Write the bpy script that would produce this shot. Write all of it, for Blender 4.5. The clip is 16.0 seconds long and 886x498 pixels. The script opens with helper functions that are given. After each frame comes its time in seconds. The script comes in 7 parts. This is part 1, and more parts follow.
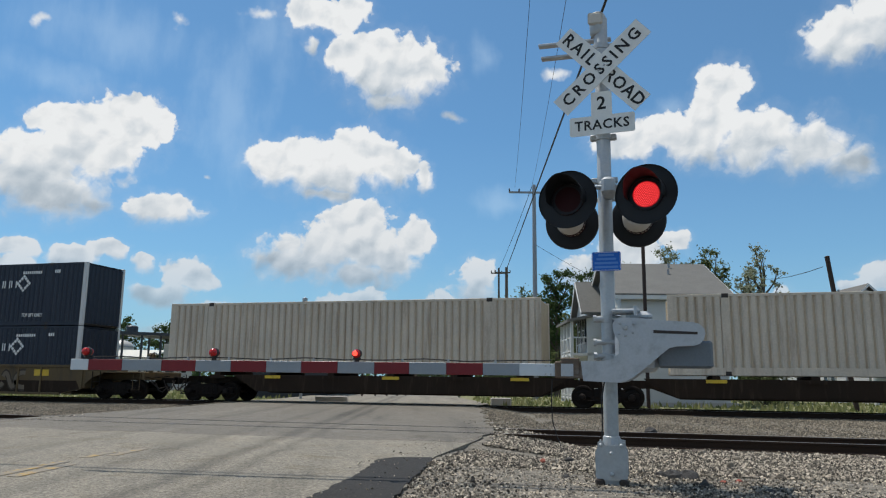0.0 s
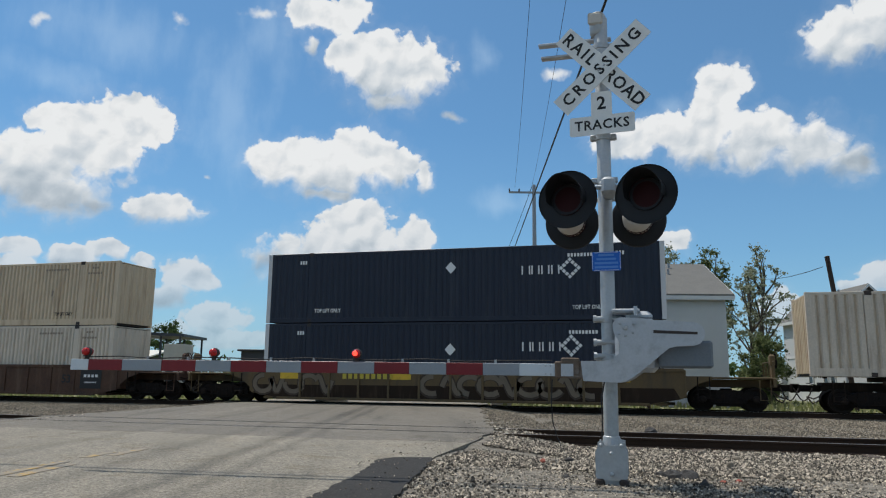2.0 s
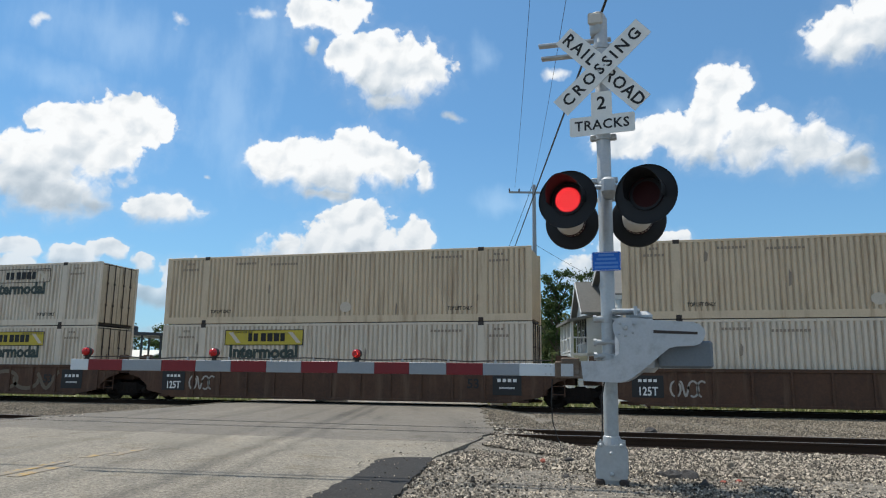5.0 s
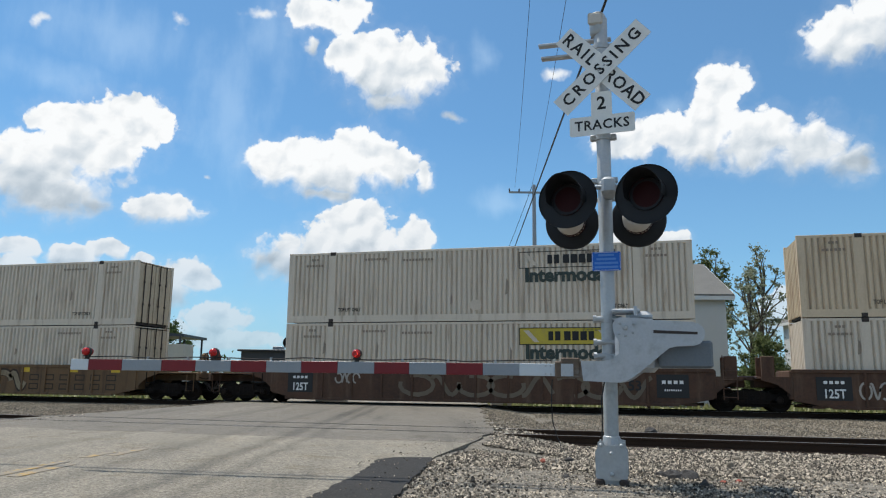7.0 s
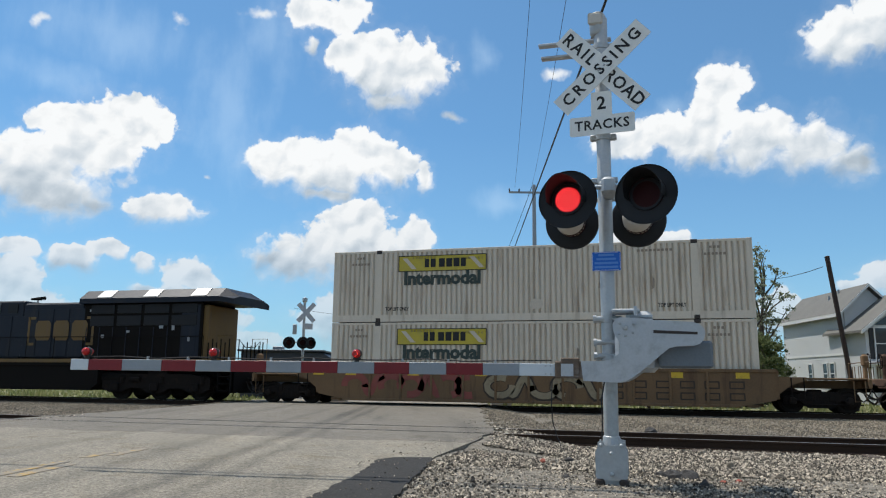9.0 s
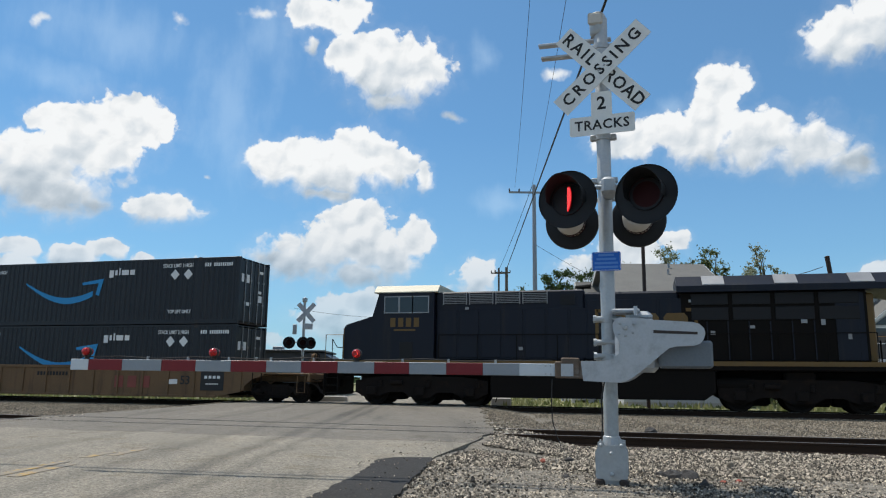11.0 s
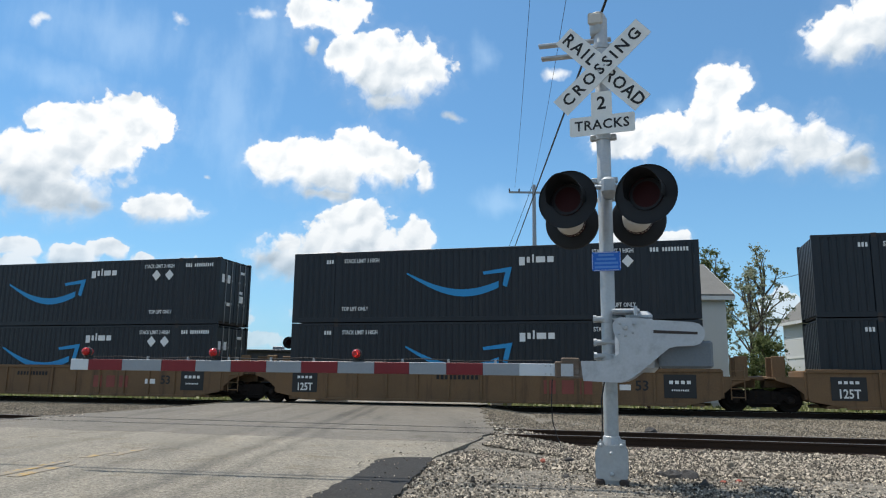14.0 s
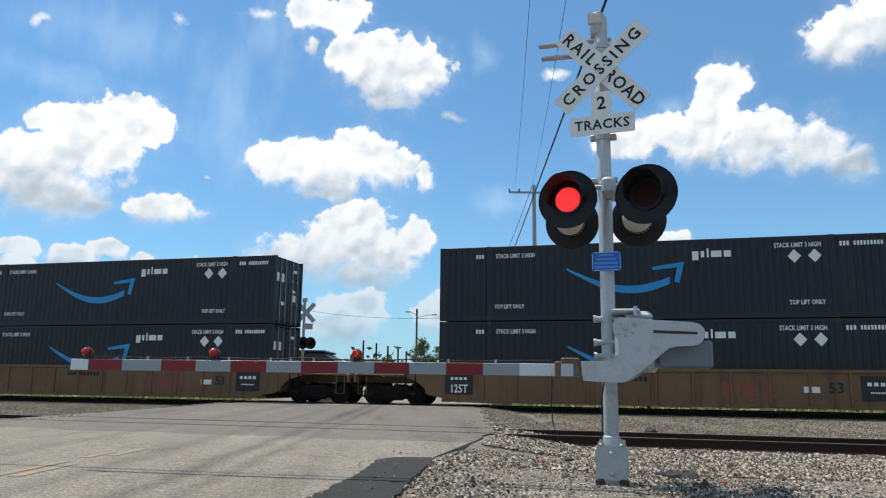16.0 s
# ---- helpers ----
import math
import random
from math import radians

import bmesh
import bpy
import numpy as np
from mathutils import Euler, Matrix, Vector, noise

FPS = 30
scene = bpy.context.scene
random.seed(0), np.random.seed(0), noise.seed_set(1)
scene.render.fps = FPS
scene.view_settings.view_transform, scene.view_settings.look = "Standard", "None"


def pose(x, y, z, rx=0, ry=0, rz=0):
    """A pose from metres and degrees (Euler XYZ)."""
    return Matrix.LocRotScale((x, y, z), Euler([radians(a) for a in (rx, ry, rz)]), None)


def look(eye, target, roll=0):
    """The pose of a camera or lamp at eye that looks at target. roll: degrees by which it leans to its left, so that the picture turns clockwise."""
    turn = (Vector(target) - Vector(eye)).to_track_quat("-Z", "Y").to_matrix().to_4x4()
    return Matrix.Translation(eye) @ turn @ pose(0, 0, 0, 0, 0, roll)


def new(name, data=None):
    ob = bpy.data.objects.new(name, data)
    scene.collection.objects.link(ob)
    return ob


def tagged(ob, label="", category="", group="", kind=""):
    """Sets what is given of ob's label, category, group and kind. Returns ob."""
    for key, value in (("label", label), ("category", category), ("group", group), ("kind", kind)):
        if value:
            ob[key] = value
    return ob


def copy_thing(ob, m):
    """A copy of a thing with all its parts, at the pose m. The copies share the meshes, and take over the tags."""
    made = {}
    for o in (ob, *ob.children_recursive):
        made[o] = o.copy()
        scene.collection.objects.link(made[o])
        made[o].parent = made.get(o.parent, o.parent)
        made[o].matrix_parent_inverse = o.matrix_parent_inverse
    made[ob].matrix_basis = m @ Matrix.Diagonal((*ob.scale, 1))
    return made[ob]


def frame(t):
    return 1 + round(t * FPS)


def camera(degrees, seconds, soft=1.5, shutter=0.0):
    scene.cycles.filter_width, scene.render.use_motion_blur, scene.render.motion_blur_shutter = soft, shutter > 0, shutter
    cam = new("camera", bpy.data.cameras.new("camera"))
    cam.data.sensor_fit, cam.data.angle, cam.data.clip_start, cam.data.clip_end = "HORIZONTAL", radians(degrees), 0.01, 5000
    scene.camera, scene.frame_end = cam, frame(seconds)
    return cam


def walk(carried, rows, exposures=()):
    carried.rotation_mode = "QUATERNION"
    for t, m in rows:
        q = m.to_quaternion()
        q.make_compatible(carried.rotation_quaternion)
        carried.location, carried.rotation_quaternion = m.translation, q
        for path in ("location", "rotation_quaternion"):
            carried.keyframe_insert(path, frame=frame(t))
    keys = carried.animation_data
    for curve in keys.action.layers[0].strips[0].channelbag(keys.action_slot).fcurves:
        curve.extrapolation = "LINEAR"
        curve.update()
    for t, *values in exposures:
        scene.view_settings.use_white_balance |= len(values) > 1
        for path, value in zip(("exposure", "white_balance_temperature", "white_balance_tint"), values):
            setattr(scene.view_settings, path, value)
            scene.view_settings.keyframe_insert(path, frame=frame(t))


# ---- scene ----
cam = camera(61.61, 16.0, soft=1.15)
EYE = (0.0, -29.48, 0.98)
VIEW = pose(*EYE, 100.02, 0, 15.354) @ pose(0, 0, 0, 0, 0, 0.6425)
walk(cam, [(0.0, VIEW), (16.0, VIEW)], exposures=[(0.0, 0.0), (2.0, -0.02), (3.0, 0.10), (4.0, 0.22), (8.5, 0.20), (11.5, 0.14), (14.0, 0.32), (16.0, 0.30)])

SUN_AZ, SUN_EL = (-0.94, 0.34), 66.0


# ---- sky and sun ----
def node(tree, kind, links=(), **values):
    n = tree.nodes.new(kind)
    for k, v in values.items():
        if k.startswith("i_"):
            key = k[2:]
            n.inputs[int(key) if key.isdigit() else key].default_value = v
        elif k == "data_type":
            n.data_type = v
        elif k == "blend_type":
            n.blend_type = v
        elif k == "operation":
            n.operation = v
        elif k == "noise_dimensions":
            n.noise_dimensions = v
        elif k == "feature":
            n.feature = v
        elif k == "rotation_type":
            n.rotation_type = v
        else:
            raise ValueError(k)
    for socket, source in links:
        tree.links.new(source, n.inputs[socket])
    return n


def calc(tree, op, a, b=None, c=None, clamp=False):
    n = tree.nodes.new("ShaderNodeMath")
    n.operation, n.use_clamp = op, clamp
    for i, v in enumerate((a, b, c)):
        if v is None:
            continue
        if isinstance(v, (int, float)):
            n.inputs[i].default_value = v
        else:
            tree.links.new(v, n.inputs[i])
    return n.outputs[0]


def sweep(tree, value, lo, hi, a=0.0, b=1.0, kind="SMOOTHSTEP"):
    n = tree.nodes.new("ShaderNodeMapRange")
    n.interpolation_type = kind
    tree.links.new(value, n.inputs["Value"])
    for key, v in (("From Min", lo), ("From Max", hi), ("To Min", a), ("To Max", b)):
        n.inputs[key].default_value = v
    return n.outputs["Result"]


# Cumulus: rows of puffs (azimuth, elevation, half width, half height), degrees.
CLOUDS = [
    [(-45.06, 13.80, 3.43, 2.51), (-41.36, 16.27, 3.29, 2.77), (-39.05, 17.98, 3.22, 1.80), (-42.94, 17.39, 2.64, 1.36), (-43.87, 12.23, 4.05, 1.77)],
    [(-36.63, 12.02, 2.51, 1.17), (-38.17, 11.96, 1.58, 0.58)],
    [(-19.85, 23.43, 4.27, 2.59), (-22.17, 24.14, 2.46, 1.75), (-17.55, 23.71, 2.28, 1.68), (-20.60, 25.23, 2.38, 0.99), (-19.80, 21.36, 2.35, 0.77)],
    [(-25.03, 26.96, 3.21, 1.21), (-26.62, 27.02, 1.59, 1.12), (-23.13, 27.57, 1.43, 0.88), (-26.19, 24.67, 0.65, 0.66)],
    [(-24.54, 15.85, 5.26, 2.18), (-28.25, 16.04, 2.59, 1.55), (-21.72, 17.61, 2.78, 1.57), (-19.21, 16.07, 1.85, 1.68), (-16.86, 15.48, 0.65, 1.15), (-24.47, 13.93, 2.26, 0.70)],
    [(-21.77, 12.10, 2.64, 1.87), (-22.36, 10.13, 4.30, 2.00), (-25.98, 8.71, 4.22, 1.85), (-17.53, 10.69, 1.73, 1.43), (-21.64, 7.86, 3.15, 1.34), (-19.49, 9.13, 2.27, 1.34)],
    [(6.16, 20.90, 1.78, 1.80), (5.41, 19.00, 2.27, 1.84), (4.44, 17.48, 2.85, 1.74), (8.17, 17.10, 3.82, 2.10), (11.68, 16.30, 3.07, 2.05), (14.24, 15.01, 2.01, 1.39), (-0.95, 17.90, 2.60, 1.53), (1.81, 18.32, 1.70, 1.26)],
    [(15.10, 23.19, 2.92, 2.11), (16.91, 23.96, 2.69, 2.13)],
    [(-12.43, 7.91, 1.62, 1.52), (-12.87, 6.61, 1.80, 0.98)],
    [(-1.23, 9.50, 2.54, 1.74), (-4.22, 7.87, 2.59, 1.32), (2.49, 10.20, 1.07, 0.85)],
    [(15.6, 7.0, 1.9, 1.15), (13.9, 6.3, 1.3, 0.8), (17.5, 6.4, 2.2, 1.2)],
    [(9.3, 5.3, 1.5, 1.1), (8.2, 4.3, 1.5, 0.9), (10.6, 4.2, 1.6, 0.8)],
    [(-45.54, 8.40, 1.38, 0.85), (-42.25, 8.12, 2.21, 0.88), (-37.48, 7.97, 1.18, 0.66)],
    [(-34.52, 7.25, 2.04, 1.27), (-35.97, 5.74, 2.40, 0.92)],
    [(-31.94, 4.05, 2.50, 1.45), (-35.40, 3.12, 1.99, 1.00)],
    [(-23.24, 4.29, 3.09, 2.21), (-21.57, 5.62, 2.23, 1.33)],
    [(-15.03, 4.86, 2.69, 1.78), (-11.99, 4.02, 2.67, 1.33)],
    [(-45.65, 6.12, 2.06, 1.93), (-44.11, 3.95, 2.82, 1.56), (-45.61, 2.38, 2.03, 1.53)],
    [(-40.15, 8.69, 1.52, 0.73)],
    [(-40.88, 2.55, 2.97, 1.04)],
    [(-30.65, 2.64, 3.79, 1.02)],
]
SCRAPS = [
    [(-30.27, 26.76, 1.45, 0.63)],
    [(-45.79, 23.41, 0.57, 0.58)],
    [(-36.37, 25.53, 0.84, 0.70)],
    [(-14.88, 19.91, 1.13, 0.61)],
    [(-33.82, 14.50, 0.50, 0.30)],
    [(-6.31, 23.08, 1.20, 0.46)],
]
WISPS = [
    [(-32.13, 20.25, 3.07, 6.09)],
    [(-40.92, 23.67, 7.41, 2.64)],
    [(-29.43, 25.36, 2.74, 3.57)],
    [(-12.24, 24.56, 1.24, 1.67)],
    [(-10.66, 13.56, 2.73, 1.33)],
    [(2.52, 20.09, 1.69, 0.91)],
    [(-44.32, 20.39, 4.54, 1.51)],
]


def make_sky():
    w = bpy.data.worlds.new("sky")
    scene.world = w
    w.use_nodes = True
    t = w.node_tree
    t.nodes.clear()
    out = t.nodes.new("ShaderNodeOutputWorld")
    back = t.nodes.new("ShaderNodeBackground")
    back.inputs["Strength"].default_value = 1.0
    t.links.new(back.outputs[0], out.inputs[0])
    sky = t.nodes.new("ShaderNodeTexSky")
    sky.sky_type, sky.sun_disc = "NISHITA", False
    sky.sun_elevation = radians(SUN_EL)
    sky.sun_rotation = math.atan2(SUN_AZ[0], SUN_AZ[1])
    sky.altitude, sky.air_density, sky.dust_density, sky.ozone_density = 200, 1.0, 0.6, 1.5
    scaled = node(t, "ShaderNodeMix", [(6, sky.outputs[0])], data_type="RGBA", blend_type="MULTIPLY")
    scaled.inputs[0].default_value = 1.0
    scaled.inputs[7].default_value = (0.050, 0.0905, 0.114, 1)
    coord = t.nodes.new("ShaderNodeTexCoord")
    sep = node(t, "ShaderNodeSeparateXYZ", [(0, coord.outputs["Generated"])])
    az = calc(t, "MULTIPLY", calc(t, "ARCTAN2", sep.outputs[0], sep.outputs[1]), 57.2958)
    el = calc(t, "MULTIPLY", calc(t, "ARCSINE", sep.outputs[2]), 57.2958)
    flat = node(t, "ShaderNodeCombineXYZ", [(0, az), (1, el)]).outputs[0]

    def billow(source, scale, detail, seed):
        n = node(t, "ShaderNodeTexNoise", [("Vector", source)], noise_dimensions="4D")
        n.inputs["Scale"].default_value, n.inputs["Detail"].default_value = scale, detail
        n.inputs["W"].default_value, n.inputs["Roughness"].default_value = seed, 0.52
        return n.outputs["Fac"]

    # the outline is pushed about by a coarse field
    wob = node(t, "ShaderNodeTexNoise", [("Vector", flat)])
    wob.inputs["Scale"].default_value, wob.inputs["Detail"].default_value = 0.55, 3.0
    shift = node(t, "ShaderNodeVectorMath", [(0, wob.outputs["Color"])], operation="MULTIPLY_ADD")
    shift.inputs[1].default_value, shift.inputs[2].default_value = (2.2, 1.7, 0), (-1.1, -0.85, 0)
    bent = node(t, "ShaderNodeVectorMath", [(0, flat), (1, shift.outputs[0])], operation="ADD").outputs[0]

    def field(groups):
        """How deep the direction lies in the nearest cloud, and how high in it."""
        best = low = None
        for puffs in groups:
            base = min(p[1] - p[3] for p in puffs)
            top = max(p[1] + p[3] for p in puffs)
            mine = None
            for a, e, rx, ry in puffs:
                d = node(t, "ShaderNodeVectorMath", [(0, bent)], operation="SUBTRACT")
                d.inputs[1].default_value = (a, e, 0)
                s = node(t, "ShaderNodeVectorMath", [(0, d.outputs[0])], operation="MULTIPLY")
                s.inputs[1].default_value = (1 / rx, 1 / ry, 0)
                ln = node(t, "ShaderNodeVectorMath", [(0, s.outputs[0])], operation="LENGTH").outputs["Value"]
                v = calc(t, "SUBTRACT", 1.0, ln)
                mine = v if mine is None else calc(t, "SMOOTH_MAX", mine, v, 0.12)
            height = sweep(t, el, base, top, 0.0, 1.0, "LINEAR")
            if best is None:
                best, low = mine, height
            else:
                lead = sweep(t, calc(t, "SUBTRACT", mine, best), -0.25, 0.25)
                low = calc(t, "ADD", low, calc(t, "MULTIPLY", lead, calc(t, "SUBTRACT", height, low)))
                best = calc(t, "MAXIMUM", best, mine)
        return best, low

    body, height = field(CLOUDS)
    n1 = billow(flat, 0.62, 10.0, 1.3)

    def puffs_at(source, scale, detail):
        """Rounded lobes heaped on one another, 0 to 1."""
        n = node(t, "ShaderNodeTexVoronoi", [("Vector", source)])
        n.feature, n.normalize = "SMOOTH_F1", True
        n.inputs["Scale"].default_value, n.inputs["Detail"].default_value = scale, detail
        n.inputs["Roughness"].default_value, n.inputs["Smoothness"].default_value = 0.55, 0.35
        return calc(t, "SUBTRACT", 1.0, n.outputs["Distance"])

    heap = puffs_at(bent, 0.52, 3.5)
    sunward = node(t, "ShaderNodeVectorMath", [(0, bent)], operation="ADD")
    sunward.inputs[1].default_value = (-0.22, 0.42, 0)
    close = node(t, "ShaderNodeVectorMath", [(0, bent)], operation="ADD")
    close.inputs[1].default_value = (-0.08, 0.14, 0)
    heap_up = puffs_at(close.outputs[0], 0.52, 3.5)
    bulge, bulge_up = puffs_at(bent, 0.30, 1.3), puffs_at(sunward.outputs[0], 0.30, 1.3)
    toward = node(t, "ShaderNodeVectorMath", [(0, flat)], operation="ADD")
    toward.inputs[1].default_value = (-0.3, 0.6, 0)
    n2 = billow(toward.outputs[0], 0.42, 1.6, 1.3)
    n3 = billow(flat, 0.42, 1.6, 1.3)
    thick = calc(t, "ADD", body, calc(t, "MULTIPLY", calc(t, "SUBTRACT", n1, 0.49), 1.0))
    thick = calc(t, "ADD", thick, calc(t, "MULTIPLY", calc(t, "SUBTRACT", heap, 0.69), 1.6))
    edge = sweep(t, height, 0.0, 0.6, 0.85, 0.14, "LINEAR")
    cover = calc(t, "SMOOTH_MIN", 1.0, calc(t, "DIVIDE", calc(t, "MAXIMUM", calc(t, "ADD", thick, 0.05), 0.0), edge), 0.3, clamp=True)
    # small ragged scraps
    scraps, _ = field(SCRAPS)
    ragged = calc(t, "ADD", scraps, calc(t, "MULTIPLY", calc(t, "SUBTRACT", n1, 0.48), 2.2))
    cover = calc(t, "MAXIMUM", cover, calc(t, "MULTIPLY", sweep(t, ragged, 0.0, 1.0), 0.9))
    # a thin mist hangs round every cloud
    cover = calc(t, "MAXIMUM", cover, calc(t, "MULTIPLY", sweep(t, thick, -0.55, 0.35), 0.13))
    relief = calc(t, "MULTIPLY", calc(t, "SUBTRACT", n3, n2), 1.15)
    fold = calc(t, "MULTIPLY", calc(t, "SUBTRACT", n1, 0.5), 0.10)
    knobs = calc(t, "MULTIPLY", calc(t, "ADD", calc(t, "MULTIPLY", calc(t, "SUBTRACT", heap, heap_up), 0.75), calc(t, "SUBTRACT", bulge, bulge_up)), 1.0)
    lit = calc(t, "ADD", calc(t, "ADD", calc(t, "ADD", sweep(t, height, -0.05, 0.62, 0.63, 1.0), calc(t, "MULTIPLY", relief, 0.9)), knobs), fold)
    lit = calc(t, "ADD", lit, sweep(t, thick, 0.1, 0.9, 0.05, -0.06))
    lit = sweep(t, lit, 0.45, 1.02, 0.44, 0.86, "LINEAR")
    lit = calc(t, "MULTIPLY", lit, sweep(t, el, 2.0, 15.0, 0.74, 0.98, "LINEAR"))
    tone = node(t, "ShaderNodeMix", data_type="RGBA")
    t.links.new(sweep(t, lit, 0.5, 0.82, 0.0, 1.0, "LINEAR"), tone.inputs[0])
    tone.inputs[6].default_value, tone.inputs[7].default_value = (0.80, 0.94, 1.07, 1), (0.98, 1, 1.01, 1)
    white = node(t, "ShaderNodeVectorMath", [(0, tone.outputs[2]), (3, lit)], operation="SCALE")
    # thin veils
    veil, _ = field(WISPS)
    stretched = node(t, "ShaderNodeVectorMath", [(0, flat)], operation="MULTIPLY")
    stretched.inputs[1].default_value = (1.0, 0.4, 1)
    nv = billow(stretched.outputs[0], 0.5, 6.0, 7.7)
    thin = calc(t, "MULTIPLY", sweep(t, calc(t, "ADD", veil, calc(t, "MULTIPLY", calc(t, "SUBTRACT", nv, 0.5), 2.2)), -0.2, 1.2), 0.2)
    # haze near the horizon
    haze = calc(t, "MAXIMUM", sweep(t, el, 0.0, 30.0, 0.40, 0.0, "LINEAR"), sweep(t, el, 0.0, 12.0, 0.72, 0.15, "LINEAR"))
    # scattered cumulus round the rest of the sky
    apart = calc(t, "ABSOLUTE", calc(t, "ADD", az, 15.0))
    dome = node(t, "ShaderNodeTexNoise", [("Vector", coord.outputs["Generated"])], i_Scale=4.5, i_Detail=7.0)
    rest = calc(t, "MULTIPLY", calc(t, "MULTIPLY", sweep(t, dome.outputs["Fac"], 0.48, 0.60), sweep(t, apart, 40.0, 60.0)), sweep(t, el, 1.0, 8.0))
    cover = calc(t, "MAXIMUM", cover, rest)
    # far clouds fade into the haze
    cover = calc(t, "MULTIPLY", cover, sweep(t, el, 0.5, 10.0, 0.45, 1.0, "LINEAR"))
    h = node(t, "ShaderNodeMix", [(0, haze), (6, scaled.outputs[2])], data_type="RGBA")
    h.inputs[7].default_value = (0.335, 0.535, 0.70, 1)
    a = node(t, "ShaderNodeMix", [(0, thin), (6, h.outputs[2])], data_type="RGBA")
    a.inputs[7].default_value = (0.72, 0.88, 1.0, 1)
    b = node(t, "ShaderNodeMix", [(0, cover), (6, a.outputs[2]), (7, white.outputs[0])], data_type="RGBA")
    t.links.new(b.outputs[2], back.inputs["Color"])


make_sky()
sun_data = bpy.data.lights.new("sun", "SUN")
sun_data.energy, sun_data.angle, sun_data.color = 4.0, radians(0.55), (1.0, 0.955, 0.88)
sun = new("sun", sun_data)
flat_len = math.cos(radians(SUN_EL))
sun.matrix_basis = look((0, 0, 0), (-SUN_AZ[0] * flat_len, -SUN_AZ[1] * flat_len, -math.sin(radians(SUN_EL))))
sun.location = (-60, 40, 80)


# ---- materials ----
def surface(name, color, rough=0.6, metal=0.0, vary=0.25, grain=40.0, blotch=1.2, bump=0.15, streak=None, island=0.0, spec=0.4,
            grime=None, grime_amount=0.5, grime_scale=3.0, coords="Object"):
    """Colour with variation at two scales, fine relief, and stains of another colour."""
    m = bpy.data.materials.new(name)
    m.use_nodes = True
    t = m.node_tree
    p = t.nodes["Principled BSDF"]
    p.inputs["Metallic"].default_value = metal
    p.inputs["Specular IOR Level"].default_value = spec
    co = t.nodes.new("ShaderNodeTexCoord").outputs[coords]

    def field(scale, detail, stretch=None):
        src = co
        if stretch:
            s = node(t, "ShaderNodeVectorMath", [(0, co)], operation="MULTIPLY")
            s.inputs[1].default_value = stretch
            src = s.outputs[0]
        n = node(t, "ShaderNodeTexNoise", [("Vector", src)])
        n.inputs["Scale"].default_value, n.inputs["Detail"].default_value = scale, detail
        n.inputs["Roughness"].default_value = 0.62
        return n.outputs["Fac"]

    fine, coarse = field(grain, 4.0), field(blotch, 5.0)
    mix = calc(t, "ADD", calc(t, "MULTIPLY", fine, 0.5), calc(t, "MULTIPLY", coarse, 0.5))
    gain = sweep(t, mix, 0.3, 0.7, 1.0 - vary, 1.0 + vary, "LINEAR")
    if island:
        g = t.nodes.new("ShaderNodeNewGeometry")
        gain = calc(t, "MULTIPLY", gain, sweep(t, calc(t, "POWER", g.outputs["Random Per Island"], 2.2), 0.0, 1.0, 1 - island, 1 + 1.6 * island, "LINEAR"))
    col = node(t, "ShaderNodeVectorMath", [(3, gain)], operation="SCALE")
    col.inputs[0].default_value = color
    result = col.outputs[0]
    if grime:
        f = field(grime_scale, 7.0, streak)
        amount = sweep(t, f, 0.5, 0.72, 0.0, grime_amount)
        mx = node(t, "ShaderNodeMix", [(0, amount), (6, result)], data_type="RGBA")
        mx.inputs[7].default_value = (*grime, 1)
        result = mx.outputs[2]
    t.links.new(result, p.inputs["Base Color"])
    t.links.new(sweep(t, mix, 0.3, 0.7, rough - 0.1, min(1.0, rough + 0.1), "LINEAR"), p.inputs["Roughness"])
    if bump:
        b = node(t, "ShaderNodeBump", [("Height", fine)])
        b.inputs["Strength"].default_value, b.inputs["Distance"].default_value = bump, 0.02
        t.links.new(b.outputs[0], p.inputs["Normal"])
    return m


def glowing(name, color, strength):
    m = bpy.data.materials.new(name)
    m.use_nodes = True
    p = m.node_tree.nodes["Principled BSDF"]
    p.inputs["Base Color"].default_value = (0.03, 0.0, 0.0, 1)
    p.inputs["Roughness"].default_value = 0.6
    p.inputs["Emission Color"].default_value = (*color, 1)
    p.inputs["Emission Strength"].default_value = strength
    return m


RUST = (0.16, 0.075, 0.035)
DOWN = (2.2, 2.2, 0.25)
M_WHITE = surface("white_container_paint", (0.61, 0.53, 0.425), 0.55, vary=0.10, grain=18, blotch=0.6, bump=0.05, grime=(0.28, 0.20, 0.13), grime_amount=0.62, streak=DOWN, grime_scale=1.4)
M_BEIGE = surface("beige_container_paint", (0.585, 0.465, 0.32), 0.6, vary=0.12, grain=18, blotch=0.6, bump=0.05, grime=(0.25, 0.15, 0.08), grime_amount=0.5, streak=DOWN, grime_scale=1.3)
M_GREYISH = surface("weathered_grey_container_paint", (0.55, 0.475, 0.38), 0.62, vary=0.20, grain=18, blotch=0.6, bump=0.05, grime=(0.22, 0.15, 0.10), grime_amount=0.5, streak=DOWN, grime_scale=1.5)
# darker copies of the paints for groove bottoms: painted shade, plus dirt streaks
M_SHADE_W = surface("soot_in_white_grooves", (0.45, 0.385, 0.30), 0.7, vary=0.18, grain=12, blotch=0.5, bump=0.05, grime=(0.25, 0.18, 0.12), grime_amount=0.6, streak=DOWN, grime_scale=1.4)
M_SHADE_B = surface("soot_in_beige_grooves", (0.42, 0.34, 0.245), 0.75, vary=0.18, grain=12, blotch=0.5, bump=0.05, grime=(0.18, 0.11, 0.06), grime_amount=0.6, streak=DOWN, grime_scale=1.3)
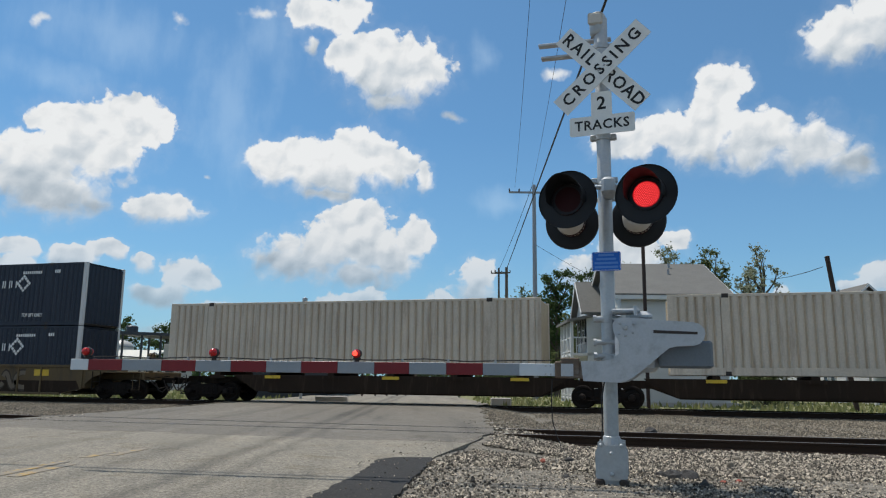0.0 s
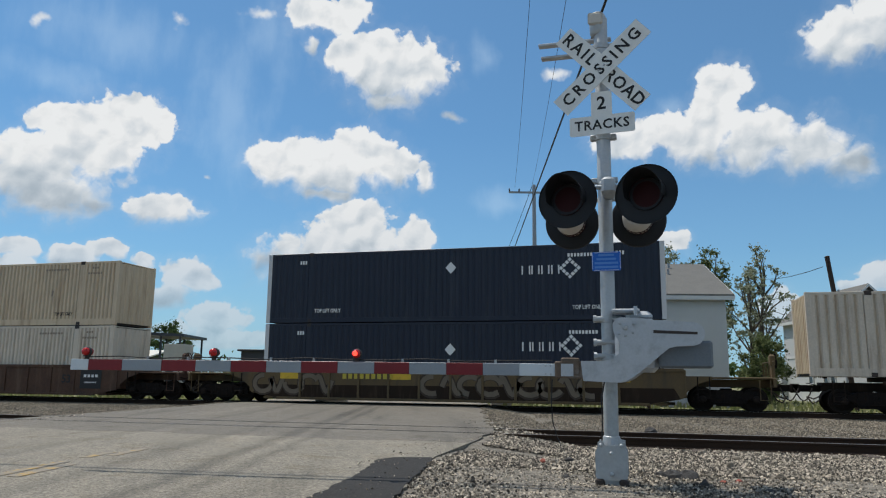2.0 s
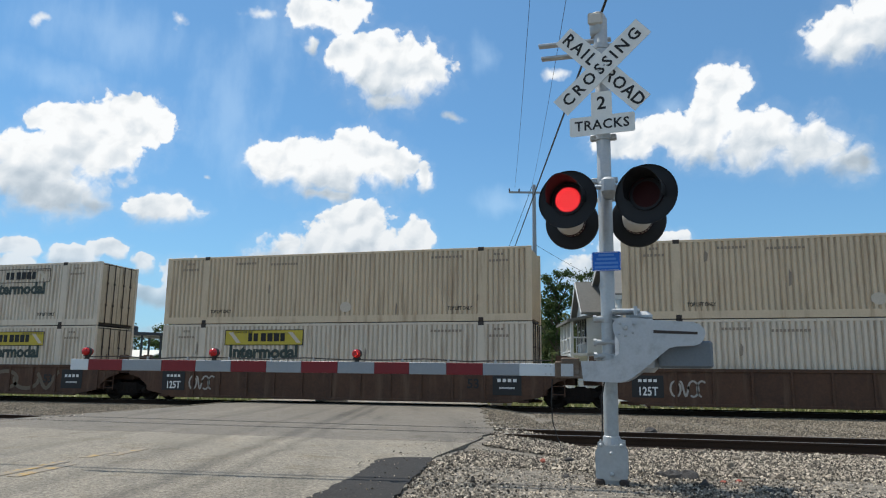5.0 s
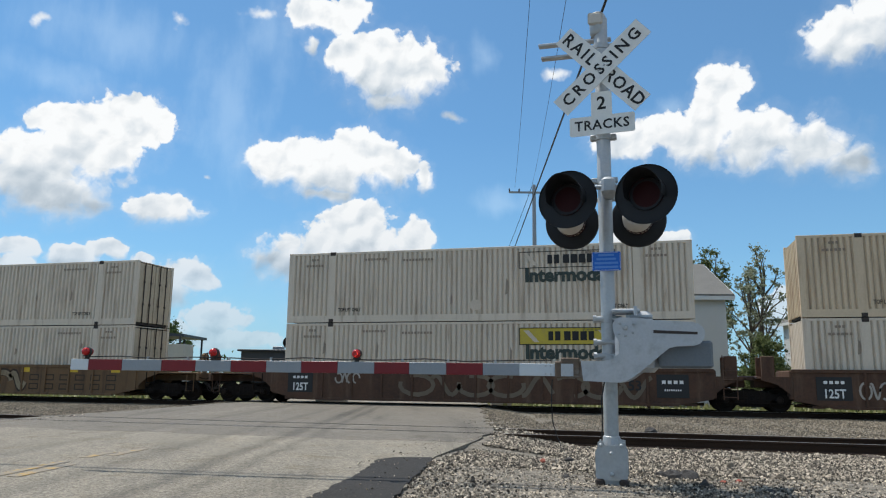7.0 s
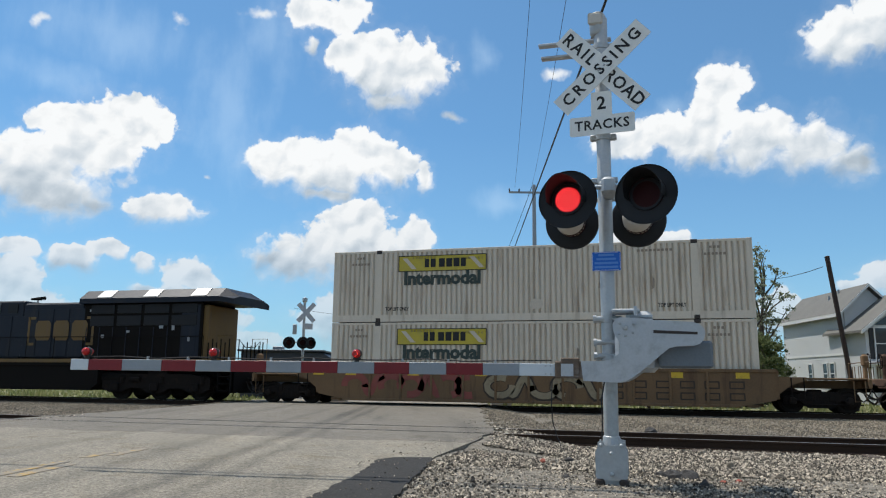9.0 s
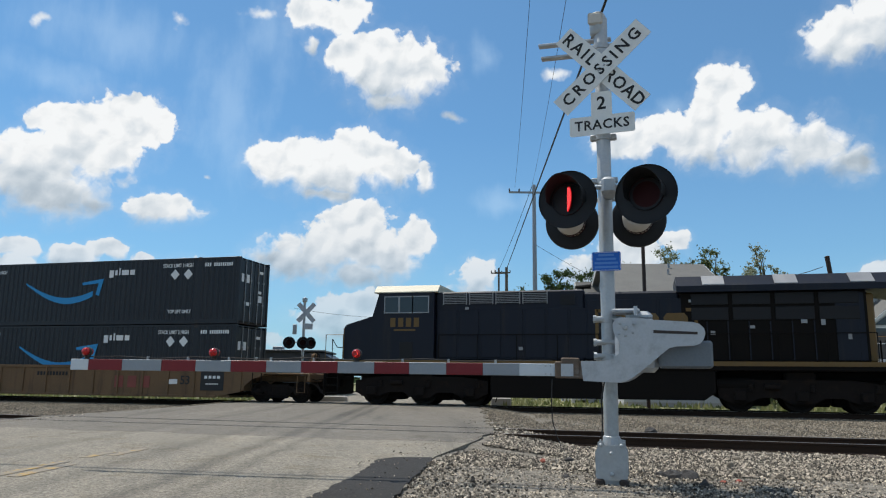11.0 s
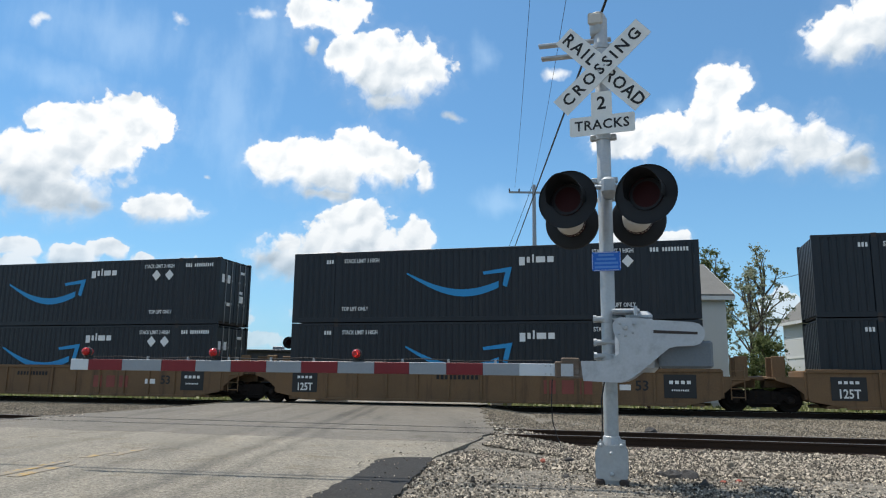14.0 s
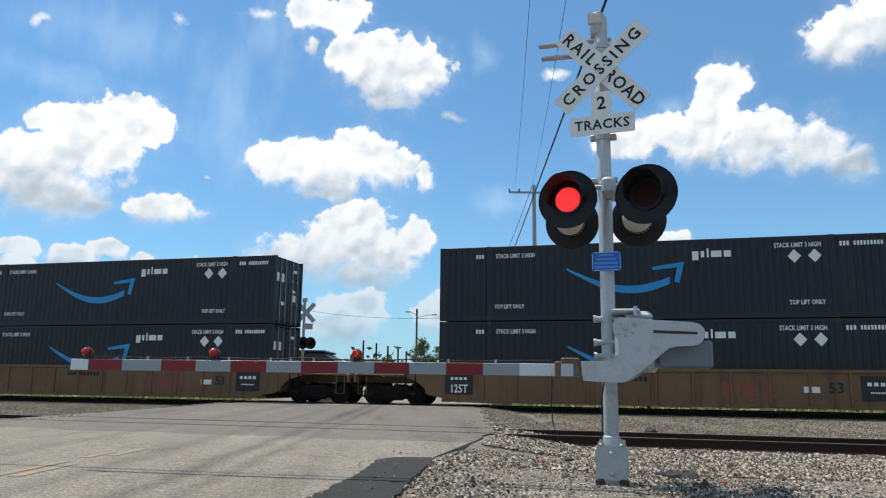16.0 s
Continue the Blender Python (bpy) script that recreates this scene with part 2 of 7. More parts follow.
M_RUSTED = surface("rust_streaked_beige_paint", (0.45, 0.36, 0.24), 0.7, vary=0.2, grime=RUST, grime_amount=0.85, streak=DOWN, grime_scale=0.8)
M_DOORGRIME = surface("grimy_white_door_paint", (0.47, 0.39, 0.28), 0.7, vary=0.2, grain=14, blotch=0.9, grime=(0.09, 0.055, 0.03), grime_amount=0.9, streak=DOWN, grime_scale=2.6)
M_NAVY = surface("navy_container_paint", (0.008, 0.012, 0.026), 0.42, vary=0.2, grain=25, blotch=0.5, bump=0.04, grime=(0.03, 0.034, 0.045), grime_amount=0.5, streak=DOWN, grime_scale=1.2)
M_CHARCOAL = surface("dark_slate_container_paint", (0.0095, 0.0115, 0.0155), 0.42, vary=0.2, grain=25, blotch=0.5, bump=0.04, grime=(0.026, 0.025, 0.026), grime_amount=0.45, streak=DOWN, grime_scale=1.2)
M_ROD = surface("dull_steel_rod", (0.30, 0.30, 0.30), 0.5, 0.6, vary=0.2)
M_DARKFIT = surface("dark_steel_fitting", (0.05, 0.04, 0.035), 0.7, 0.3, vary=0.3)
M_WELLBROWN = surface("rust_brown_railcar_paint", (0.078, 0.040, 0.024), 0.8, vary=0.45, grain=14, blotch=0.9, grime=(0.135, 0.085, 0.055), grime_amount=0.75, streak=DOWN, grime_scale=1.2)
M_WELLTAN = surface("tan_railcar_paint", (0.150, 0.088, 0.042), 0.75, vary=0.3, grain=22, blotch=0.7, grime=(0.08, 0.045, 0.025), grime_amount=0.9, streak=DOWN, grime_scale=1.1)
M_WELLOCHRE = surface("grimy_yellow_railcar_paint", (0.110, 0.074, 0.033), 0.75, vary=0.3, grain=22, blotch=0.7, grime=(0.06, 0.045, 0.03), grime_amount=0.9, streak=DOWN, grime_scale=0.9)
M_SPINE = surface("grimy_black_railcar_paint", (0.026, 0.016, 0.010), 0.85, spec=0.2, vary=0.3, grime=(0.07, 0.048, 0.03), grime_amount=0.5, streak=DOWN)
M_TRUCK = surface("oily_dark_cast_steel", (0.013, 0.010, 0.0085), 0.9, 0.0, spec=0.15, vary=0.3, grime=(0.030, 0.019, 0.012), grime_amount=0.6)
M_WHEEL = surface("dark_rusty_wheel_steel", (0.018, 0.013, 0.010), 0.85, 0.0, spec=0.2, vary=0.3)
M_TREAD = surface("polished_wheel_tread", (0.45, 0.43, 0.40), 0.3, 1.0, vary=0.1)
M_YELLOW = surface("yellow_reflective_marking", (0.62, 0.40, 0.03), 0.5, vary=0.2, grime=(0.2, 0.13, 0.05), grime_amount=0.5)
M_RAIL = surface("rusty_rail_steel", (0.036, 0.023, 0.016), 0.9, 0.0, spec=0.15, vary=0.3)
M_RAILTOP = surface("worn_rail_head_steel", (0.32, 0.29, 0.26), 0.4, 0.8, vary=0.2)
M_TIE = surface("weathered_timber_sleeper", (0.085, 0.065, 0.05), 0.9, vary=0.35, grain=30, bump=0.4)
M_STONE = surface("pale_crushed_limestone", (0.275, 0.235, 0.182), 0.9, vary=0.2, grain=60, island=0.88, bump=0.3)
M_STONEGREY = surface("grey_dusty_track_gravel", (0.182, 0.153, 0.113), 0.95, vary=0.25, grain=40, blotch=0.5, island=0.5, bump=0.3)
M_CRUMB = surface("dark_asphalt_crumbs", (0.045, 0.040, 0.034), 0.95, vary=0.3, island=0.5, bump=0.3)


def ground_material():
    m = surface("gravel_and_dirt_ground", (0.165, 0.147, 0.118), 0.95, vary=0.25, grain=24, blotch=0.35, bump=0.6, grime=(0.13, 0.11, 0.085), grime_amount=0.6, grime_scale=0.8, coords="Object")
    t = m.node_tree
    p = t.nodes["Principled BSDF"]
    co = t.nodes.new("ShaderNodeTexCoord").outputs["Object"]
    v = node(t, "ShaderNodeTexVoronoi", [("Vector", co)], i_Scale=17.0)
    old = p.inputs["Base Color"].links[0].from_socket
    gain = sweep(t, node(t, "ShaderNodeSeparateColor", [(0, v.outputs["Color"])]).outputs[0], 0.0, 1.0, 0.55, 1.4, "LINEAR")
    stones = node(t, "ShaderNodeVectorMath", [(0, old), (3, gain)], operation="SCALE").outputs[0]
    # rough grass beyond the far track
    sep = node(t, "ShaderNodeSeparateXYZ", [(0, co)])
    n = node(t, "ShaderNodeTexNoise", [("Vector", co)], i_Scale=0.35, i_Detail=6.0)
    edge = calc(t, "ADD", sep.outputs[1], calc(t, "MULTIPLY", n.outputs["Fac"], 5.0))
    g = node(t, "ShaderNodeTexNoise", [("Vector", co)], i_Scale=9.0, i_Detail=6.0)
    ramp = node(t, "ShaderNodeMix", [(0, g.outputs["Fac"])], data_type="RGBA")
    ramp.inputs[6].default_value, ramp.inputs[7].default_value = (0.10, 0.115, 0.04, 1), (0.26, 0.24, 0.13, 1)
    mx = node(t, "ShaderNodeMix", [(0, sweep(t, edge, 5.6, 7.6)), (6, stones), (7, ramp.outputs[2])], data_type="RGBA")
    t.links.new(mx.outputs[2], p.inputs["Base Color"])
    b = node(t, "ShaderNodeBump", [("Height", v.outputs["Distance"])])
    b.inputs["Strength"].default_value, b.inputs["Distance"].default_value = 0.6, 0.04
    b.invert = True
    t.links.new(b.outputs[0], p.inputs["Normal"])
    return m


def road_material(name, color, crack=True):
    m = surface(name, color, 0.9, vary=0.16, grain=70, blotch=0.8, bump=0.35, grime=(color[0] * 0.72, color[1] * 0.66, color[2] * 0.56), grime_amount=0.7, grime_scale=1.6)
    t = m.node_tree
    p = t.nodes["Principled BSDF"]
    co = t.nodes.new("ShaderNodeTexCoord").outputs["Object"]
    old = p.inputs["Base Color"].links[0].from_socket
    # coarse aggregate
    ag = node(t, "ShaderNodeTexVoronoi", [("Vector", co)], i_Scale=52.0)
    speck = sweep(t, node(t, "ShaderNodeSeparateColor", [(0, ag.outputs["Color"])]).outputs[0], 0.0, 1.0, 0.52, 1.48, "LINEAR")
    old = node(t, "ShaderNodeVectorMath", [(0, old), (3, speck)], operation="SCALE").outputs[0]
    if crack:
        # wear that runs with the traffic
        turn = node(t, "ShaderNodeVectorRotate", [("Vector", co)], rotation_type="Z_AXIS")
        turn.inputs["Angle"].default_value = radians(-19)
        long = node(t, "ShaderNodeVectorMath", [(0, turn.outputs[0])], operation="MULTIPLY")
        long.inputs[1].default_value = (1.2, 0.12, 1)
        wear = node(t, "ShaderNodeTexNoise", [("Vector", long.outputs[0])], i_Scale=0.9, i_Detail=6.0, i_Roughness=0.6)
        dark = sweep(t, wear.outputs["Fac"], 0.52, 0.70, 1.0, 0.70)
        pale = sweep(t, wear.outputs["Fac"], 0.30, 0.46, 1.22, 1.0)
        old = node(t, "ShaderNodeVectorMath", [(0, old), (3, calc(t, "MULTIPLY", dark, pale))], operation="SCALE").outputs[0]
        # dark bands worn by tyres, in the direction of travel
        sep = node(t, "ShaderNodeSeparateXYZ", [(0, co)])
        across = calc(t, "ADD", calc(t, "MULTIPLY", sep.outputs[0], 0.9636), calc(t, "MULTIPLY", sep.outputs[1], 0.2672))
        sway = node(t, "ShaderNodeTexNoise", [("Vector", co)], i_Scale=0.8, i_Detail=6.0, i_Roughness=0.65)
        across = calc(t, "ADD", across, calc(t, "MULTIPLY", calc(t, "SUBTRACT", sway.outputs["Fac"], 0.5), 0.55))
        for place, width, depth in ((-10.55, 0.26, 0.62), (-10.08, 0.20, 0.70), (-11.55, 0.30, 0.80), (-13.4, 0.28, 0.82)):
            band = sweep(t, calc(t, "ABSOLUTE", calc(t, "SUBTRACT", across, place)), 0.0, width, depth, 1.0)
            old = node(t, "ShaderNodeVectorMath", [(0, old), (3, band)], operation="SCALE").outputs[0]
        wn = node(t, "ShaderNodeTexNoise", [("Vector", co)], i_Scale=1.3, i_Detail=5.0)
        bend = node(t, "ShaderNodeVectorMath", [(0, wn.outputs["Color"])], operation="MULTIPLY_ADD")
        bend.inputs[1].default_value = (0.9, 0.9, 0)
        t.links.new(co, bend.inputs[2])
        v = node(t, "ShaderNodeTexVoronoi", [("Vector", bend.outputs[0])], i_Scale=0.33, feature="DISTANCE_TO_EDGE")
        line = sweep(t, v.outputs["Distance"], 0.001, 0.007, 0.4, 0.0)
        mx = node(t, "ShaderNodeMix", [(0, line), (6, old)], data_type="RGBA")
        mx.inputs[7].default_value = (0.06, 0.055, 0.05, 1)
        old = mx.outputs[2]
    t.links.new(old, p.inputs["Base Color"])
    return m


M_GROUND = ground_material()
M_ROAD = road_material("bleached_asphalt", (0.196, 0.175, 0.138))
M_CROSSING = road_material("worn_grey_crossing_asphalt", (0.142, 0.127, 0.104))
M_PATCH = road_material("dark_fresh_asphalt", (0.022, 0.020, 0.0175), False)
M_LINE = surface("worn_yellow_road_paint", (0.40, 0.25, 0.06), 0.85, vary=0.3, grime=(0.19, 0.174, 0.148), grime_amount=0.9, grime_scale=4.0)
for _n in M_LINE.node_tree.nodes:
    if _n.bl_idname == "ShaderNodeMapRange" and abs(_n.inputs["From Max"].default_value - 0.72) < 1e-4:
        _n.inputs["From Min"].default_value, _n.inputs["From Max"].default_value = 0.36, 0.50


# ---- mesh building ----
class Shape:
    """Collects vertices and faces of one part."""

    def __init__(self):
        self.v, self.f = [], []

    def add(self, verts, faces, m=None):
        k = len(self.v)
        self.v += [tuple(m @ Vector(p)) for p in verts] if m is not None else [tuple(p) for p in verts]
        self.f += [tuple(i + k for i in face) for face in faces]
        return self

    def box(self, x0, x1, y0, y1, z0, z1, c=0.0, m=None):
        """A box; c chamfers its edges along the longest axis and the ends."""
        if c <= 0:
            v = [(x, y, z) for z in (z0, z1) for y in (y0, y1) for x in (x0, x1)]
            return self.add(v, [(0, 2, 3, 1), (4, 5, 7, 6), (0, 1, 5, 4), (2, 6, 7, 3), (0, 4, 6, 2), (1, 3, 7, 5)], m)
        rings = []
        for z, k in ((z0, c), (z0 + c, 0), (z1 - c, 0), (z1, c)):
            a, b, d, e = x0 + k, x1 - k, y0 + k, y1 - k
            q = c if not k else c * 0.6
            rings.append([(a + q, d, z), (b - q, d, z), (b, d + q, z), (b, e - q, z), (b - q, e, z), (a + q, e, z), (a, e - q, z), (a, d + q, z)])
        return self.loft(rings, True, m)

    def loft(self, rings, caps=True, m=None):
        n = len(rings[0])
        v = [p for r in rings for p in r]
        f = [(i * n + j, i * n + (j + 1) % n, (i + 1) * n + (j + 1) % n, (i + 1) * n + j) for i in range(len(rings) - 1) for j in range(n)]
        if caps:
            f += [tuple(reversed(range(n))), tuple(range((len(rings) - 1) * n, len(rings) * n))]
        return self.add(v, f, m)

    def lathe(self, profile, n=20, m=None, caps=True):
        """Profile of (radius, z) turned round z."""
        rings = [[(r * math.cos(6.283185 * k / n), r * math.sin(6.283185 * k / n), z) for k in range(n)] for r, z in profile]
        return self.loft(rings, caps, m)

    def rod(self, a, b, r, n=8, r2=None):
        a, b = Vector(a), Vector(b)
        q = (b - a).to_track_quat("Z", "Y").to_matrix().to_4x4()
        return self.lathe([(r, 0), (r if r2 is None else r2, (b - a).length)], n, Matrix.Translation(a) @ q)

    def path(self, pts, r, n=6):
        pts = [Vector(p) for p in pts]
        rings = []
        for i, p in enumerate(pts):
            d = (pts[min(i + 1, len(pts) - 1)] - pts[max(i - 1, 0)]).normalized()
            q = d.to_track_quat("Z", "Y")
            rings.append([tuple(p + q @ Vector((r * math.cos(6.283185 * k / n), r * math.sin(6.283185 * k / n), 0))) for k in range(n)])
        return self.loft(rings)

    def prism(self, outline, y0, y1, m=None):
        """An outline in x, z, given depth along y."""
        n = len(outline)
        v = [(x, y0, z) for x, z in outline] + [(x, y1, z) for x, z in outline]
        f = [tuple(range(n)), tuple(reversed(range(n, 2 * n)))] + [(i, i + n, (i + 1) % n + n, (i + 1) % n) for i in range(n)]
        return self.add(v, f, m)

    def mesh(self, name):
        me = bpy.data.meshes.new(name)
        me.from_pydata(self.v, [], self.f)
        bm = bmesh.new()
        bm.from_mesh(me)
        bmesh.ops.recalc_face_normals(bm, faces=bm.faces)
        bm.to_mesh(me)
        bm.free()
        return me


def part(name, shape, material, parent=None, label="", smooth=False, at=None):
    me = shape.mesh(name) if isinstance(shape, Shape) else shape
    if not me.materials:
        me.materials.append(material)
    if smooth:
        me.shade_smooth()
        me.set_sharp_from_angle(angle=radians(40))
    ob = new(name, me)
    if parent is not None:
        ob.parent = parent
    if at is not None:
        ob.matrix_basis = at
    return tagged(ob, label)


def thing(name, label, category, group="", kind="", at=None):
    ob = new(name)
    ob.empty_display_size = 0.3
    if at is not None:
        ob.matrix_basis = at
    return tagged(ob, label, category, group, kind)


WRITTEN = {}


def writing(text, size, material, parent, at, label="", squeeze=1.0, depth=0.004, name="lettering", gap=1.0, weight=0.02):
    """Letters as a mesh, centred, facing -y."""
    key = (text, size, squeeze, material.name, weight)
    if key not in WRITTEN:
        c = bpy.data.curves.new("letters", "FONT")
        c.body, c.size, c.extrude, c.align_x, c.align_y, c.resolution_u = text, size, depth, "CENTER", "CENTER", 2
        c.offset = size * weight
        c.space_character = gap
        tmp = new("letters", c)
        me = bpy.data.meshes.new_from_object(tmp.evaluated_get(bpy.context.evaluated_depsgraph_get()))
        bpy.data.objects.remove(tmp)
        me.transform(Matrix.Rotation(radians(90), 4, "X") @ Matrix.Diagonal((squeeze, 1, 1, 1)))
        me.materials.clear()
        me.materials.append(material)
        WRITTEN[key] = me
    return part(name, WRITTEN[key], material, parent, label, at=at)


def mark(outline, material, parent, at, label="", name="marking", depth=0.006):
    """A flat painted shape in x, z, facing -y."""
    return part(name, Shape().prism(outline, -depth, 0.0), material, parent, label, at=at)


def rect(w, h):
    return [(-w / 2, -h / 2), (w / 2, -h / 2), (w / 2, h / 2), (-w / 2, h / 2)]


# ---- ground, road, tracks ----
def road_x(y):
    """Where the middle of the road lies."""
    return -12.0 - 0.24 * y


def right_edge(y):
    """The road's edge on the signal's side."""
    return -2.0 - 0.22 * (y + 24) if y < -17.5 else (-2.8 if y < -14 else -3.2 - 0.24 * (y + 13.5))


def ground_z(x, y):
    """The ballast lies a little below the packed shoulder at the signal and along the road."""
    low = 0.17 * min(1.0, max(0.0, (y + 20.5) / 2.5))
    out = max(x - right_edge(y), (road_x(y) - 5.2) - x)
    return -0.02 - low * min(1.0, max(0.0, (out - 0.1) / 1.5))


def make_ground():
    xs = [-2500, -800, -300, -120, -60] + [-42 + 0.8 * i for i in range(73)] + [20, 40, 60, 120, 300, 800, 2500]
    ys = [-900, -200, -60, -40] + [-30 + 0.6 * i for i in range(60)] + [8, 14, 22, 40, 80, 160, 400, 1000, 3000]
    v, f = [], []
    for j, y in enumerate(ys):
        for i, x in enumerate(xs):
            near = -43 < x < 20 and -31 < y < 6
            z = ground_z(x, y) + 0.012 * math.sin(x * 1.7 + y) if near else -0.2
            if road_x(y) - 4.2 < x < right_edge(y) - 1.0 or (y > 6 and abs(x - road_x(y)) < 6):
                z = -0.25
            v.append((x, y, z))
    n = len(xs)
    for j in range(len(ys) - 1):
        for i in range(n - 1):
            f.append((j * n + i, j * n + i + 1, (j + 1) * n + i + 1, (j + 1) * n + i))
    g = part("ground", Shape().add(v, f), M_GROUND, label="pale gravel and dirt ground, grassy beyond the tracks")
    tagged(g, category="ground", kind="structure")


def slab(name, pts, z, material, label, thick=0.3, category="road"):
    s = Shape()
    n = len(pts)
    s.add([(x, y, z) for x, y in pts] + [(x, y, z - thick) for x, y in pts],
          [tuple(range(n)), tuple(reversed(range(n, 2 * n)))] + [(i, i + n, (i + 1) % n + n, (i + 1) % n) for i in range(n)])
    return tagged(part(name, s, material), label, category, kind="structure")


def wavy(x0, y0, x1, y1, n, amp, seed):
    r = random.Random(seed)
    return [(x0 + (x1 - x0) * i / n + r.uniform(-amp, amp), y0 + (y1 - y0) * i / n + r.uniform(-amp, amp) * 0.4) for i in range(n + 1)]


def make_road():
    edge = [(6.0, -70), (-1.55, -29), (-2.0, -24.2)] + wavy(-2.12, -23.3, -2.75, -19.8, 26, 0.035, 3) + [(-2.8, -17.55)]
    r = random.Random(31)
    seam = [(-2.8 - 11.1 * k / 24, -17.55 + 0.12 * math.sin(k * 1.1) + r.uniform(-0.06, 0.06)) for k in range(25)]
    left = seam[1:] + [(road_x(-29) - 5.3, -29), (road_x(-70) - 5.3, -70)]
    slab("road", edge + left, 0.0, M_ROAD, "sun-bleached cracked asphalt road approaching the crossing")
    # darker asphalt between and around the rails, then the far approach
    mid = [(-2.8, -17.55)] + wavy(-2.8, -17.4, -3.0, -14.8, 5, 0.05, 5) + wavy(-3.3, -13.5, -5.6, -4.0, 10, 0.12, 6) + [(-6.2, -2.2)]
    midl = [(road_x(-2.2) - 4.6, -2.2)] + seam[::-1][:-1]
    slab("road", mid + midl, 0.001, M_CROSSING, "worn grey asphalt between the two crossing tracks")
    far = [(-6.2, -2.2), (-6.8, 3), (road_x(14) + 4.4, 14), (road_x(200) + 4.4, 200), (road_x(200) - 4.4, 200), (road_x(14) - 4.6, 14), (road_x(-2.2) - 4.6, -2.2)]
    slab("road", far, 0.004, M_ROAD, "bleached asphalt road running on beyond the tracks")
    # dark strip of newer asphalt along the road's edge
    patch = [(-1.8, -24.8)] + wavy(-2.08, -23.4, -2.62, -20.4, 26, 0.022, 8) + wavy(-2.72, -20.0, -3.16, -20.15, 8, 0.02, 10) + wavy(-3.27, -20.5, -2.98, -21.9, 14, 0.025, 9) + wavy(-2.95, -22.1, -2.74, -23.8, 14, 0.025, 11) + [(-2.6, -24.8)]
    slab("pavement", patch, 0.007, M_PATCH, "dark newer asphalt strip along the road edge", 0.2, "pavement")
    for k, ends in ((-0.11, (-23.6, -22.0)), (0.11, (-23.3, -22.2)), (-0.11, (-21.6, -20.9)), (0.11, (-21.3, -20.3))):
        pts = [(road_x(y) + 0.25 + k - 0.065, y) for y in ends] + [(road_x(y) + 0.25 + k + 0.065, y) for y in ends[::-1]]
        slab("road_marking", pts, 0.006, M_LINE, "worn yellow centre line on the road", 0.004, "road marking")


def make_track(y, x0, x1, gap):
    """Two rails on sleepers; gap: where the road covers the sleepers."""
    track = thing("railway_track", "rusty steel railway track on timber sleepers in gravel", "railway track", "railway tracks", "structure", pose(0, y, 0))
    for side in (-0.7525, 0.7525):
        prof = [(-0.07, -0.172), (0.07, -0.172), (0.07, -0.158), (0.012, -0.135), (0.012, -0.045), (0.036, -0.035), (0.036, -0.004), (0.028, 0.0), (-0.028, 0.0), (-0.036, -0.004), (-0.036, -0.035), (-0.012, -0.045), (-0.012, -0.135), (-0.07, -0.158)]
        s = Shape().loft([[(x, side + a, b) for a, b in prof] for x in (x0, x1)])
        part("rail", s, M_RAIL, track)
        # the gap for the flanges where the road covers the track
        r = random.Random(int(y * 10 + side * 100))
        for face in (-0.062, 0.062):
            x = gap[0]
            while x < gap[1] - 0.1:
                e = min(x + r.uniform(0.8, 2.2), gap[1])
                w = r.uniform(0.020, 0.032)
                part("flangeway", Shape().box(x, e - 0.01, side + face - w, side + face + w, -0.1, 0.0045), M_CRUMB, track, "dark gap filled with dirt beside the rail")
                x = e
        part("rail_head", Shape().box(x0, x1, side - 0.027, side + 0.027, -0.003, 0.003), M_RAILTOP, track, "worn shiny rail head")
    tie = Shape().box(-0.11, 0.11, -1.3, 1.3, -0.34, -0.165, 0.02).mesh("sleeper")
    x = x0 + 0.3
    while x < x1:
        if not gap[0] < x < gap[1] and abs(x) < 40:
            part("sleeper", tie, M_TIE, track, at=pose(x, 0, random.uniform(-0.01, 0.01), 0, 0, random.uniform(-2, 2)))
        x += 0.53
    return track


def ballast(name, label, x0, x1, y0, y1, count, size, z, skip, seed, material=None):
    """Loose crushed stones, one joined mesh."""
    r = np.random.RandomState(seed)
    n = count
    c = np.stack([r.uniform(x0, x1, n), r.uniform(y0, y1, n), np.zeros(n)], 1)
    keep = np.array([not skip(a, b) for a, b, _ in c])
    c = c[keep]
    n = len(c)
    c[:, 2] = np.array([z(a, b) for a, b, _ in c])
    base = np.array([(1, 0, 0), (0, 1, 0), (-1, 0, 0), (0, -1, 0), (0.2, 0.1, 0.85), (0, 0, -0.7)])
    v = base[None] * (1 + r.uniform(-0.35, 0.35, (n, 6, 3))) + r.uniform(-0.18, 0.18, (n, 6, 3))
    a = r.uniform(0, 6.28, n)
    rot = np.zeros((n, 3, 3))
    rot[:, 0, 0], rot[:, 0, 1], rot[:, 1, 0], rot[:, 1, 1], rot[:, 2, 2] = np.cos(a), -np.sin(a), np.sin(a), np.cos(a), 1
    v = np.einsum("nij,nkj->nki", rot, v) * (size * r.uniform(0.45, 1.35, n) ** 1.3)[:, None, None] + c[:, None, :]
    tri = np.array([(0, 1, 4), (1, 2, 4), (2, 3, 4), (3, 0, 4), (1, 0, 5), (2, 1, 5), (3, 2, 5), (0, 3, 5)])
    f = (tri[None] + 6 * np.arange(n)[:, None, None]).reshape(-1, 3)
    me = bpy.data.meshes.new(name)
    me.from_pydata(v.reshape(-1, 3).tolist(), [], f.tolist())
    me.materials.append(material or M_STONE)
    return tagged(new(name, me), label, "gravel", kind="stuff")


make_ground()
make_road()
FAR_TRACK = make_track(0.0, -150, 120, (-17.2, -6.0))
NEAR_TRACK = make_track(-14.5, -150, 120, (-14.5, -2.9))


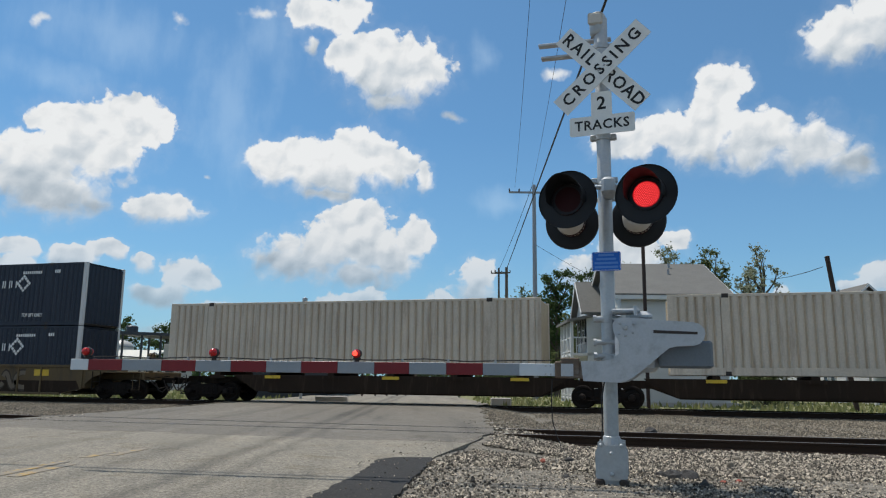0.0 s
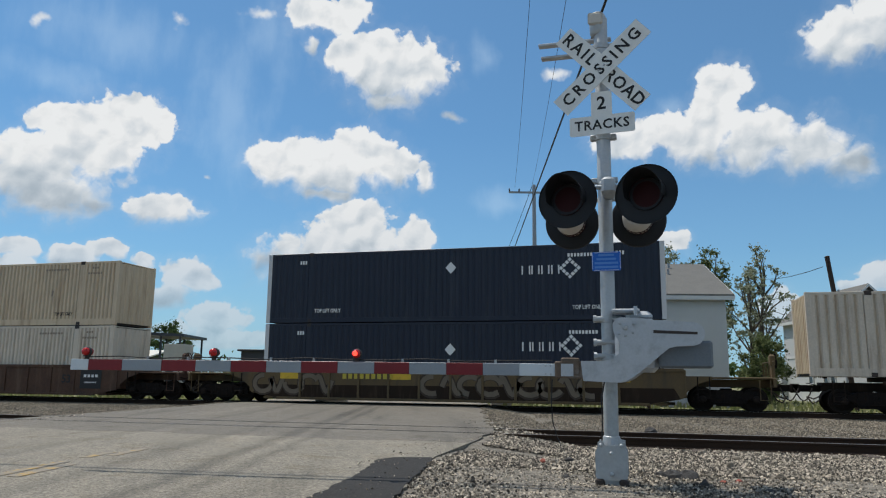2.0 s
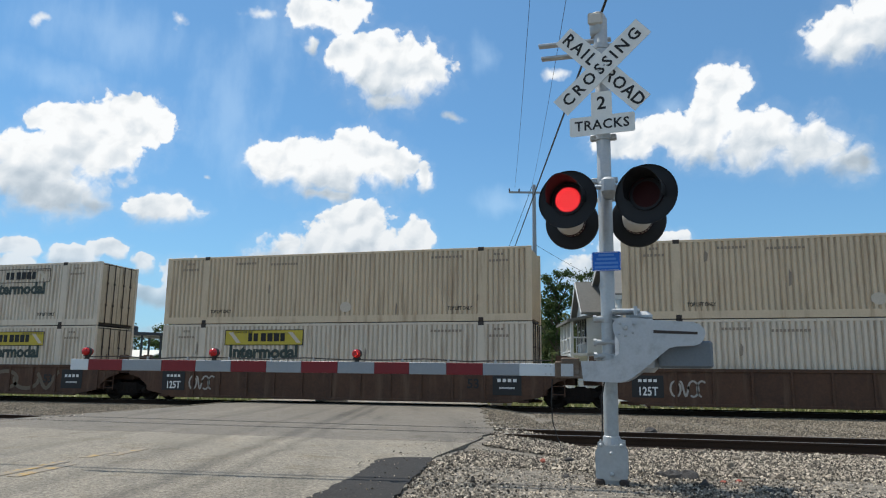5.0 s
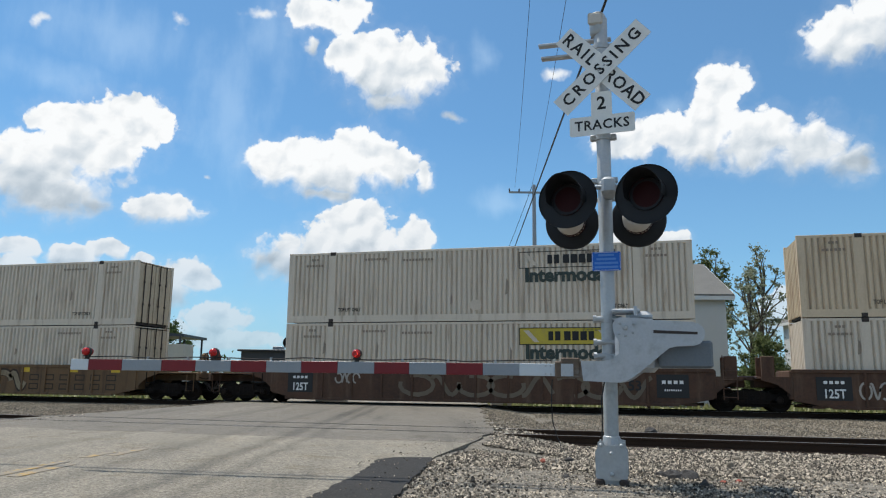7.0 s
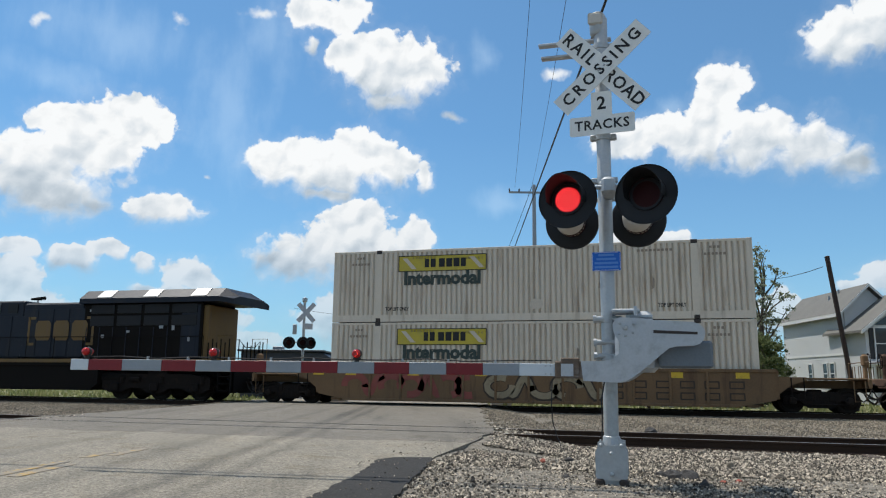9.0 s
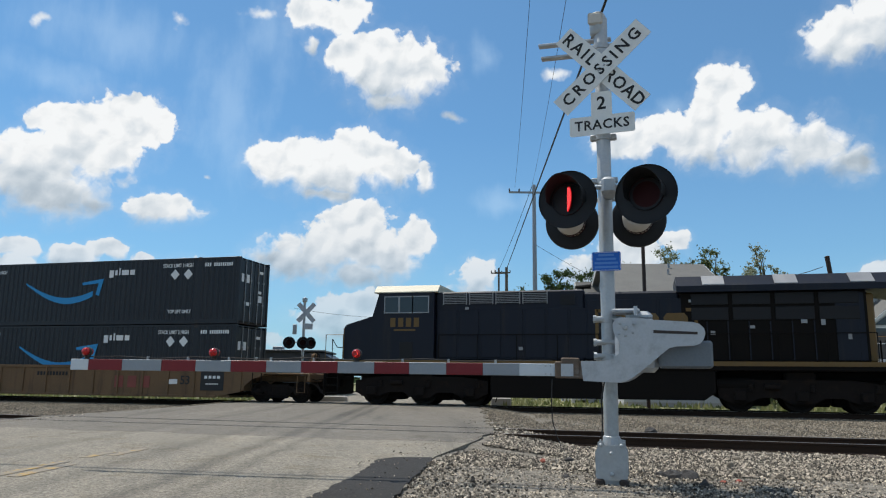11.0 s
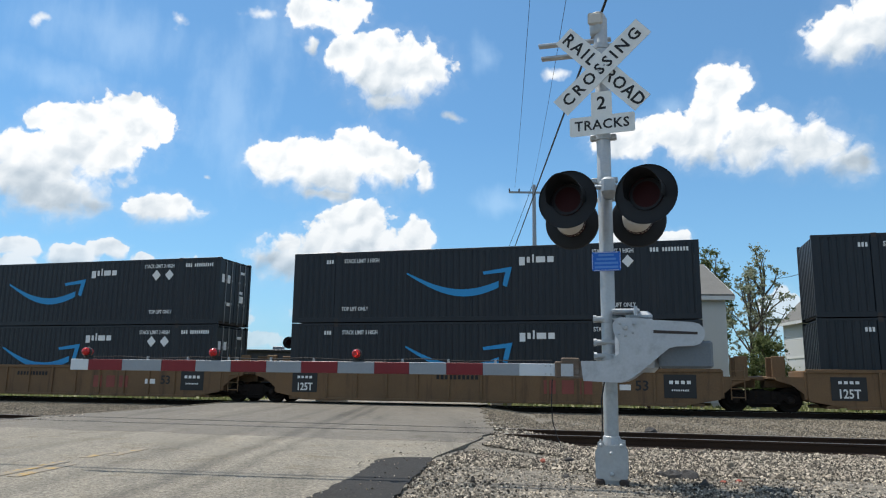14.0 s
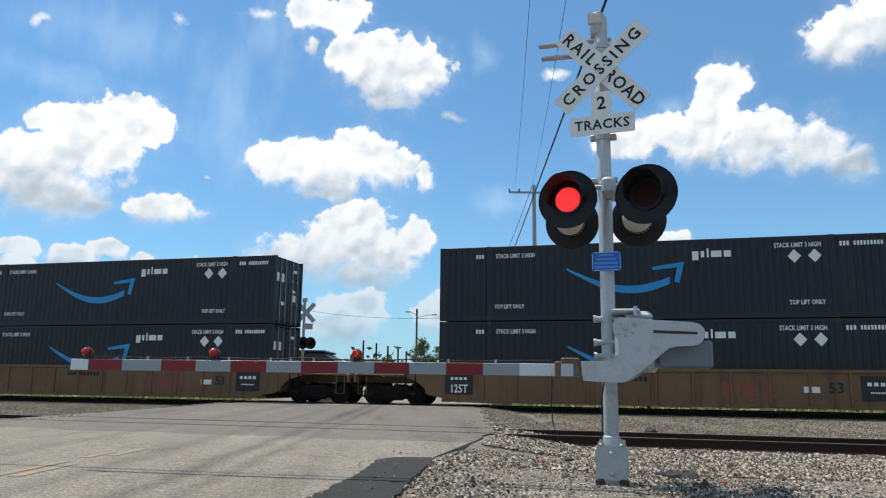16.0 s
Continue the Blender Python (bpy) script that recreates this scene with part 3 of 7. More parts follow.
def off_road(x, y):
    return road_x(y) - 5.2 < x < right_edge(y) + 0.22 * math.sin(y * 3.1) * math.sin(y * 7.7 + x)


ballast("gravel", "pale crushed stone beside the crossing signal", -2.6, 7.0, -20.6, -15.9, 52000, 0.024, lambda x, y: ground_z(x, y) + 0.012, off_road, 1)
ballast("gravel", "fine grey gravel packed round the signal base", -2.6, 6.0, -24.6, -20.4, 26000, 0.013, lambda x, y: ground_z(x, y) + 0.006, off_road, 4)
ballast("gravel", "pale track ballast between the rails", -30, 13.0, -16.0, -12.9, 46000, 0.026, lambda x, y: ground_z(x, y) + 0.012, off_road, 2)
ballast("gravel", "pale track ballast between the two tracks", -34, 14.0, -12.9, -1.0, 120000, 0.024, lambda x, y: ground_z(x, y) + 0.008, off_road, 3, M_STONEGREY)
ballast("gravel", "stray small stones on the road edge", -4.6, -1.8, -24.0, -3.0, 1500, 0.009, lambda x, y: 0.012, lambda x, y: abs(x - right_edge(y) + 0.25) > 0.45, 5)
ballast("gravel", "dark crumbs of broken asphalt beside the road edge", -2.9, -0.9, -22.6, -17.6, 420, 0.017, lambda x, y: ground_z(x, y) + 0.02, lambda x, y: not 0.05 < x - right_edge(y) < 1.1 * abs(math.sin(x * 2.3 + y * 1.9)), 6, M_CRUMB)


# ---- the train ----
SPEED, GAIN = 12.664, 0.00965
SLACK = ((12.0, 0.0), (13.0, 0.08), (13.5, -0.20), (14.0, -0.12), (15.0, 0.0))     # small surges of the train, metres
MOVING = []          # (thing, its place along the train)


def travel(t):
    """How far the train has come at t seconds."""
    x = SPEED * t + GAIN * t * t
    for (a, da), (b, db) in zip(SLACK, SLACK[1:]):
        if a <= t < b:
            x += da + (db - da) * (t - a) / (b - a)
    return x


def aboard(ob, u, y=0.0, z=0.0):
    ob.matrix_basis = pose(u, y, z)
    MOVING.append((ob, u, y, z))
    return ob


BOX_L, BOX_H, BOX_W = 16.154, 2.896, 2.59


def ribbed(x0, x1, z0, z1, y, depth, pitch, out):
    """A sheet pressed into upright ribs; out: the side that it faces."""
    s = Shape()
    pts, x = [], x0
    while x < x1 - 0.01:
        for f, d in ((0.0, 0.0), (0.46, 0.0), (0.62, 1.0), (0.84, 1.0)):
            if x + f * pitch < x1:
                pts.append((x + f * pitch, y - out * depth * d))
        x += pitch
    pts.append((x1, y))
    n = len(pts)
    v = [(a, b, z0) for a, b in pts] + [(a, b, z1) for a, b in pts]
    v += [(a, y - out * 0.085, z0) for a, b in pts] + [(a, y - out * 0.085, z1) for a, b in pts]
    f = [(i, i + 1, n + i + 1, n + i) for i in range(n - 1)] + [(2 * n + i + 1, 2 * n + i, 3 * n + i, 3 * n + i + 1) for i in range(n - 1)]
    f += [(n + i, n + i + 1, 3 * n + i + 1, 3 * n + i) for i in range(n - 1)] + [(i + 1, i, 2 * n + i, 2 * n + i + 1) for i in range(n - 1)]
    return s.add(v, f)


def ribbed_end(y0, y1, z0, z1, x, depth, pitch, out):
    s = ribbed(y0, y1, z0, z1, 0, depth, pitch, 1)
    s.v = [(x + out * (-0.0 + b * 1.0), a, c) for a, b, c in s.v]
    return s


CONTAINER_MESH = {}


def container(label, paint, frame_paint, end_paint, pitch=0.335, doors=False, post_paint=None, mats=None):
    """A 53-foot box: ribbed sides, posts, rails, fittings, roof, ends. Origin at the middle of its base."""
    c = thing("shipping_container", label, "shipping container", "containers on the train")
    h, w, l = BOX_H, BOX_W / 2, BOX_L / 2
    key = (paint.name, frame_paint.name, end_paint.name, pitch, doors, post_paint.name if post_paint else "")
    if key not in CONTAINER_MESH:
        g = {}
        dark = paint in (M_NAVY, M_CHARCOAL)
        groove, sill, post = (0.032, 0.18, 0.10) if dark else (0.052, 0.27, 0.135)
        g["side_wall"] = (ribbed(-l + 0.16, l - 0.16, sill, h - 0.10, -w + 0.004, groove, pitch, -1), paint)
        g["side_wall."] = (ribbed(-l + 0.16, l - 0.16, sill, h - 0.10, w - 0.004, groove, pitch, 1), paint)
        g["roof"] = (Shape().box(-l + 0.1, l - 0.1, -w + 0.05, w - 0.05, h - 0.06, h - 0.02), paint)
        g["floor"] = (Shape().box(-l + 0.1, l - 0.1, -w + 0.05, w - 0.05, 0.02, 0.14), M_DARKFIT)
        for k, sy in enumerate((-1, 1)):
            g["bottom_rail" + "." * k] = (Shape().box(-l + 0.1, l - 0.1, min(sy * w, sy * (w - 0.08)), max(sy * w, sy * (w - 0.08)), 0.0, sill + 0.005, 0.008), frame_paint)
            g["top_rail" + "." * k] = (Shape().box(-l + 0.1, l - 0.1, min(sy * (w - 0.002), sy * (w - 0.07)), max(sy * (w - 0.002), sy * (w - 0.07)), h - 0.105, h - 0.005, 0.008), frame_paint)
        k = 0
        for sx in (-1, 1):
            for sy in (-1, 1):
                px = post_paint or frame_paint
                g["corner_post" + "." * k] = (Shape().box(sx * l - 0.09 - sx * 0.09, sx * l + 0.09 - sx * 0.09, sy * w - 0.07 - sy * 0.067, sy * w + 0.07 - sy * 0.067, 0.0, h, 0.008), px)
                # the lifting posts stand 12.2 m apart
                x = sx * 6.096
                g["stacking_post" + "." * k] = (Shape().box(x - post, x + post, sy * w - 0.04 - sy * 0.036, sy * w + 0.04 - sy * 0.036, 0.0, h, 0.01), frame_paint)
                g["corner_fitting" + "." * k] = (Shape().box(x - post * 0.92, x + post * 0.92, sy * w - 0.08 - sy * 0.074, sy * w + 0.08 - sy * 0.074, h - 0.15, h + 0.012, 0.01), M_DARKFIT)
                g["foot_fitting" + "." * k] = (Shape().box(x - post * 0.8, x + post * 0.8, sy * w - 0.08 - sy * 0.074, sy * w + 0.08 - sy * 0.074, 0.0, 0.15, 0.01), M_DARKFIT)
                k += 1
        g["end_wall"] = (ribbed_end(-w + 0.1, w - 0.1, 0.1, h - 0.1, -l + 0.02, 0.04, 0.28, -1), end_paint)
        if doors:
            for k, sy in enumerate((-1, 1)):
                y0, y1 = sorted((sy * 0.02, sy * (w - 0.13)))
                g["door" + "." * k] = (Shape().box(l - 0.07, l - 0.025, y0, y1, 0.13, h - 0.12, 0.01), M_DOORGRIME if end_paint is M_WHITE else end_paint)
                for j, d in enumerate((0.32, 0.78)):
                    g["lock_rod" + "." * (k * 2 + j)] = (Shape().rod((l - 0.005, sy * d, 0.06), (l - 0.005, sy * d, h - 0.06), 0.024, 6).box(l - 0.03, l + 0.02, sy * d - 0.05, sy * d + 0.05, 0.9, 0.98).box(l - 0.03, l + 0.02, sy * d - 0.05, sy * d + 0.05, 1.9, 1.98), M_ROD if paint is M_CHARCOAL else M_DARKFIT)
        else:
            g["end_wall."] = (ribbed_end(-w + 0.1, w - 0.1, 0.1, h - 0.1, l - 0.02, 0.04, 0.28, 1), end_paint)
        CONTAINER_MESH[key] = {n: (s.mesh(n.rstrip(".")), m) for n, (s, m) in g.items()}
        groove_shade = {M_WHITE: M_SHADE_W, M_BEIGE: M_SHADE_B, M_GREYISH: M_SHADE_B}.get(paint)
        if groove_shade:
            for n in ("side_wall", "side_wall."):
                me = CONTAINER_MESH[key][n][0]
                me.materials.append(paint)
                me.materials.append(groove_shade)
                for f in me.polygons:      # groove bottoms take the darker copy: rib shade put into the colour
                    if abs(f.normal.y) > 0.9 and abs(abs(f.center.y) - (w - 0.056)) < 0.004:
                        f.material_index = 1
    for n, (me, m) in CONTAINER_MESH[key].items():
        part(n.rstrip("."), me, m, c)
    return c


FACE = -BOX_W / 2 - 0.001


def spot(x, z):
    """A place on a container's near side: metres from its middle and base."""
    return pose(x, FACE, z)


def axle(parent, x, r, wheels, name="wheelset"):
    """Two wheels on an axle, which turns."""
    e = new(name)
    e.parent = parent
    e.empty_display_size = 0.2
    e.matrix_basis = pose(x, 0, r)
    key = "wheel%.2f" % r
    if key not in CONTAINER_MESH:
        turn = Matrix.Rotation(radians(90), 4, "X")
        prof = [(0.05, 0.06), (0.10, 0.06), (0.12, 0.02), (r * 0.72, 0.0), (r * 0.80, 0.045), (r - 0.02, 0.05), (r, 0.04), (r, -0.06), (r + 0.025, -0.075), (r + 0.025, -0.10), (r * 0.8, -0.10), (r * 0.72, -0.05), (0.12, -0.06), (0.1, -0.12), (0.05, -0.12)]
        wheel = Shape().lathe(prof, 28, turn)
        for k in range(5):      # core holes cast as bosses, so that turning shows
            a = 6.283 * k / 5
            wheel.lathe([(0.035, 0.0), (0.03, 0.035)], 6, turn @ pose(r * 0.5 * math.cos(a), r * 0.5 * math.sin(a), 0.0))
        CONTAINER_MESH[key] = (wheel.mesh("wheel"), Shape().rod((0, -0.9, 0), (0, 0.9, 0), 0.075, 10).mesh("axle"))
    w, a = CONTAINER_MESH[key]
    for sy in (-1, 1):
        part("wheel", w, M_WHEEL, e, at=pose(0, sy * 0.755, 0, 0, 0, 0 if sy < 0 else 180))
    part("axle", a, M_WHEEL, e)
    wheels.append((e, x, r))
    return e


ROLLING = []         # (wheelset, x in its truck, radius, place along the train)


def truck(u):
    """A three-piece freight truck: cast side frames, springs, bolster, two wheelsets."""
    t = thing("railcar_truck", "oily cast steel two-axle freight truck under the railcars", "railcar truck", "freight trucks of the train")
    if "side_frame" not in CONTAINER_MESH:
        up = [(-1.18, 0.36), (-1.18, 0.56), (-0.70, 0.62), (-0.42, 0.74), (0.42, 0.74), (0.70, 0.62), (1.18, 0.56), (1.18, 0.36), (0.98, 0.30), (0.80, 0.36), (0.66, 0.45), (0.40, 0.18), (-0.40, 0.18), (-0.66, 0.45), (-0.80, 0.36), (-0.98, 0.30)]
        CONTAINER_MESH["side_frame"] = Shape().prism(up, -0.07, 0.07).mesh("side_frame")
        sp = Shape()
        for k in (-0.2, 0.0, 0.2):
            sp.lathe([(0.085 + 0.012 * (j % 2), 0.24 + 0.045 * j) for j in range(9)], 10, pose(k, 0, 0))
        CONTAINER_MESH["springs"] = sp.mesh("spring_nest")
        CONTAINER_MESH["bolster"] = Shape().box(-0.22, 0.22, -1.05, 1.05, 0.50, 0.70, 0.04).box(-0.18, 0.18, -0.4, 0.4, 0.70, 0.80, 0.03).mesh("bolster")
        CONTAINER_MESH["bearing"] = Shape().lathe([(0.13, -0.1), (0.14, -0.02), (0.11, 0.1), (0.06, 0.13)], 14, Matrix.Rotation(radians(90), 4, "X")).mesh("bearing_cap")
        rig = Shape().rod((-1.3, -1.12, 0.30), (1.3, -1.12, 0.30), 0.022, 6).rod((-0.5, -1.10, 0.3), (-0.42, -1.10, 0.72), 0.02, 6).rod((0.5, -1.10, 0.3), (0.42, -1.10, 0.72), 0.02, 6)
        for x in (-0.36, 0.36):
            rig.box(x - 0.10, x + 0.10, -1.10, -1.02, 0.42, 0.72, 0.02)
        CONTAINER_MESH["rig"] = rig.mesh("brake_rigging")
        CONTAINER_MESH["brake"] = Shape().box(-0.05, 0.05, -0.8, 0.8, 0.30, 0.42, 0.02).mesh("brake_beam")
    for sy in (-1, 1):
        part("side_frame", CONTAINER_MESH["side_frame"], M_TRUCK, t, at=pose(0, sy * 1.0, 0))
        part("spring_nest", CONTAINER_MESH["springs"], M_TRUCK, t, at=pose(0, sy * 1.0, 0))
        for x in (-0.89, 0.89):
            part("bearing_cap", CONTAINER_MESH["bearing"], M_WHEEL, t, at=pose(x, sy * 1.08, 0.42, 0, 0, 0 if sy < 0 else 180))
    part("bolster", CONTAINER_MESH["bolster"], M_TRUCK, t)
    part("brake_rigging", CONTAINER_MESH["rig"], M_TRUCK, t)
    for x in (-0.45, 0.45):
        part("brake_beam", CONTAINER_MESH["brake"], M_TRUCK, t, at=pose(x, 0, 0))
    mine = []
    for x in (-0.89, 0.89):
        axle(t, x, 0.42, mine)
    aboard(t, u)
    ROLLING.extend((e, x, r, u) for e, x, r in mine)
    return t


def coupler(parent, x, way):
    part("coupler", Shape().box(min(x, x + way * 0.75), max(x, x + way * 0.75), -0.1, 0.1, 0.72, 0.96, 0.02).box(x + way * 0.85 - 0.15, x + way * 0.85 + 0.15, -0.17, 0.17, 0.68, 1.0, 0.05), M_TRUCK, parent)
    hose = [(x + way * (0.3 + 0.1 * k), -0.3, 0.85 - 0.45 * math.sin(k * 0.52)) for k in range(7)]
    part("brake_hose", Shape().path(hose, 0.025), M_DARKFIT, parent)


def end_gear(parent, x, way, paint):
    """Hand brake stand, grab irons, uncoupling lever and hanging pipes at a coupled end."""
    part("brake_stand", Shape().box(x - 0.05, x + 0.05, -0.98, -0.72, 1.18, 2.02, 0.02).box(x - 0.09, x + 0.09, -1.02, -0.68, 1.62, 1.98, 0.03), paint, parent)
    ring = [(x + way * 0.12, -0.85 + 0.26 * math.cos(k * 0.5236), 1.78 + 0.26 * math.sin(k * 0.5236)) for k in range(13)]
    wheel = Shape().path(ring, 0.018)
    for k in range(4):
        wheel.rod((x + way * 0.12, -0.85, 1.78), ring[3 * k], 0.012, 5)
    part("brake_wheel", wheel.rod((x, -0.85, 1.78), (x + way * 0.14, -0.85, 1.78), 0.03), M_TRUCK, parent)
    part("cut_lever", Shape().path([(x + way * 0.1, -1.32, 0.98), (x + way * 0.12, -0.9, 0.92), (x + way * 0.3, -0.5, 0.98), (x + way * 0.45, -0.1, 1.02)], 0.016), M_TRUCK, parent)
    for y in (-1.28, -0.3, 0.5):
        part("grab_iron", Shape().path([(x, y, 1.2), (x, y, 1.62), (x, y + 0.3, 1.62), (x, y + 0.3, 1.2)], 0.014), paint, parent)
    for y, z in ((-0.42, 0.42), (-0.62, 0.58)):
        part("hanging_pipe", Shape().path([(x - way * 0.25, y, 0.82), (x, y, 0.70), (x + way * 0.14, y, z), (x + way * 0.34, y, z - 0.10), (x + way * 0.5, y + 0.15, 0.55)], 0.028), M_DARKFIT, parent)
    part("sill_step", Shape().path([(x - way * 0.15, -1.36, 1.1), (x - way * 0.15, -1.36, 0.42), (x - way * 0.5, -1.36, 0.42), (x - way * 0.5, -1.36, 1.1)], 0.02), paint, parent)


def well_car(label, u_left, u_right, paint, box_left, box_right, end_l, end_r, panels=()):
    """One unit of a double-stack well car between two truck centres; its boxes stand between box_left and box_right.
    end_l, end_r: True where the unit ends in a coupler, not in a shared truck."""
    mid = (u_left + u_right) / 2
    car = thing("well_car", label, "railcar", "well cars of the train")
    a, b = box_left - mid, box_right - mid
    xl, xr = u_left - mid, u_right - mid
    y = 1.46
    for sy in (-1, 1):
        side = Shape()
        o = [(a - 0.25, 0.42), (a + 0.9, 0.20), (b - 0.9, 0.20), (b + 0.25, 0.42), (b + 0.25, 1.36), (a - 0.25, 1.36)]
        side.prism(o, min(sy * y, sy * (y - 0.05)), max(sy * y, sy * (y - 0.05)))
        part("side_sill", side, paint, car)
        part("top_chord", Shape().box(a - 0.3, b + 0.3, min(sy * (y - 0.10), sy * (y + 0.05)), max(sy * (y - 0.10), sy * (y + 0.05)), 1.36, 1.48, 0.012), paint, car)
        part("bottom_chord", Shape().box(a + 0.9, b - 0.9, min(sy * (y - 0.10), sy * (y + 0.04)), max(sy * (y - 0.10), sy * (y + 0.04)), 0.16, 0.26, 0.012), paint, car)
    # upright stiffeners on the near side and the far side
    rib = Shape().box(-0.045, 0.045, -0.055, 0.0, 0.24, 1.38, 0.012).mesh("stiffener")
    n = 13
    for k in range(n):
        x = a + 0.7 + (b - a - 1.4) * k / (n - 1)
        if 0 < k < n - 1:
            part("stiffener", rib, paint, car, at=pose(x, -y + 0.002, 0))
        part("stiffener", rib, paint, car, at=pose(x, y - 0.002, 0, 0, 0, 180))
    part("floor_beam", Shape().box(a, b, -0.2, 0.2, 0.17, 0.27).box(a + 0.3, a + 0.7, -1.4, 1.4, 0.17, 0.27).box(b - 0.7, b - 0.3, -1.4, 1.4, 0.17, 0.27).box(-0.2, 0.2, -1.4, 1.4, 0.17, 0.27), paint, car)
    for x, e, way in ((xl, end_l, -1), (xr, end_r, 1)):
        inner = a - 0.25 if way < 0 else b + 0.25
        outer = x + way * (1.5 if e else -0.15)
        deck = Shape()
        lo, hi = sorted((inner, outer))
        deck.box(lo, hi, -0.5, 0.5, 0.84, 1.12, 0.03)
        deck.box(lo, hi, -1.3, 1.3, 1.14, 1.20, 0.015)
        part("end_platform", deck, paint, car)
        part("end_bulkhead", Shape().box(inner - 0.12, inner + 0.12, -1.42, 1.42, 0.45, 1.44, 0.03), paint, car)
        # sloping gusset above the truck
        g = [(inner, 1.22), (inner, 0.55), (inner + way * 0.5, 0.95), (inner + way * 1.0, 1.10), (inner + way * 1.0, 1.22)]
        for sy in (-1, 1):
            part("gusset", Shape().prism(g, sy * 1.38 - 0.03, sy * 1.38 + 0.03), paint, car)
        if e:
            coupler(car, outer, way)
            end_gear(car, outer, way, paint)
            part("end_sill", Shape().box(outer - 0.06, outer + 0.06, -1.35, 1.35, 0.86, 1.18, 0.02), paint, car)
            rail = [(outer, -1.3, 1.2), (outer, -1.3, 1.75), (outer, 1.3, 1.75), (outer, 1.3, 1.2)]
            part("handrail", Shape().path(rail, 0.02), paint, car)
            part("ladder", Shape().rod((inner + way * 0.5, -1.42, 0.35), (inner + way * 0.5, -1.42, 1.2), 0.02).rod((inner + way * 0.9, -1.42, 0.35), (inner + way * 0.9, -1.42, 1.2), 0.02).rod((inner + way * 0.5, -1.42, 0.45), (inner + way * 0.9, -1.42, 0.45), 0.018).rod((inner + way * 0.5, -1.42, 0.75), (inner + way * 0.9, -1.42, 0.75), 0.018), M_TRUCK, car)
        else:
            if way > 0:
                part("hinge_cover", Shape().lathe([(0.5, 1.1), (0.5, 1.22), (0.2, 1.26)], 14, pose(x, 0, 0)), paint, car)
                lx = inner + 0.35
                ladder = Shape().rod((lx, -1.44, 0.42), (lx, -1.44, 1.95), 0.02).rod((lx + 0.45, -1.44, 0.42), (lx + 0.45, -1.44, 1.55), 0.02)
                for z in (0.5, 0.8, 1.1, 1.4):
                    ladder.rod((lx, -1.44, z), (lx + 0.45, -1.44, z), 0.018)
                part("ladder", ladder.box(lx - 0.02, lx + 0.47, -1.44, -1.2, 1.12, 1.16), paint, car)
            gx = x - way * 0.62
            for gy in (-0.7, 0.7):
                part("guard_post", Shape().box(gx - 0.22, gx + 0.22, gy - 0.06, gy + 0.06, 1.2, 1.95, 0.02), paint, car)
    aboard(car, mid)
    return car, mid


def spine_car(label, u_left, u_right, end_l, end_r):
    """A unit of a spine car: a deep centre beam with arms, low side steps and saddles."""
    mid = (u_left + u_right) / 2
    car = thing("spine_car", label, "railcar", "spine cars of the train")
    a, b = u_left - mid, u_right - mid
    beam = [(a - (1.4 if end_l else -0.2), 1.05), (a - (1.4 if end_l else -0.2), 0.75), (a + 1.6, 0.75), (a + 2.6, 0.38), (b - 2.6, 0.38), (b - 1.6, 0.75), (b + (1.4 if end_r else -0.2), 0.75), (b + (1.4 if end_r else -0.2), 1.05)]
    part("centre_beam", Shape().prism(beam, -0.45, 0.45), M_SPINE, car)
    low = [(a + 1.3, 1.12), (a + 2.4, 0.45), (b - 2.4, 0.45), (b - 1.3, 1.12)]
    for sy in (-1, 1):
        part("side_sill", Shape().prism(low, sy * 1.25 - 0.04, sy * 1.25 + 0.04), M_SPINE, car)
    for k in range(7):
        x = a + 0.6 + (b - a - 1.2) * k / 6
        part("cross_arm", Shape().box(x - 0.14, x + 0.14, -1.36, 1.36, 1.08, 1.24, 0.02), M_SPINE, car)
        part("marker", Shape().box(x - 0.35, x + 0.35, -1.385, -1.365, 0.98, 1.10), M_YELLOW if k % 2 else M_SPINE, car)
    for x, e, way in ((a, end_l, -1), (b, end_r, 1)):
        if e:
            coupler(car, x + way * 1.4, way)
            end_gear(car, x + way * 1.4, way, M_SPINE)
    aboard(car, mid)
    return car, mid


def stack(u_left, z, ob):
    return aboard(ob, u_left + BOX_L / 2, 0, z)


BASE = 0.34
UPPER = BASE + BOX_H + 0.03

M_PAINTWHITE = surface("white_lettering_paint", (0.72, 0.72, 0.70), 0.6, vary=0.12, bump=0)
M_PAINTBLACK = surface("black_lettering_paint", (0.012, 0.012, 0.012), 0.6, vary=0.2, bump=0)
M_PAINTGREEN = surface("dark_green_lettering_paint", (0.035, 0.05, 0.042), 0.6, vary=0.2, bump=0)
M_LOGOYELLOW = surface("yellow_logo_paint", (0.480, 0.376, 0.045), 0.6, vary=0.15, bump=0, grime=(0.3, 0.25, 0.1), grime_amount=0.4)
M_SWOOSH = surface("bright_blue_logo_paint", (0.02, 0.25, 0.52), 0.5, vary=0.1, bump=0)
M_SPRAY = surface("chalky_white_spray_paint", (0.36, 0.33, 0.29), 0.7, vary=0.3, bump=0)
M_TAG = surface("pale_spray_paint", (0.15, 0.118, 0.082), 0.7, vary=0.3, bump=0)
M_CREAMTAG = surface("dusty_cream_spray_paint", (0.27, 0.215, 0.135), 0.8, vary=0.35, bump=0, grime=(0.12, 0.08, 0.045), grime_amount=0.8, grime_scale=2.5)
M_DARKTAG = surface("faded_dark_spray_outline", (0.055, 0.038, 0.026), 0.8, vary=0.3, bump=0)
M_REDTAG = surface("faded_red_spray_paint", (0.22, 0.06, 0.045), 0.7, vary=0.3, bump=0)
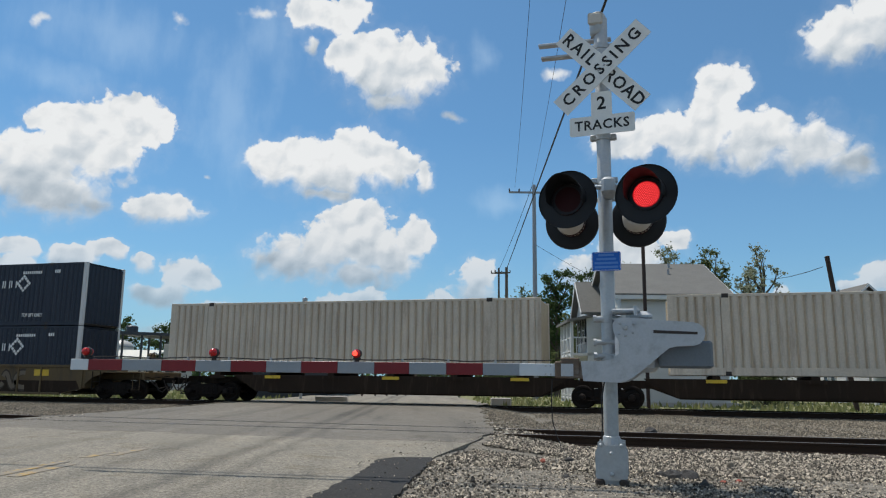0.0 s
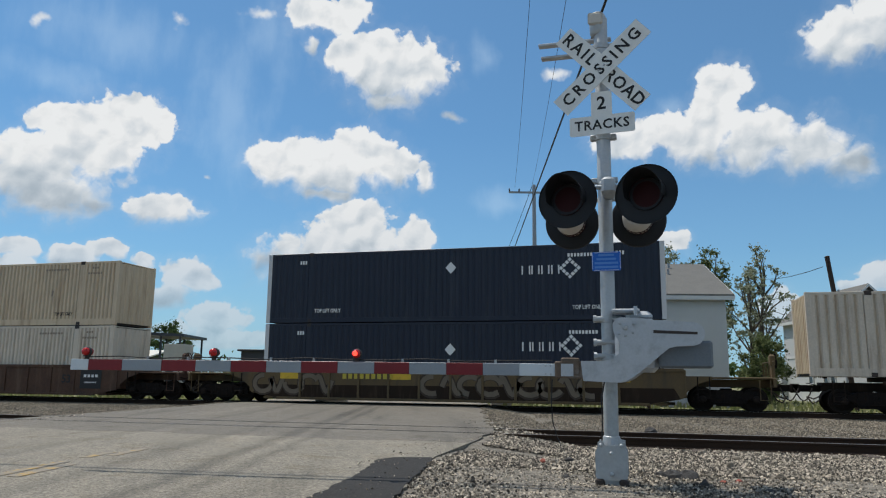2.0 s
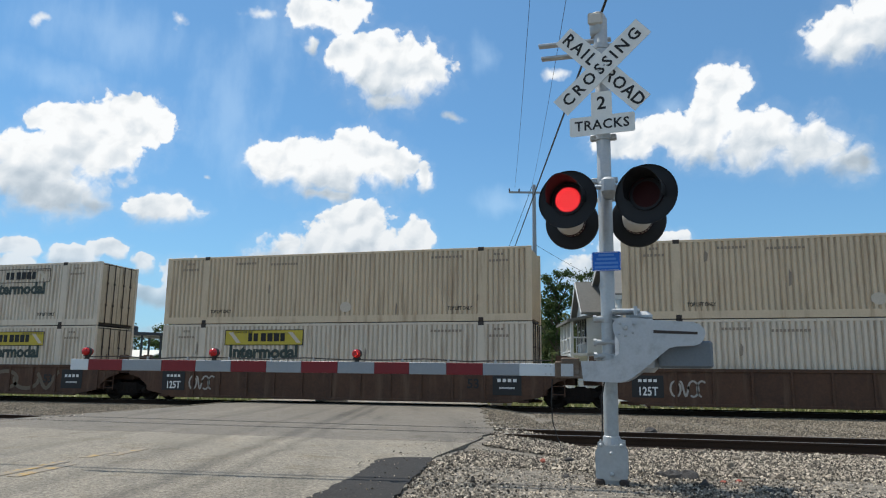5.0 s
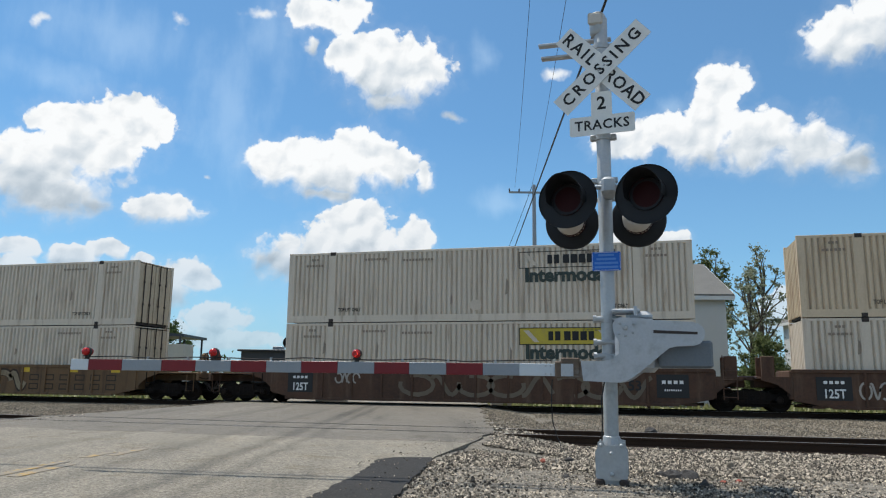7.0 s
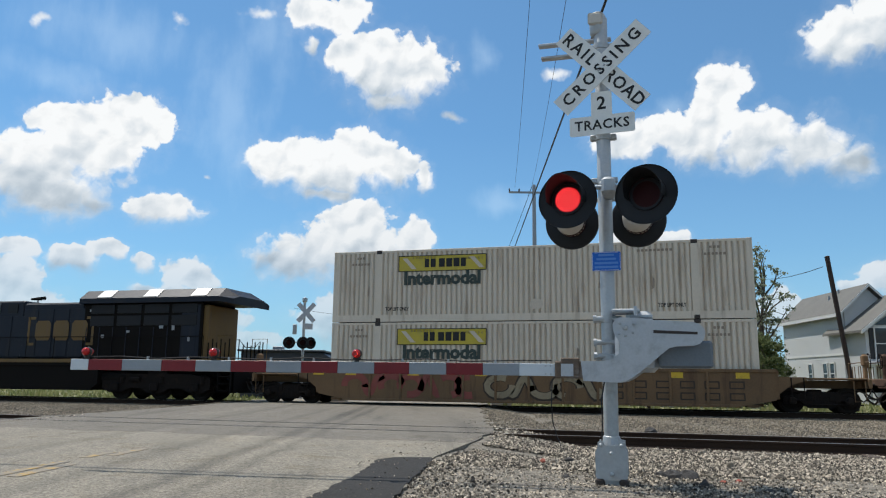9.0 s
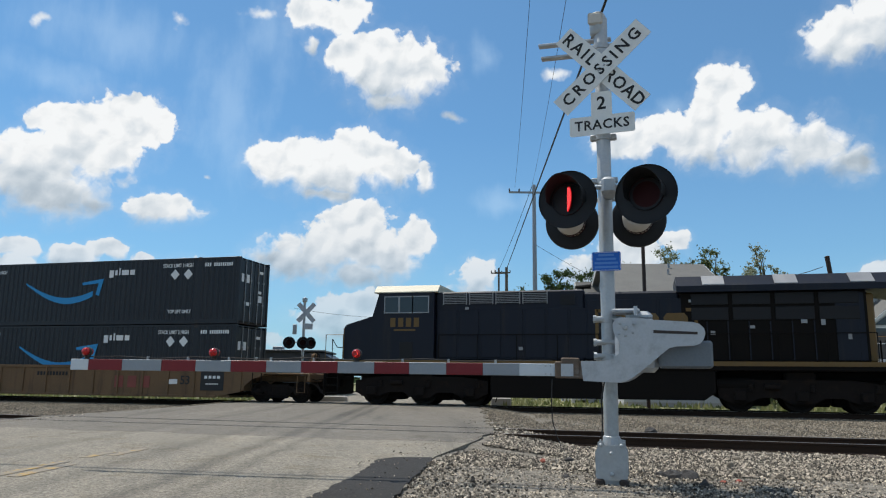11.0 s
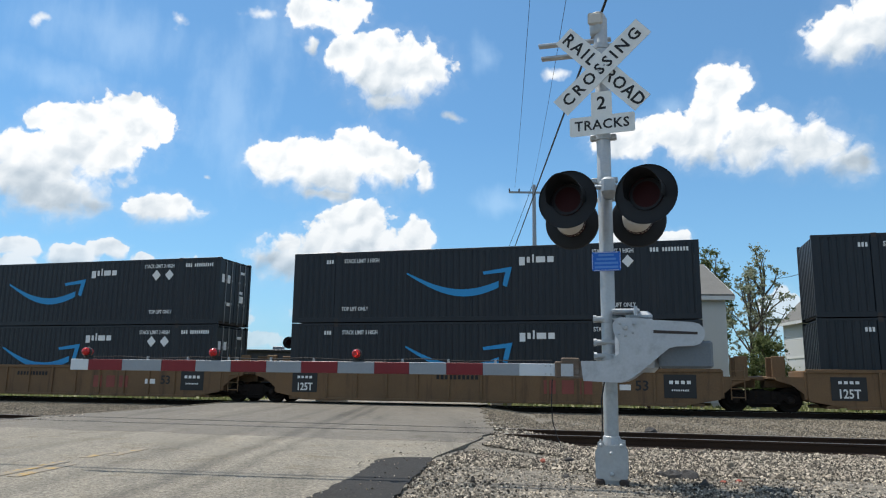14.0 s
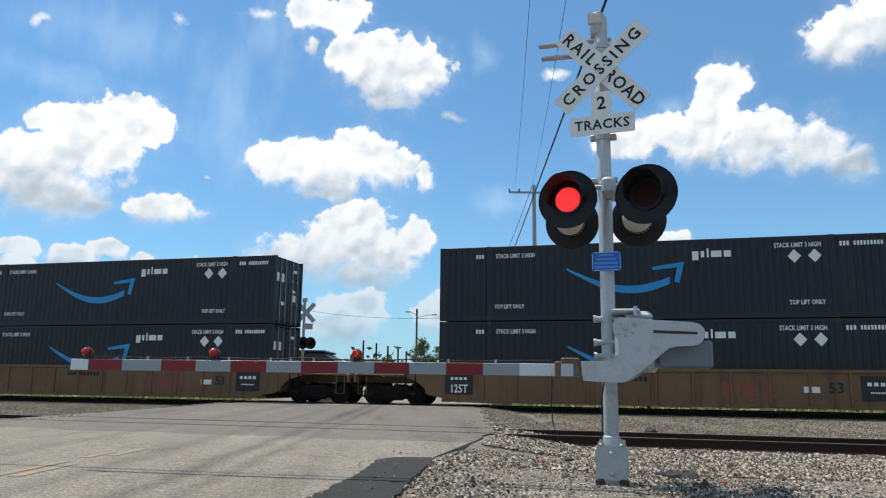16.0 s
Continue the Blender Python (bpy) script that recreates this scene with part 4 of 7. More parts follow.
M_BLACKPANEL = surface("black_stencil_panel", (0.02, 0.02, 0.02), 0.6, vary=0.2, bump=0)
M_SCUFF = surface("dull_brown_scuff", (0.26, 0.21, 0.16), 0.7, vary=0.3, bump=0)
M_SHINY = surface("pale_grey_end_post_paint", (0.55, 0.55, 0.54), 0.5, vary=0.1)

DIAMOND = [(0, -0.24), (0.22, 0), (0, 0.24), (-0.22, 0)]


def word_bars(parent, material, x, z, w, h, n, name="letter_bar", make=spot):
    """Writing that is not lettered: a row of plain bars."""
    step = w / n
    me = Shape().prism(rect(step * 0.66, h), -0.006, 0).mesh(name)
    for k in range(n):
        part(name, me, material, parent, at=make(x - w / 2 + step * (k + 0.5), z))


def swoosh(parent):
    up, down = [], []
    for k in range(17):
        f = k / 16
        x = -3.1 + 3.75 * f
        z = 1.93 - 0.80 * math.sin(math.pi * f * 0.80) - 0.05 * f
        w = 0.03 + 0.26 * math.sin(math.pi * min(1.0, f * 0.62 + 0.05))
        up.append((x, z + w * 0.5))
        down.append((x, z - w * 0.5))
    mark(up + down[::-1], M_SWOOSH, parent, spot(0, 0), "bright blue curved stripe", "curved_stripe")
    mark([(0.02, 1.92), (1.18, 2.08), (0.98, 1.30), (0.80, 1.36), (0.92, 1.88), (0.06, 1.80)], M_SWOOSH, parent, spot(0, 0), "bright blue arrow hook", "arrow_hook")


def dark_box(label):
    c = container(label, M_CHARCOAL, M_CHARCOAL, M_CHARCOAL, pitch=0.26, doors=True)
    swoosh(c)
    for x, w, z0, z1 in ((1.57, 0.22, 2.12, 2.45), (1.82, 0.12, 2.22, 2.45), (2.0, 0.07, 2.22, 2.54), (2.29, 0.36, 2.22, 2.45), (2.67, 0.24, 2.22, 2.45)):
        mark(rect(w, z1 - z0), M_PAINTWHITE, c, spot(x, (z0 + z1) / 2), name="letter_bar")
    writing("STACK LIMIT 3 HIGH", 0.23, M_PAINTWHITE, c, spot(-5.05, 2.5), squeeze=0.72)
    writing("STACK LIMIT 3 HIGH", 0.23, M_PAINTWHITE, c, spot(5.0, 2.56), squeeze=0.72)
    for x in (-5.3, 5.2):
        writing("TOP LIFT ONLY", 0.22, M_PAINTWHITE, c, spot(x, 0.53), squeeze=0.75)
    for x in (4.88, 5.54):
        mark(DIAMOND, M_PAINTWHITE, c, spot(x, 2.17), "white diamond placard", "placard")
    word_bars(c, M_PAINTWHITE, 6.5, 2.57, 0.34, 0.16, 3)
    word_bars(c, M_PAINTWHITE, 7.25, 2.57, 0.95, 0.15, 9)
    word_bars(c, M_PAINTWHITE, -6.45, 2.5, 0.34, 0.16, 3)
    # placards and plates on the doors
    for y, z, w, h in ((-0.55, 2.0, 0.22, 0.36), (-1.0, 2.0, 0.2, 0.36), (0.5, 1.5, 0.3, 0.12), (0.55, 1.2, 0.3, 0.3), (-0.5, 0.9, 0.25, 0.15), (0.6, 2.4, 0.34, 0.12)):
        part("door_plate", Shape().box(BOX_L / 2 - 0.024, BOX_L / 2 - 0.016, y - w / 2, y + w / 2, z - h / 2, z + h / 2), M_PAINTWHITE, c)
    return c


def navy_box(label, diamond_z):
    c = container(label, M_NAVY, M_NAVY, M_NAVY, pitch=0.26, post_paint=M_SHINY)
    for x in (2.78, 3.06, 3.16, 3.42, 3.54, 3.80, 3.92, 4.18):
        mark(rect(0.055, 0.34), M_PAINTWHITE, c, spot(x, 1.93), name="letter_bar")
    bit = [(0, -0.085), (0.085, 0), (0, 0.085), (-0.085, 0)]
    for k in range(12):
        a, f = k // 3, (k % 3) / 3
        corner = ((0.33, 0), (0, 0.33), (-0.33, 0), (0, -0.33), (0.33, 0))
        x, z = (corner[a][n] + (corner[a + 1][n] - corner[a][n]) * f for n in (0, 1))
        mark(bit, M_PAINTWHITE, c, spot(4.6 + x, 1.97 + z), "white emblem diamond", "emblem_piece")
    mark(DIAMOND, M_PAINTWHITE, c, spot(-0.07, diamond_z), "white diamond placard", "placard")
    word_bars(c, M_PAINTWHITE, 5.05, 2.47, 1.1, 0.13, 9)
    for x in (6.47, -6.45):
        word_bars(c, M_PAINTWHITE, x, 2.5, 0.34, 0.15, 3)
    for x in (-5.3, 5.25):
        writing("TOP LIFT ONLY", 0.22, M_PAINTWHITE, c, spot(x, 0.47), squeeze=0.75)
    return c


def white_box(label, paint, end, doors, logo_x=None, yellow=True):
    c = container(label, paint, paint, end, pitch=0.205, doors=doors)
    if logo_x is not None:
        if yellow:
            mark(rect(3.6, 0.63), M_LOGOYELLOW, c, spot(logo_x, 2.32), "yellow logo panel", "logo_panel")
        for z in (2.01, 2.63):
            mark(rect(3.62, 0.03), M_PAINTBLACK, c, pose(logo_x, FACE - 0.007, z), name="logo_border")
        for x in (-1.8, 1.8):
            mark(rect(0.03, 0.63), M_PAINTBLACK, c, pose(logo_x + x, FACE - 0.007, 2.32), name="logo_border")
        for k, (x, w) in enumerate(((-0.62, 0.18), (-0.36, 0.2), (0.0, 0.24), (0.3, 0.24), (0.6, 0.24), (0.88, 0.2))):
            mark(rect(w, 0.34), M_PAINTBLACK, c, pose(logo_x + x, FACE - 0.008, 2.33), name="letter_bar")
        for x in (-1.35, 1.42):
            mark([(-0.3, 0.22), (-0.1, 0.22), (0.3, -0.22), (0.1, -0.22)], M_GREYISH, c, pose(logo_x + x, FACE - 0.007, 2.32), name="logo_stripe")
        writing("Intermodal", 0.72, M_PAINTGREEN, c, spot(logo_x + 0.0, 1.70), squeeze=1.02, gap=0.98, weight=0.042)
    for x in (-5.3, 5.25):
        writing("TOP LIFT ONLY", 0.2, M_PAINTBLACK, c, spot(x, 0.5), squeeze=0.7)
    r = random.Random(label + paint.name)
    for x, z, w, n in ((-4.2, 2.55, 1.0, 8), (-2.4, 2.48, 1.3, 10), (4.7, 2.55, 1.3, 9), (6.8, 2.6, 0.4, 3), (6.8, 2.35, 0.8, 6), (-6.9, 2.6, 0.35, 3), (-6.9, 2.35, 0.8, 6)):
        word_bars(c, M_SCUFF, x, z, w, 0.09, n)
    # dented scuffs and rub marks
    for k in range(3):
        w, h = r.uniform(0.03, 0.07), r.uniform(0.1, 0.35)
        mark([(-w, -h), (w * 0.6, -h * 0.8), (w, h * 0.5), (-w * 0.3, h)], M_SCUFF, c, spot(r.uniform(-7.6, 7.6), r.uniform(0.4, 2.4)), name="scuff", depth=0.003)
    mark([(0.26 * math.cos(k * 0.7), 0.22 * math.sin(k * 0.7)) for k in range(9)], M_GREYISH, c, spot(r.uniform(-0.3, 0.6), 0.62), "faint round stain", "stain", 0.003)
    return c


def scrawl(parent, x0, x1, z0, z1, material, seed, n, fat=0.055, off=-1.474, name="graffiti_stroke"):
    """Spray-painted shapes that cannot be read: thick bent strokes."""
    r = random.Random(seed)
    step = (x1 - x0) / n
    for k in range(n):
        cx = x0 + step * (k + 0.5)
        pts = []
        a0, turn = r.uniform(0, 6.28), r.choice((3.6, 4.6, 5.4))
        for j in range(12):
            a = a0 + turn * j / 11
            arc = (0.58 * math.cos(a), 0.42 * math.sin(a))
            bow = (0.09 * (j - 5.5), 0.40 * math.cos(a0 + 0.52 * j))
            use = bow if k % 3 == 1 else arc
            pts.append((cx + step * use[0], (z0 + z1) / 2 + (z1 - z0) * use[1]))
        w = step * fat + 0.018
        up, dn = [], []
        for j, (x, z) in enumerate(pts):
            a, b = pts[max(0, j - 1)], pts[min(11, j + 1)]
            d = math.hypot(b[0] - a[0], b[1] - a[1]) or 1
            nx, nz = -(b[1] - a[1]) / d * w, (b[0] - a[0]) / d * w
            up.append((x + nx, z + nz))
            dn.append((x - nx, z - nz))
        s = Shape()
        v = [(x, 0, z) for x, z in up] + [(x, 0, z) for x, z in dn] + [(x, 0.004, z) for x, z in up] + [(x, 0.004, z) for x, z in dn]
        f = [(j, j + 1, 12 + j + 1, 12 + j) for j in range(11)] + [(24 + j, 36 + j, 36 + j + 1, 24 + j + 1) for j in range(11)]
        part(name, s.add(v, f), material, parent, at=pose(0, off, 0))


def plate(x, z):
    return pose(x, -1.472, z)


def car_marks(car, mid, left, right, tan):
    """Black stencil panels with the load class, at the unit's ends."""
    for x in (left - mid + 1.0,):
        mark(rect(1.1, 0.78), M_BLACKPANEL, car, plate(x, 0.84), "black stencil panel", "stencil_panel")
        writing("125T", 0.42, M_PAINTWHITE, car, pose(x, -1.484, 0.66), squeeze=0.8)
        word_bars(car, M_PAINTWHITE, x, 1.05, 0.7, 0.1, 4, make=lambda a, b: pose(a, -1.484, b))
    x = right - mid - 1.1
    mark(rect(1.1, 0.82), M_BLACKPANEL, car, plate(x, 0.86), "black stencil panel", "stencil_panel")
    word_bars(car, M_PAINTWHITE, x, 1.0, 0.8, 0.12, 4, make=lambda a, b: pose(a, -1.484, b))
    word_bars(car, M_PAINTWHITE, x, 0.72, 0.6, 0.06, 8, make=lambda a, b: pose(a, -1.484, b))
    writing("53", 0.5, M_BLACKPANEL, car, plate(x - 1.3, 0.85))


def load_train():
    grey = "weathered grey-beige ribbed steel container riding alone on a spine car"
    for left in (-20.02, 0.75):
        stack(left, 1.25, container(grey, M_GREYISH, M_GREYISH, M_RUSTED, pitch=0.30))
    spine = "grimy black spine car with yellow side markers"
    spine_car(spine, -18.1, -1.5, True, False)
    spine_car(spine, -1.5, 18.9, False, False)
    for u in (-18.1, -1.5, 18.9):
        truck(u)
    # the navy pair on a grimy yellow car
    stack(-40.78, BASE, navy_box("navy blue ribbed container with white marks, lower of a pair", 1.82))
    stack(-40.78, UPPER, navy_box("navy blue ribbed container with white marks, upper of a pair", 2.11))
    car, mid = well_car("grimy yellow well car with pale graffiti along its side", -42.75, -22.65, M_WELLOCHRE, -40.95, -24.45, True, True)
    part("lower_plate", Shape().prism([(-8.4, 0.42), (-7.3, 0.22), (7.3, 0.22), (8.4, 0.42), (8.2, 0.78), (-8.2, 0.74)], -1.468, -1.462), M_SPINE, car, "dark grimy lower plate")
    for x0, x1, n, seed in ((-41.0, -37.6, 5, 3), (-33.8, -27.0, 9, 4)):
        scrawl(car, x0 - mid, x1 - mid, 0.36, 1.22, M_DARKTAG, seed, n, 0.17, -1.471, "graffiti_outline")
        scrawl(car, x0 - mid, x1 - mid, 0.40, 1.18, M_TAG, seed, n, 0.10)
    word_bars(car, M_LOGOYELLOW, -36.1 - mid, 1.1, 2.2, 0.2, 9, make=plate)
    for x in (-39.5, -34.7, -26.4):
        mark(rect(0.8, 0.28), M_YELLOW, car, plate(x - mid, 1.12), "yellow marker", "marker")
    # three units that share trucks, rust brown
    stack(-64.4, BASE, white_box("off-white ribbed container, lower of a pair", M_WHITE, M_WHITE, False))
    stack(-64.4, UPPER, white_box("beige ribbed container with rusty scuffs, upper of a pair", M_BEIGE, M_BEIGE, False))
    stack(-83.92, BASE, white_box("white ribbed container with a yellow panel, lower of a pair", M_WHITE, M_WHITE, True, -3.2))
    stack(-83.92, UPPER, white_box("beige ribbed container with a rust-streaked end", M_BEIGE, M_RUSTED, False))
    stack(-103.57, BASE, white_box("white ribbed container with a yellow panel, lower of a pair", M_WHITE, M_WHITE, True, 3.5))
    stack(-103.57, UPPER, white_box("white ribbed container with an outlined panel, upper of a pair", M_WHITE, M_WHITE, True, 3.5, False))
    brown = "rust brown well car unit with ribbed side"
    for l, r, bl, br, el, er in ((-66.1, -46.3, -64.6, -48.0, False, True), (-85.65, -66.1, -84.1, -67.6, False, False), (-105.5, -85.65, -103.75, -87.2, True, False)):
        car, mid = well_car(brown, l, r, M_WELLBROWN, bl, br, el, er)
        car_marks(car, mid, bl, br, False)
        if el:
            scrawl(car, -98.4 - mid, -89.0 - mid, 0.35, 1.25, M_TAG, 11, 8)
            scrawl(car, -101.2 - mid, -100.2 - mid, 0.8, 1.25, M_SPRAY, 12, 4)
        else:
            scrawl(car, bl - mid + 1.8, bl - mid + 3.0, 0.45, 1.1, M_SPRAY, 13, 4)
            mark(rect(1.4, 0.1), M_YELLOW, car, plate(br - mid - 1.5, 1.42), "yellow marker", "marker")
    # a single tan car before the locomotive
    stack(-127.16, BASE, white_box("white ribbed container with doors and a yellow panel, lower", M_WHITE, M_WHITE, True, -3.45))
    stack(-127.16, UPPER, white_box("white ribbed container with doors and a yellow panel, upper", M_WHITE, M_WHITE, True, -3.45))
    car, mid = well_car("tan well car with red and pale graffiti along its side", -129.1, -109.1, M_WELLTAN, -127.35, -110.8, True, True)
    scrawl(car, -120.6 - mid, -116.4 - mid, 0.34, 1.22, M_DARKTAG, 21, 5, 0.19, -1.471, "graffiti_outline")
    scrawl(car, -120.6 - mid, -116.4 - mid, 0.38, 1.18, M_CREAMTAG, 21, 5, 0.12)
    scrawl(car, -126.4 - mid, -121.0 - mid, 0.35, 1.2, M_REDTAG, 22, 7, 0.15)
    for k in range(6):      # pairs of faded dark boxes sprayed on the panels
        for z in (0.52, 0.92):
            for dx, dz, w, h in ((0, 0.11, 0.5, 0.05), (0, -0.11, 0.5, 0.05), (-0.23, 0, 0.05, 0.2), (0.23, 0, 0.05, 0.2)):
                mark(rect(w, h), M_DARKTAG, car, plate(-115.9 + 0.82 * k + dx - mid, z + dz), name="graffiti_box", depth=0.003)
    for x in (-127.6, -126.2, -123.6, -120.9, -116.4, -113.8, -111.6):
        mark(rect(0.45, 0.24), M_YELLOW, car, plate(x - mid, 1.27), "yellow reflector", "reflector")
    # three tan units and one more car behind the locomotive
    tan = "tan well car unit with ribbed side and black stencil panels"
    for l, r, bl, br, el, er in ((-175.25, -155.3, -173.6, -157.05, False, True), (-195.03, -175.25, -193.5, -176.9, False, False), (-214.9, -195.03, -213.1, -196.6, True, False), (-238.3, -218.2, -236.5, -220.0, True, True)):
        car, mid = well_car(tan, l, r, M_WELLTAN, bl, br, el, er)
        car_marks(car, mid, bl, br, True)
        word_bars(car, M_REDTAG, 3.2, 0.78, 2.0, 0.5, 3, make=plate)
        word_bars(car, M_PAINTBLACK, -1.0, 1.1, 1.7, 0.16, 10, make=plate)
        mark(rect(0.5, 0.2), M_PAINTWHITE, car, plate(5.2, 0.8), name="label_plate")
    first = dark_box("dark slate ribbed container with a blue curved arrow and doors")
    stack(-173.39, BASE, first)
    stack(-173.39, UPPER, copy_thing(first, pose(0, 0, 0)))
    for left in (-193.28, -212.94, -236.33):
        for z in (BASE, UPPER):
            stack(left, z, copy_thing(first, pose(0, 0, 0)))
    for u in (-22.65, -42.75, -46.3, -66.1, -85.65, -105.5, -109.1, -129.1, -155.3, -175.25, -195.03, -214.9, -218.2, -238.3):
        truck(u)


# ---- the locomotive ----
M_LOCO = surface("dark_navy_locomotive_paint", (0.0060, 0.0085, 0.0165), 0.5, spec=0.28, vary=0.2, grain=20, blotch=0.5, bump=0.03, grime=(0.028, 0.023, 0.018), grime_amount=0.5, streak=DOWN, grime_scale=1.0)
M_LOCOYELLOW = surface("dull_gold_locomotive_paint", (0.135, 0.078, 0.020), 0.55, vary=0.2, grime=(0.12, 0.08, 0.04), grime_amount=0.6, streak=DOWN)
M_LOCOROOF = surface("sun_faded_cream_roof_paint", (0.62, 0.56, 0.42), 0.6, vary=0.15)
M_BLACKSTEEL = surface("sooty_black_steel", (0.009, 0.0075, 0.0065), 0.85, 0.0, spec=0.12, vary=0.3)
M_GRILLE = surface("dark_louvre_steel", (0.012, 0.012, 0.013), 0.6, 0.3, vary=0.2)
M_CABGLASS = bpy.data.materials.new("dark_cab_glass")
M_CABGLASS.use_nodes = True
_p = M_CABGLASS.node_tree.nodes["Principled BSDF"]
_p.inputs["Base Color"].default_value, _p.inputs["Roughness"].default_value = (0.03, 0.035, 0.04, 1), 0.06


def locomotive():
    u0 = -142.3
    e = thing("locomotive", "dark navy diesel locomotive with gold marks, cab trailing", "locomotive")
    X = lambda u: u - u0
    side = lambda y0, y1: (-y1, -y0)
    part("underframe", Shape().box(X(-152.9), X(-131.7), -1.5, 1.5, 1.42, 1.62, 0.03), M_BLACKSTEEL, e)
    for sy in (-1, 1):
        part("sill_stripe", Shape().box(X(-152.6), X(-132.0), sy * 1.51 - 0.012, sy * 1.51 + 0.012, 1.58, 1.74), M_LOCOYELLOW, e, "gold sill stripe")
    # nose and cab
    nose = [(X(-152.3), 1.74), (X(-152.3), 3.06), (X(-152.2), 3.16), (X(-151.05), 3.50), (X(-151.05), 1.74)]
    part("nose", Shape().prism(nose, -1.35, 1.35), M_LOCO, e)
    part("nose_front", Shape().box(X(-152.36), X(-152.29), -1.3, 1.3, 1.8, 3.02, 0.01), M_LOCOYELLOW, e, "gold nose front")
    cab = [(X(-151.05), 1.74), (X(-151.05), 3.50), (X(-150.78), 4.42), (X(-148.5), 4.46), (X(-148.5), 1.74)]
    part("cab", Shape().prism(cab, -1.48, 1.48), M_LOCO, e)
    roof = [(X(-150.95), 4.40), (X(-150.85), 4.60), (X(-148.35), 4.66), (X(-148.35), 4.44)]
    rp = [(-1.50, 4.40), (-1.50, 4.44), (-1.15, 4.72), (1.15, 4.72), (1.50, 4.44), (1.50, 4.40)]
    part("cab_roof", Shape().loft([[(X(u), a, b) for a, b in rp] for u in (-151.0, -148.35)]), M_LOCOROOF, e, "sun-faded cream cab roof")
    for sy in (-1, 1):
        for x, w in ((-150.25, 0.55), (-149.65, 0.5), (-149.05, 0.62)):
            wd = part("cab_window", Shape().box(X(x) - w / 2, X(x) + w / 2, sy * 1.485 - 0.006, sy * 1.485 + 0.006, 3.62, 4.22), M_CABGLASS, e)
            fr = Shape()
            for a, b, c, d in ((-w / 2 - 0.04, -w / 2, 3.58, 4.26), (w / 2, w / 2 + 0.04, 3.58, 4.26), (-w / 2, w / 2, 3.58, 3.62), (-w / 2, w / 2, 4.22, 4.26)):
                fr.box(X(x) + a, X(x) + b, sy * 1.49 - 0.012, sy * 1.49 + 0.012, c, d)
            part("window_frame", fr, M_ROD, wd)
    word_bars(e, M_LOCOYELLOW, X(-149.7), 3.22, 1.3, 0.36, 4, make=lambda a, b: pose(a, -1.484, b))
    mark(rect(0.9, 0.07), M_LOCOYELLOW, e, pose(X(-149.7), -1.484, 2.92), name="number_underline")
    part("cab_door", Shape().box(X(-149.9), X(-149.35), -1.49, -1.47, 1.8, 2.45, 0.01), M_GRILLE, e)
    # hood sections
    part("hood", Shape().box(X(-148.5), X(-142.7), -1.25, 1.25, 1.74, 4.42, 0.06), M_LOCO, e)
    part("hood", Shape().box(X(-142.7), X(-139.3), -1.30, 1.30, 1.74, 4.30, 0.08), M_LOCO, e)
    part("hood", Shape().box(X(-139.3), X(-133.2), -1.32, 1.32, 1.74, 4.2, 0.04), M_BLACKSTEEL, e)
    # intake louvres behind the cab
    for k in range(4):
        x = X(-147.7) + k * 1.05
        g = part("louvre", Shape().box(x - 0.45, x + 0.45, -1.275, -1.245, 3.92, 4.34), M_GRILLE, e)
        s = Shape()
        for j in range(6):
            s.box(x - 0.45, x + 0.45, -1.30, -1.27, 3.95 + 0.065 * j, 3.97 + 0.065 * j)
        s.box(x - 0.48, x - 0.45, -1.31, -1.25, 3.9, 4.36).box(x + 0.45, x + 0.48, -1.31, -1.25, 3.9, 4.36)
        part("louvre_slats", s, M_ROD, g)
    for k in range(7):
        x = X(-148.0) + k * 0.86
        part("hood_door", Shape().box(x - 0.38, x + 0.38, -1.275, -1.245, 1.85, 3.7, 0.01), M_LOCO, e)
    for k in range(4):
        x = X(-142.2) + k * 0.86
        part("hood_door", Shape().box(x - 0.38, x + 0.38, -1.325, -1.295, 1.85, 4.0, 0.01), M_LOCO, e)
    part("vent", Shape().box(X(-143.6), X(-143.05), -1.28, -1.25, 3.85, 4.25), M_GRILLE, e)
    # emblem: brackets and blocks
    y = -1.335
    for x, way in ((-142.25, 1), (-138.75, -1)):
        s = Shape().box(X(x) - 0.06, X(x) + 0.06, y, y + 0.01, 2.35, 3.65)
        s.box(min(X(x), X(x) + way * 0.34), max(X(x), X(x) + way * 0.34), y, y + 0.01, 3.53, 3.65).box(min(X(x), X(x) + way * 0.34), max(X(x), X(x) + way * 0.34), y, y + 0.01, 2.35, 2.47)
        part("emblem_bracket", s, M_LOCOYELLOW, e, "gold bracket")
    for x in (-141.45, -140.45, -139.45):
        mark([(-0.42, -0.30), (-0.28, -0.45), (0.34, -0.45), (0.42, -0.30), (0.42, 0.30), (0.3, 0.45), (-0.3, 0.45), (-0.42, 0.30)], M_LOCOYELLOW, e, pose(X(x), y, 3.02), "gold emblem block", "emblem_block")
    # radiator section with overhanging roof
    r0, r1 = X(-139.4), X(-131.6)
    prof = [(-1.05, 4.82), (1.05, 4.82), (1.56, 4.42), (1.56, 4.20), (-1.56, 4.20), (-1.56, 4.42)]
    part("radiator_roof", Shape().loft([[(r0, a, b) for a, b in prof], [(r1 - 0.7, a, b) for a, b in prof], [(r1, a, b - (0.38 if b > 4.6 else 0.12)) for a, b in prof]]), M_LOCO, e, "sooty overhanging radiator roof")
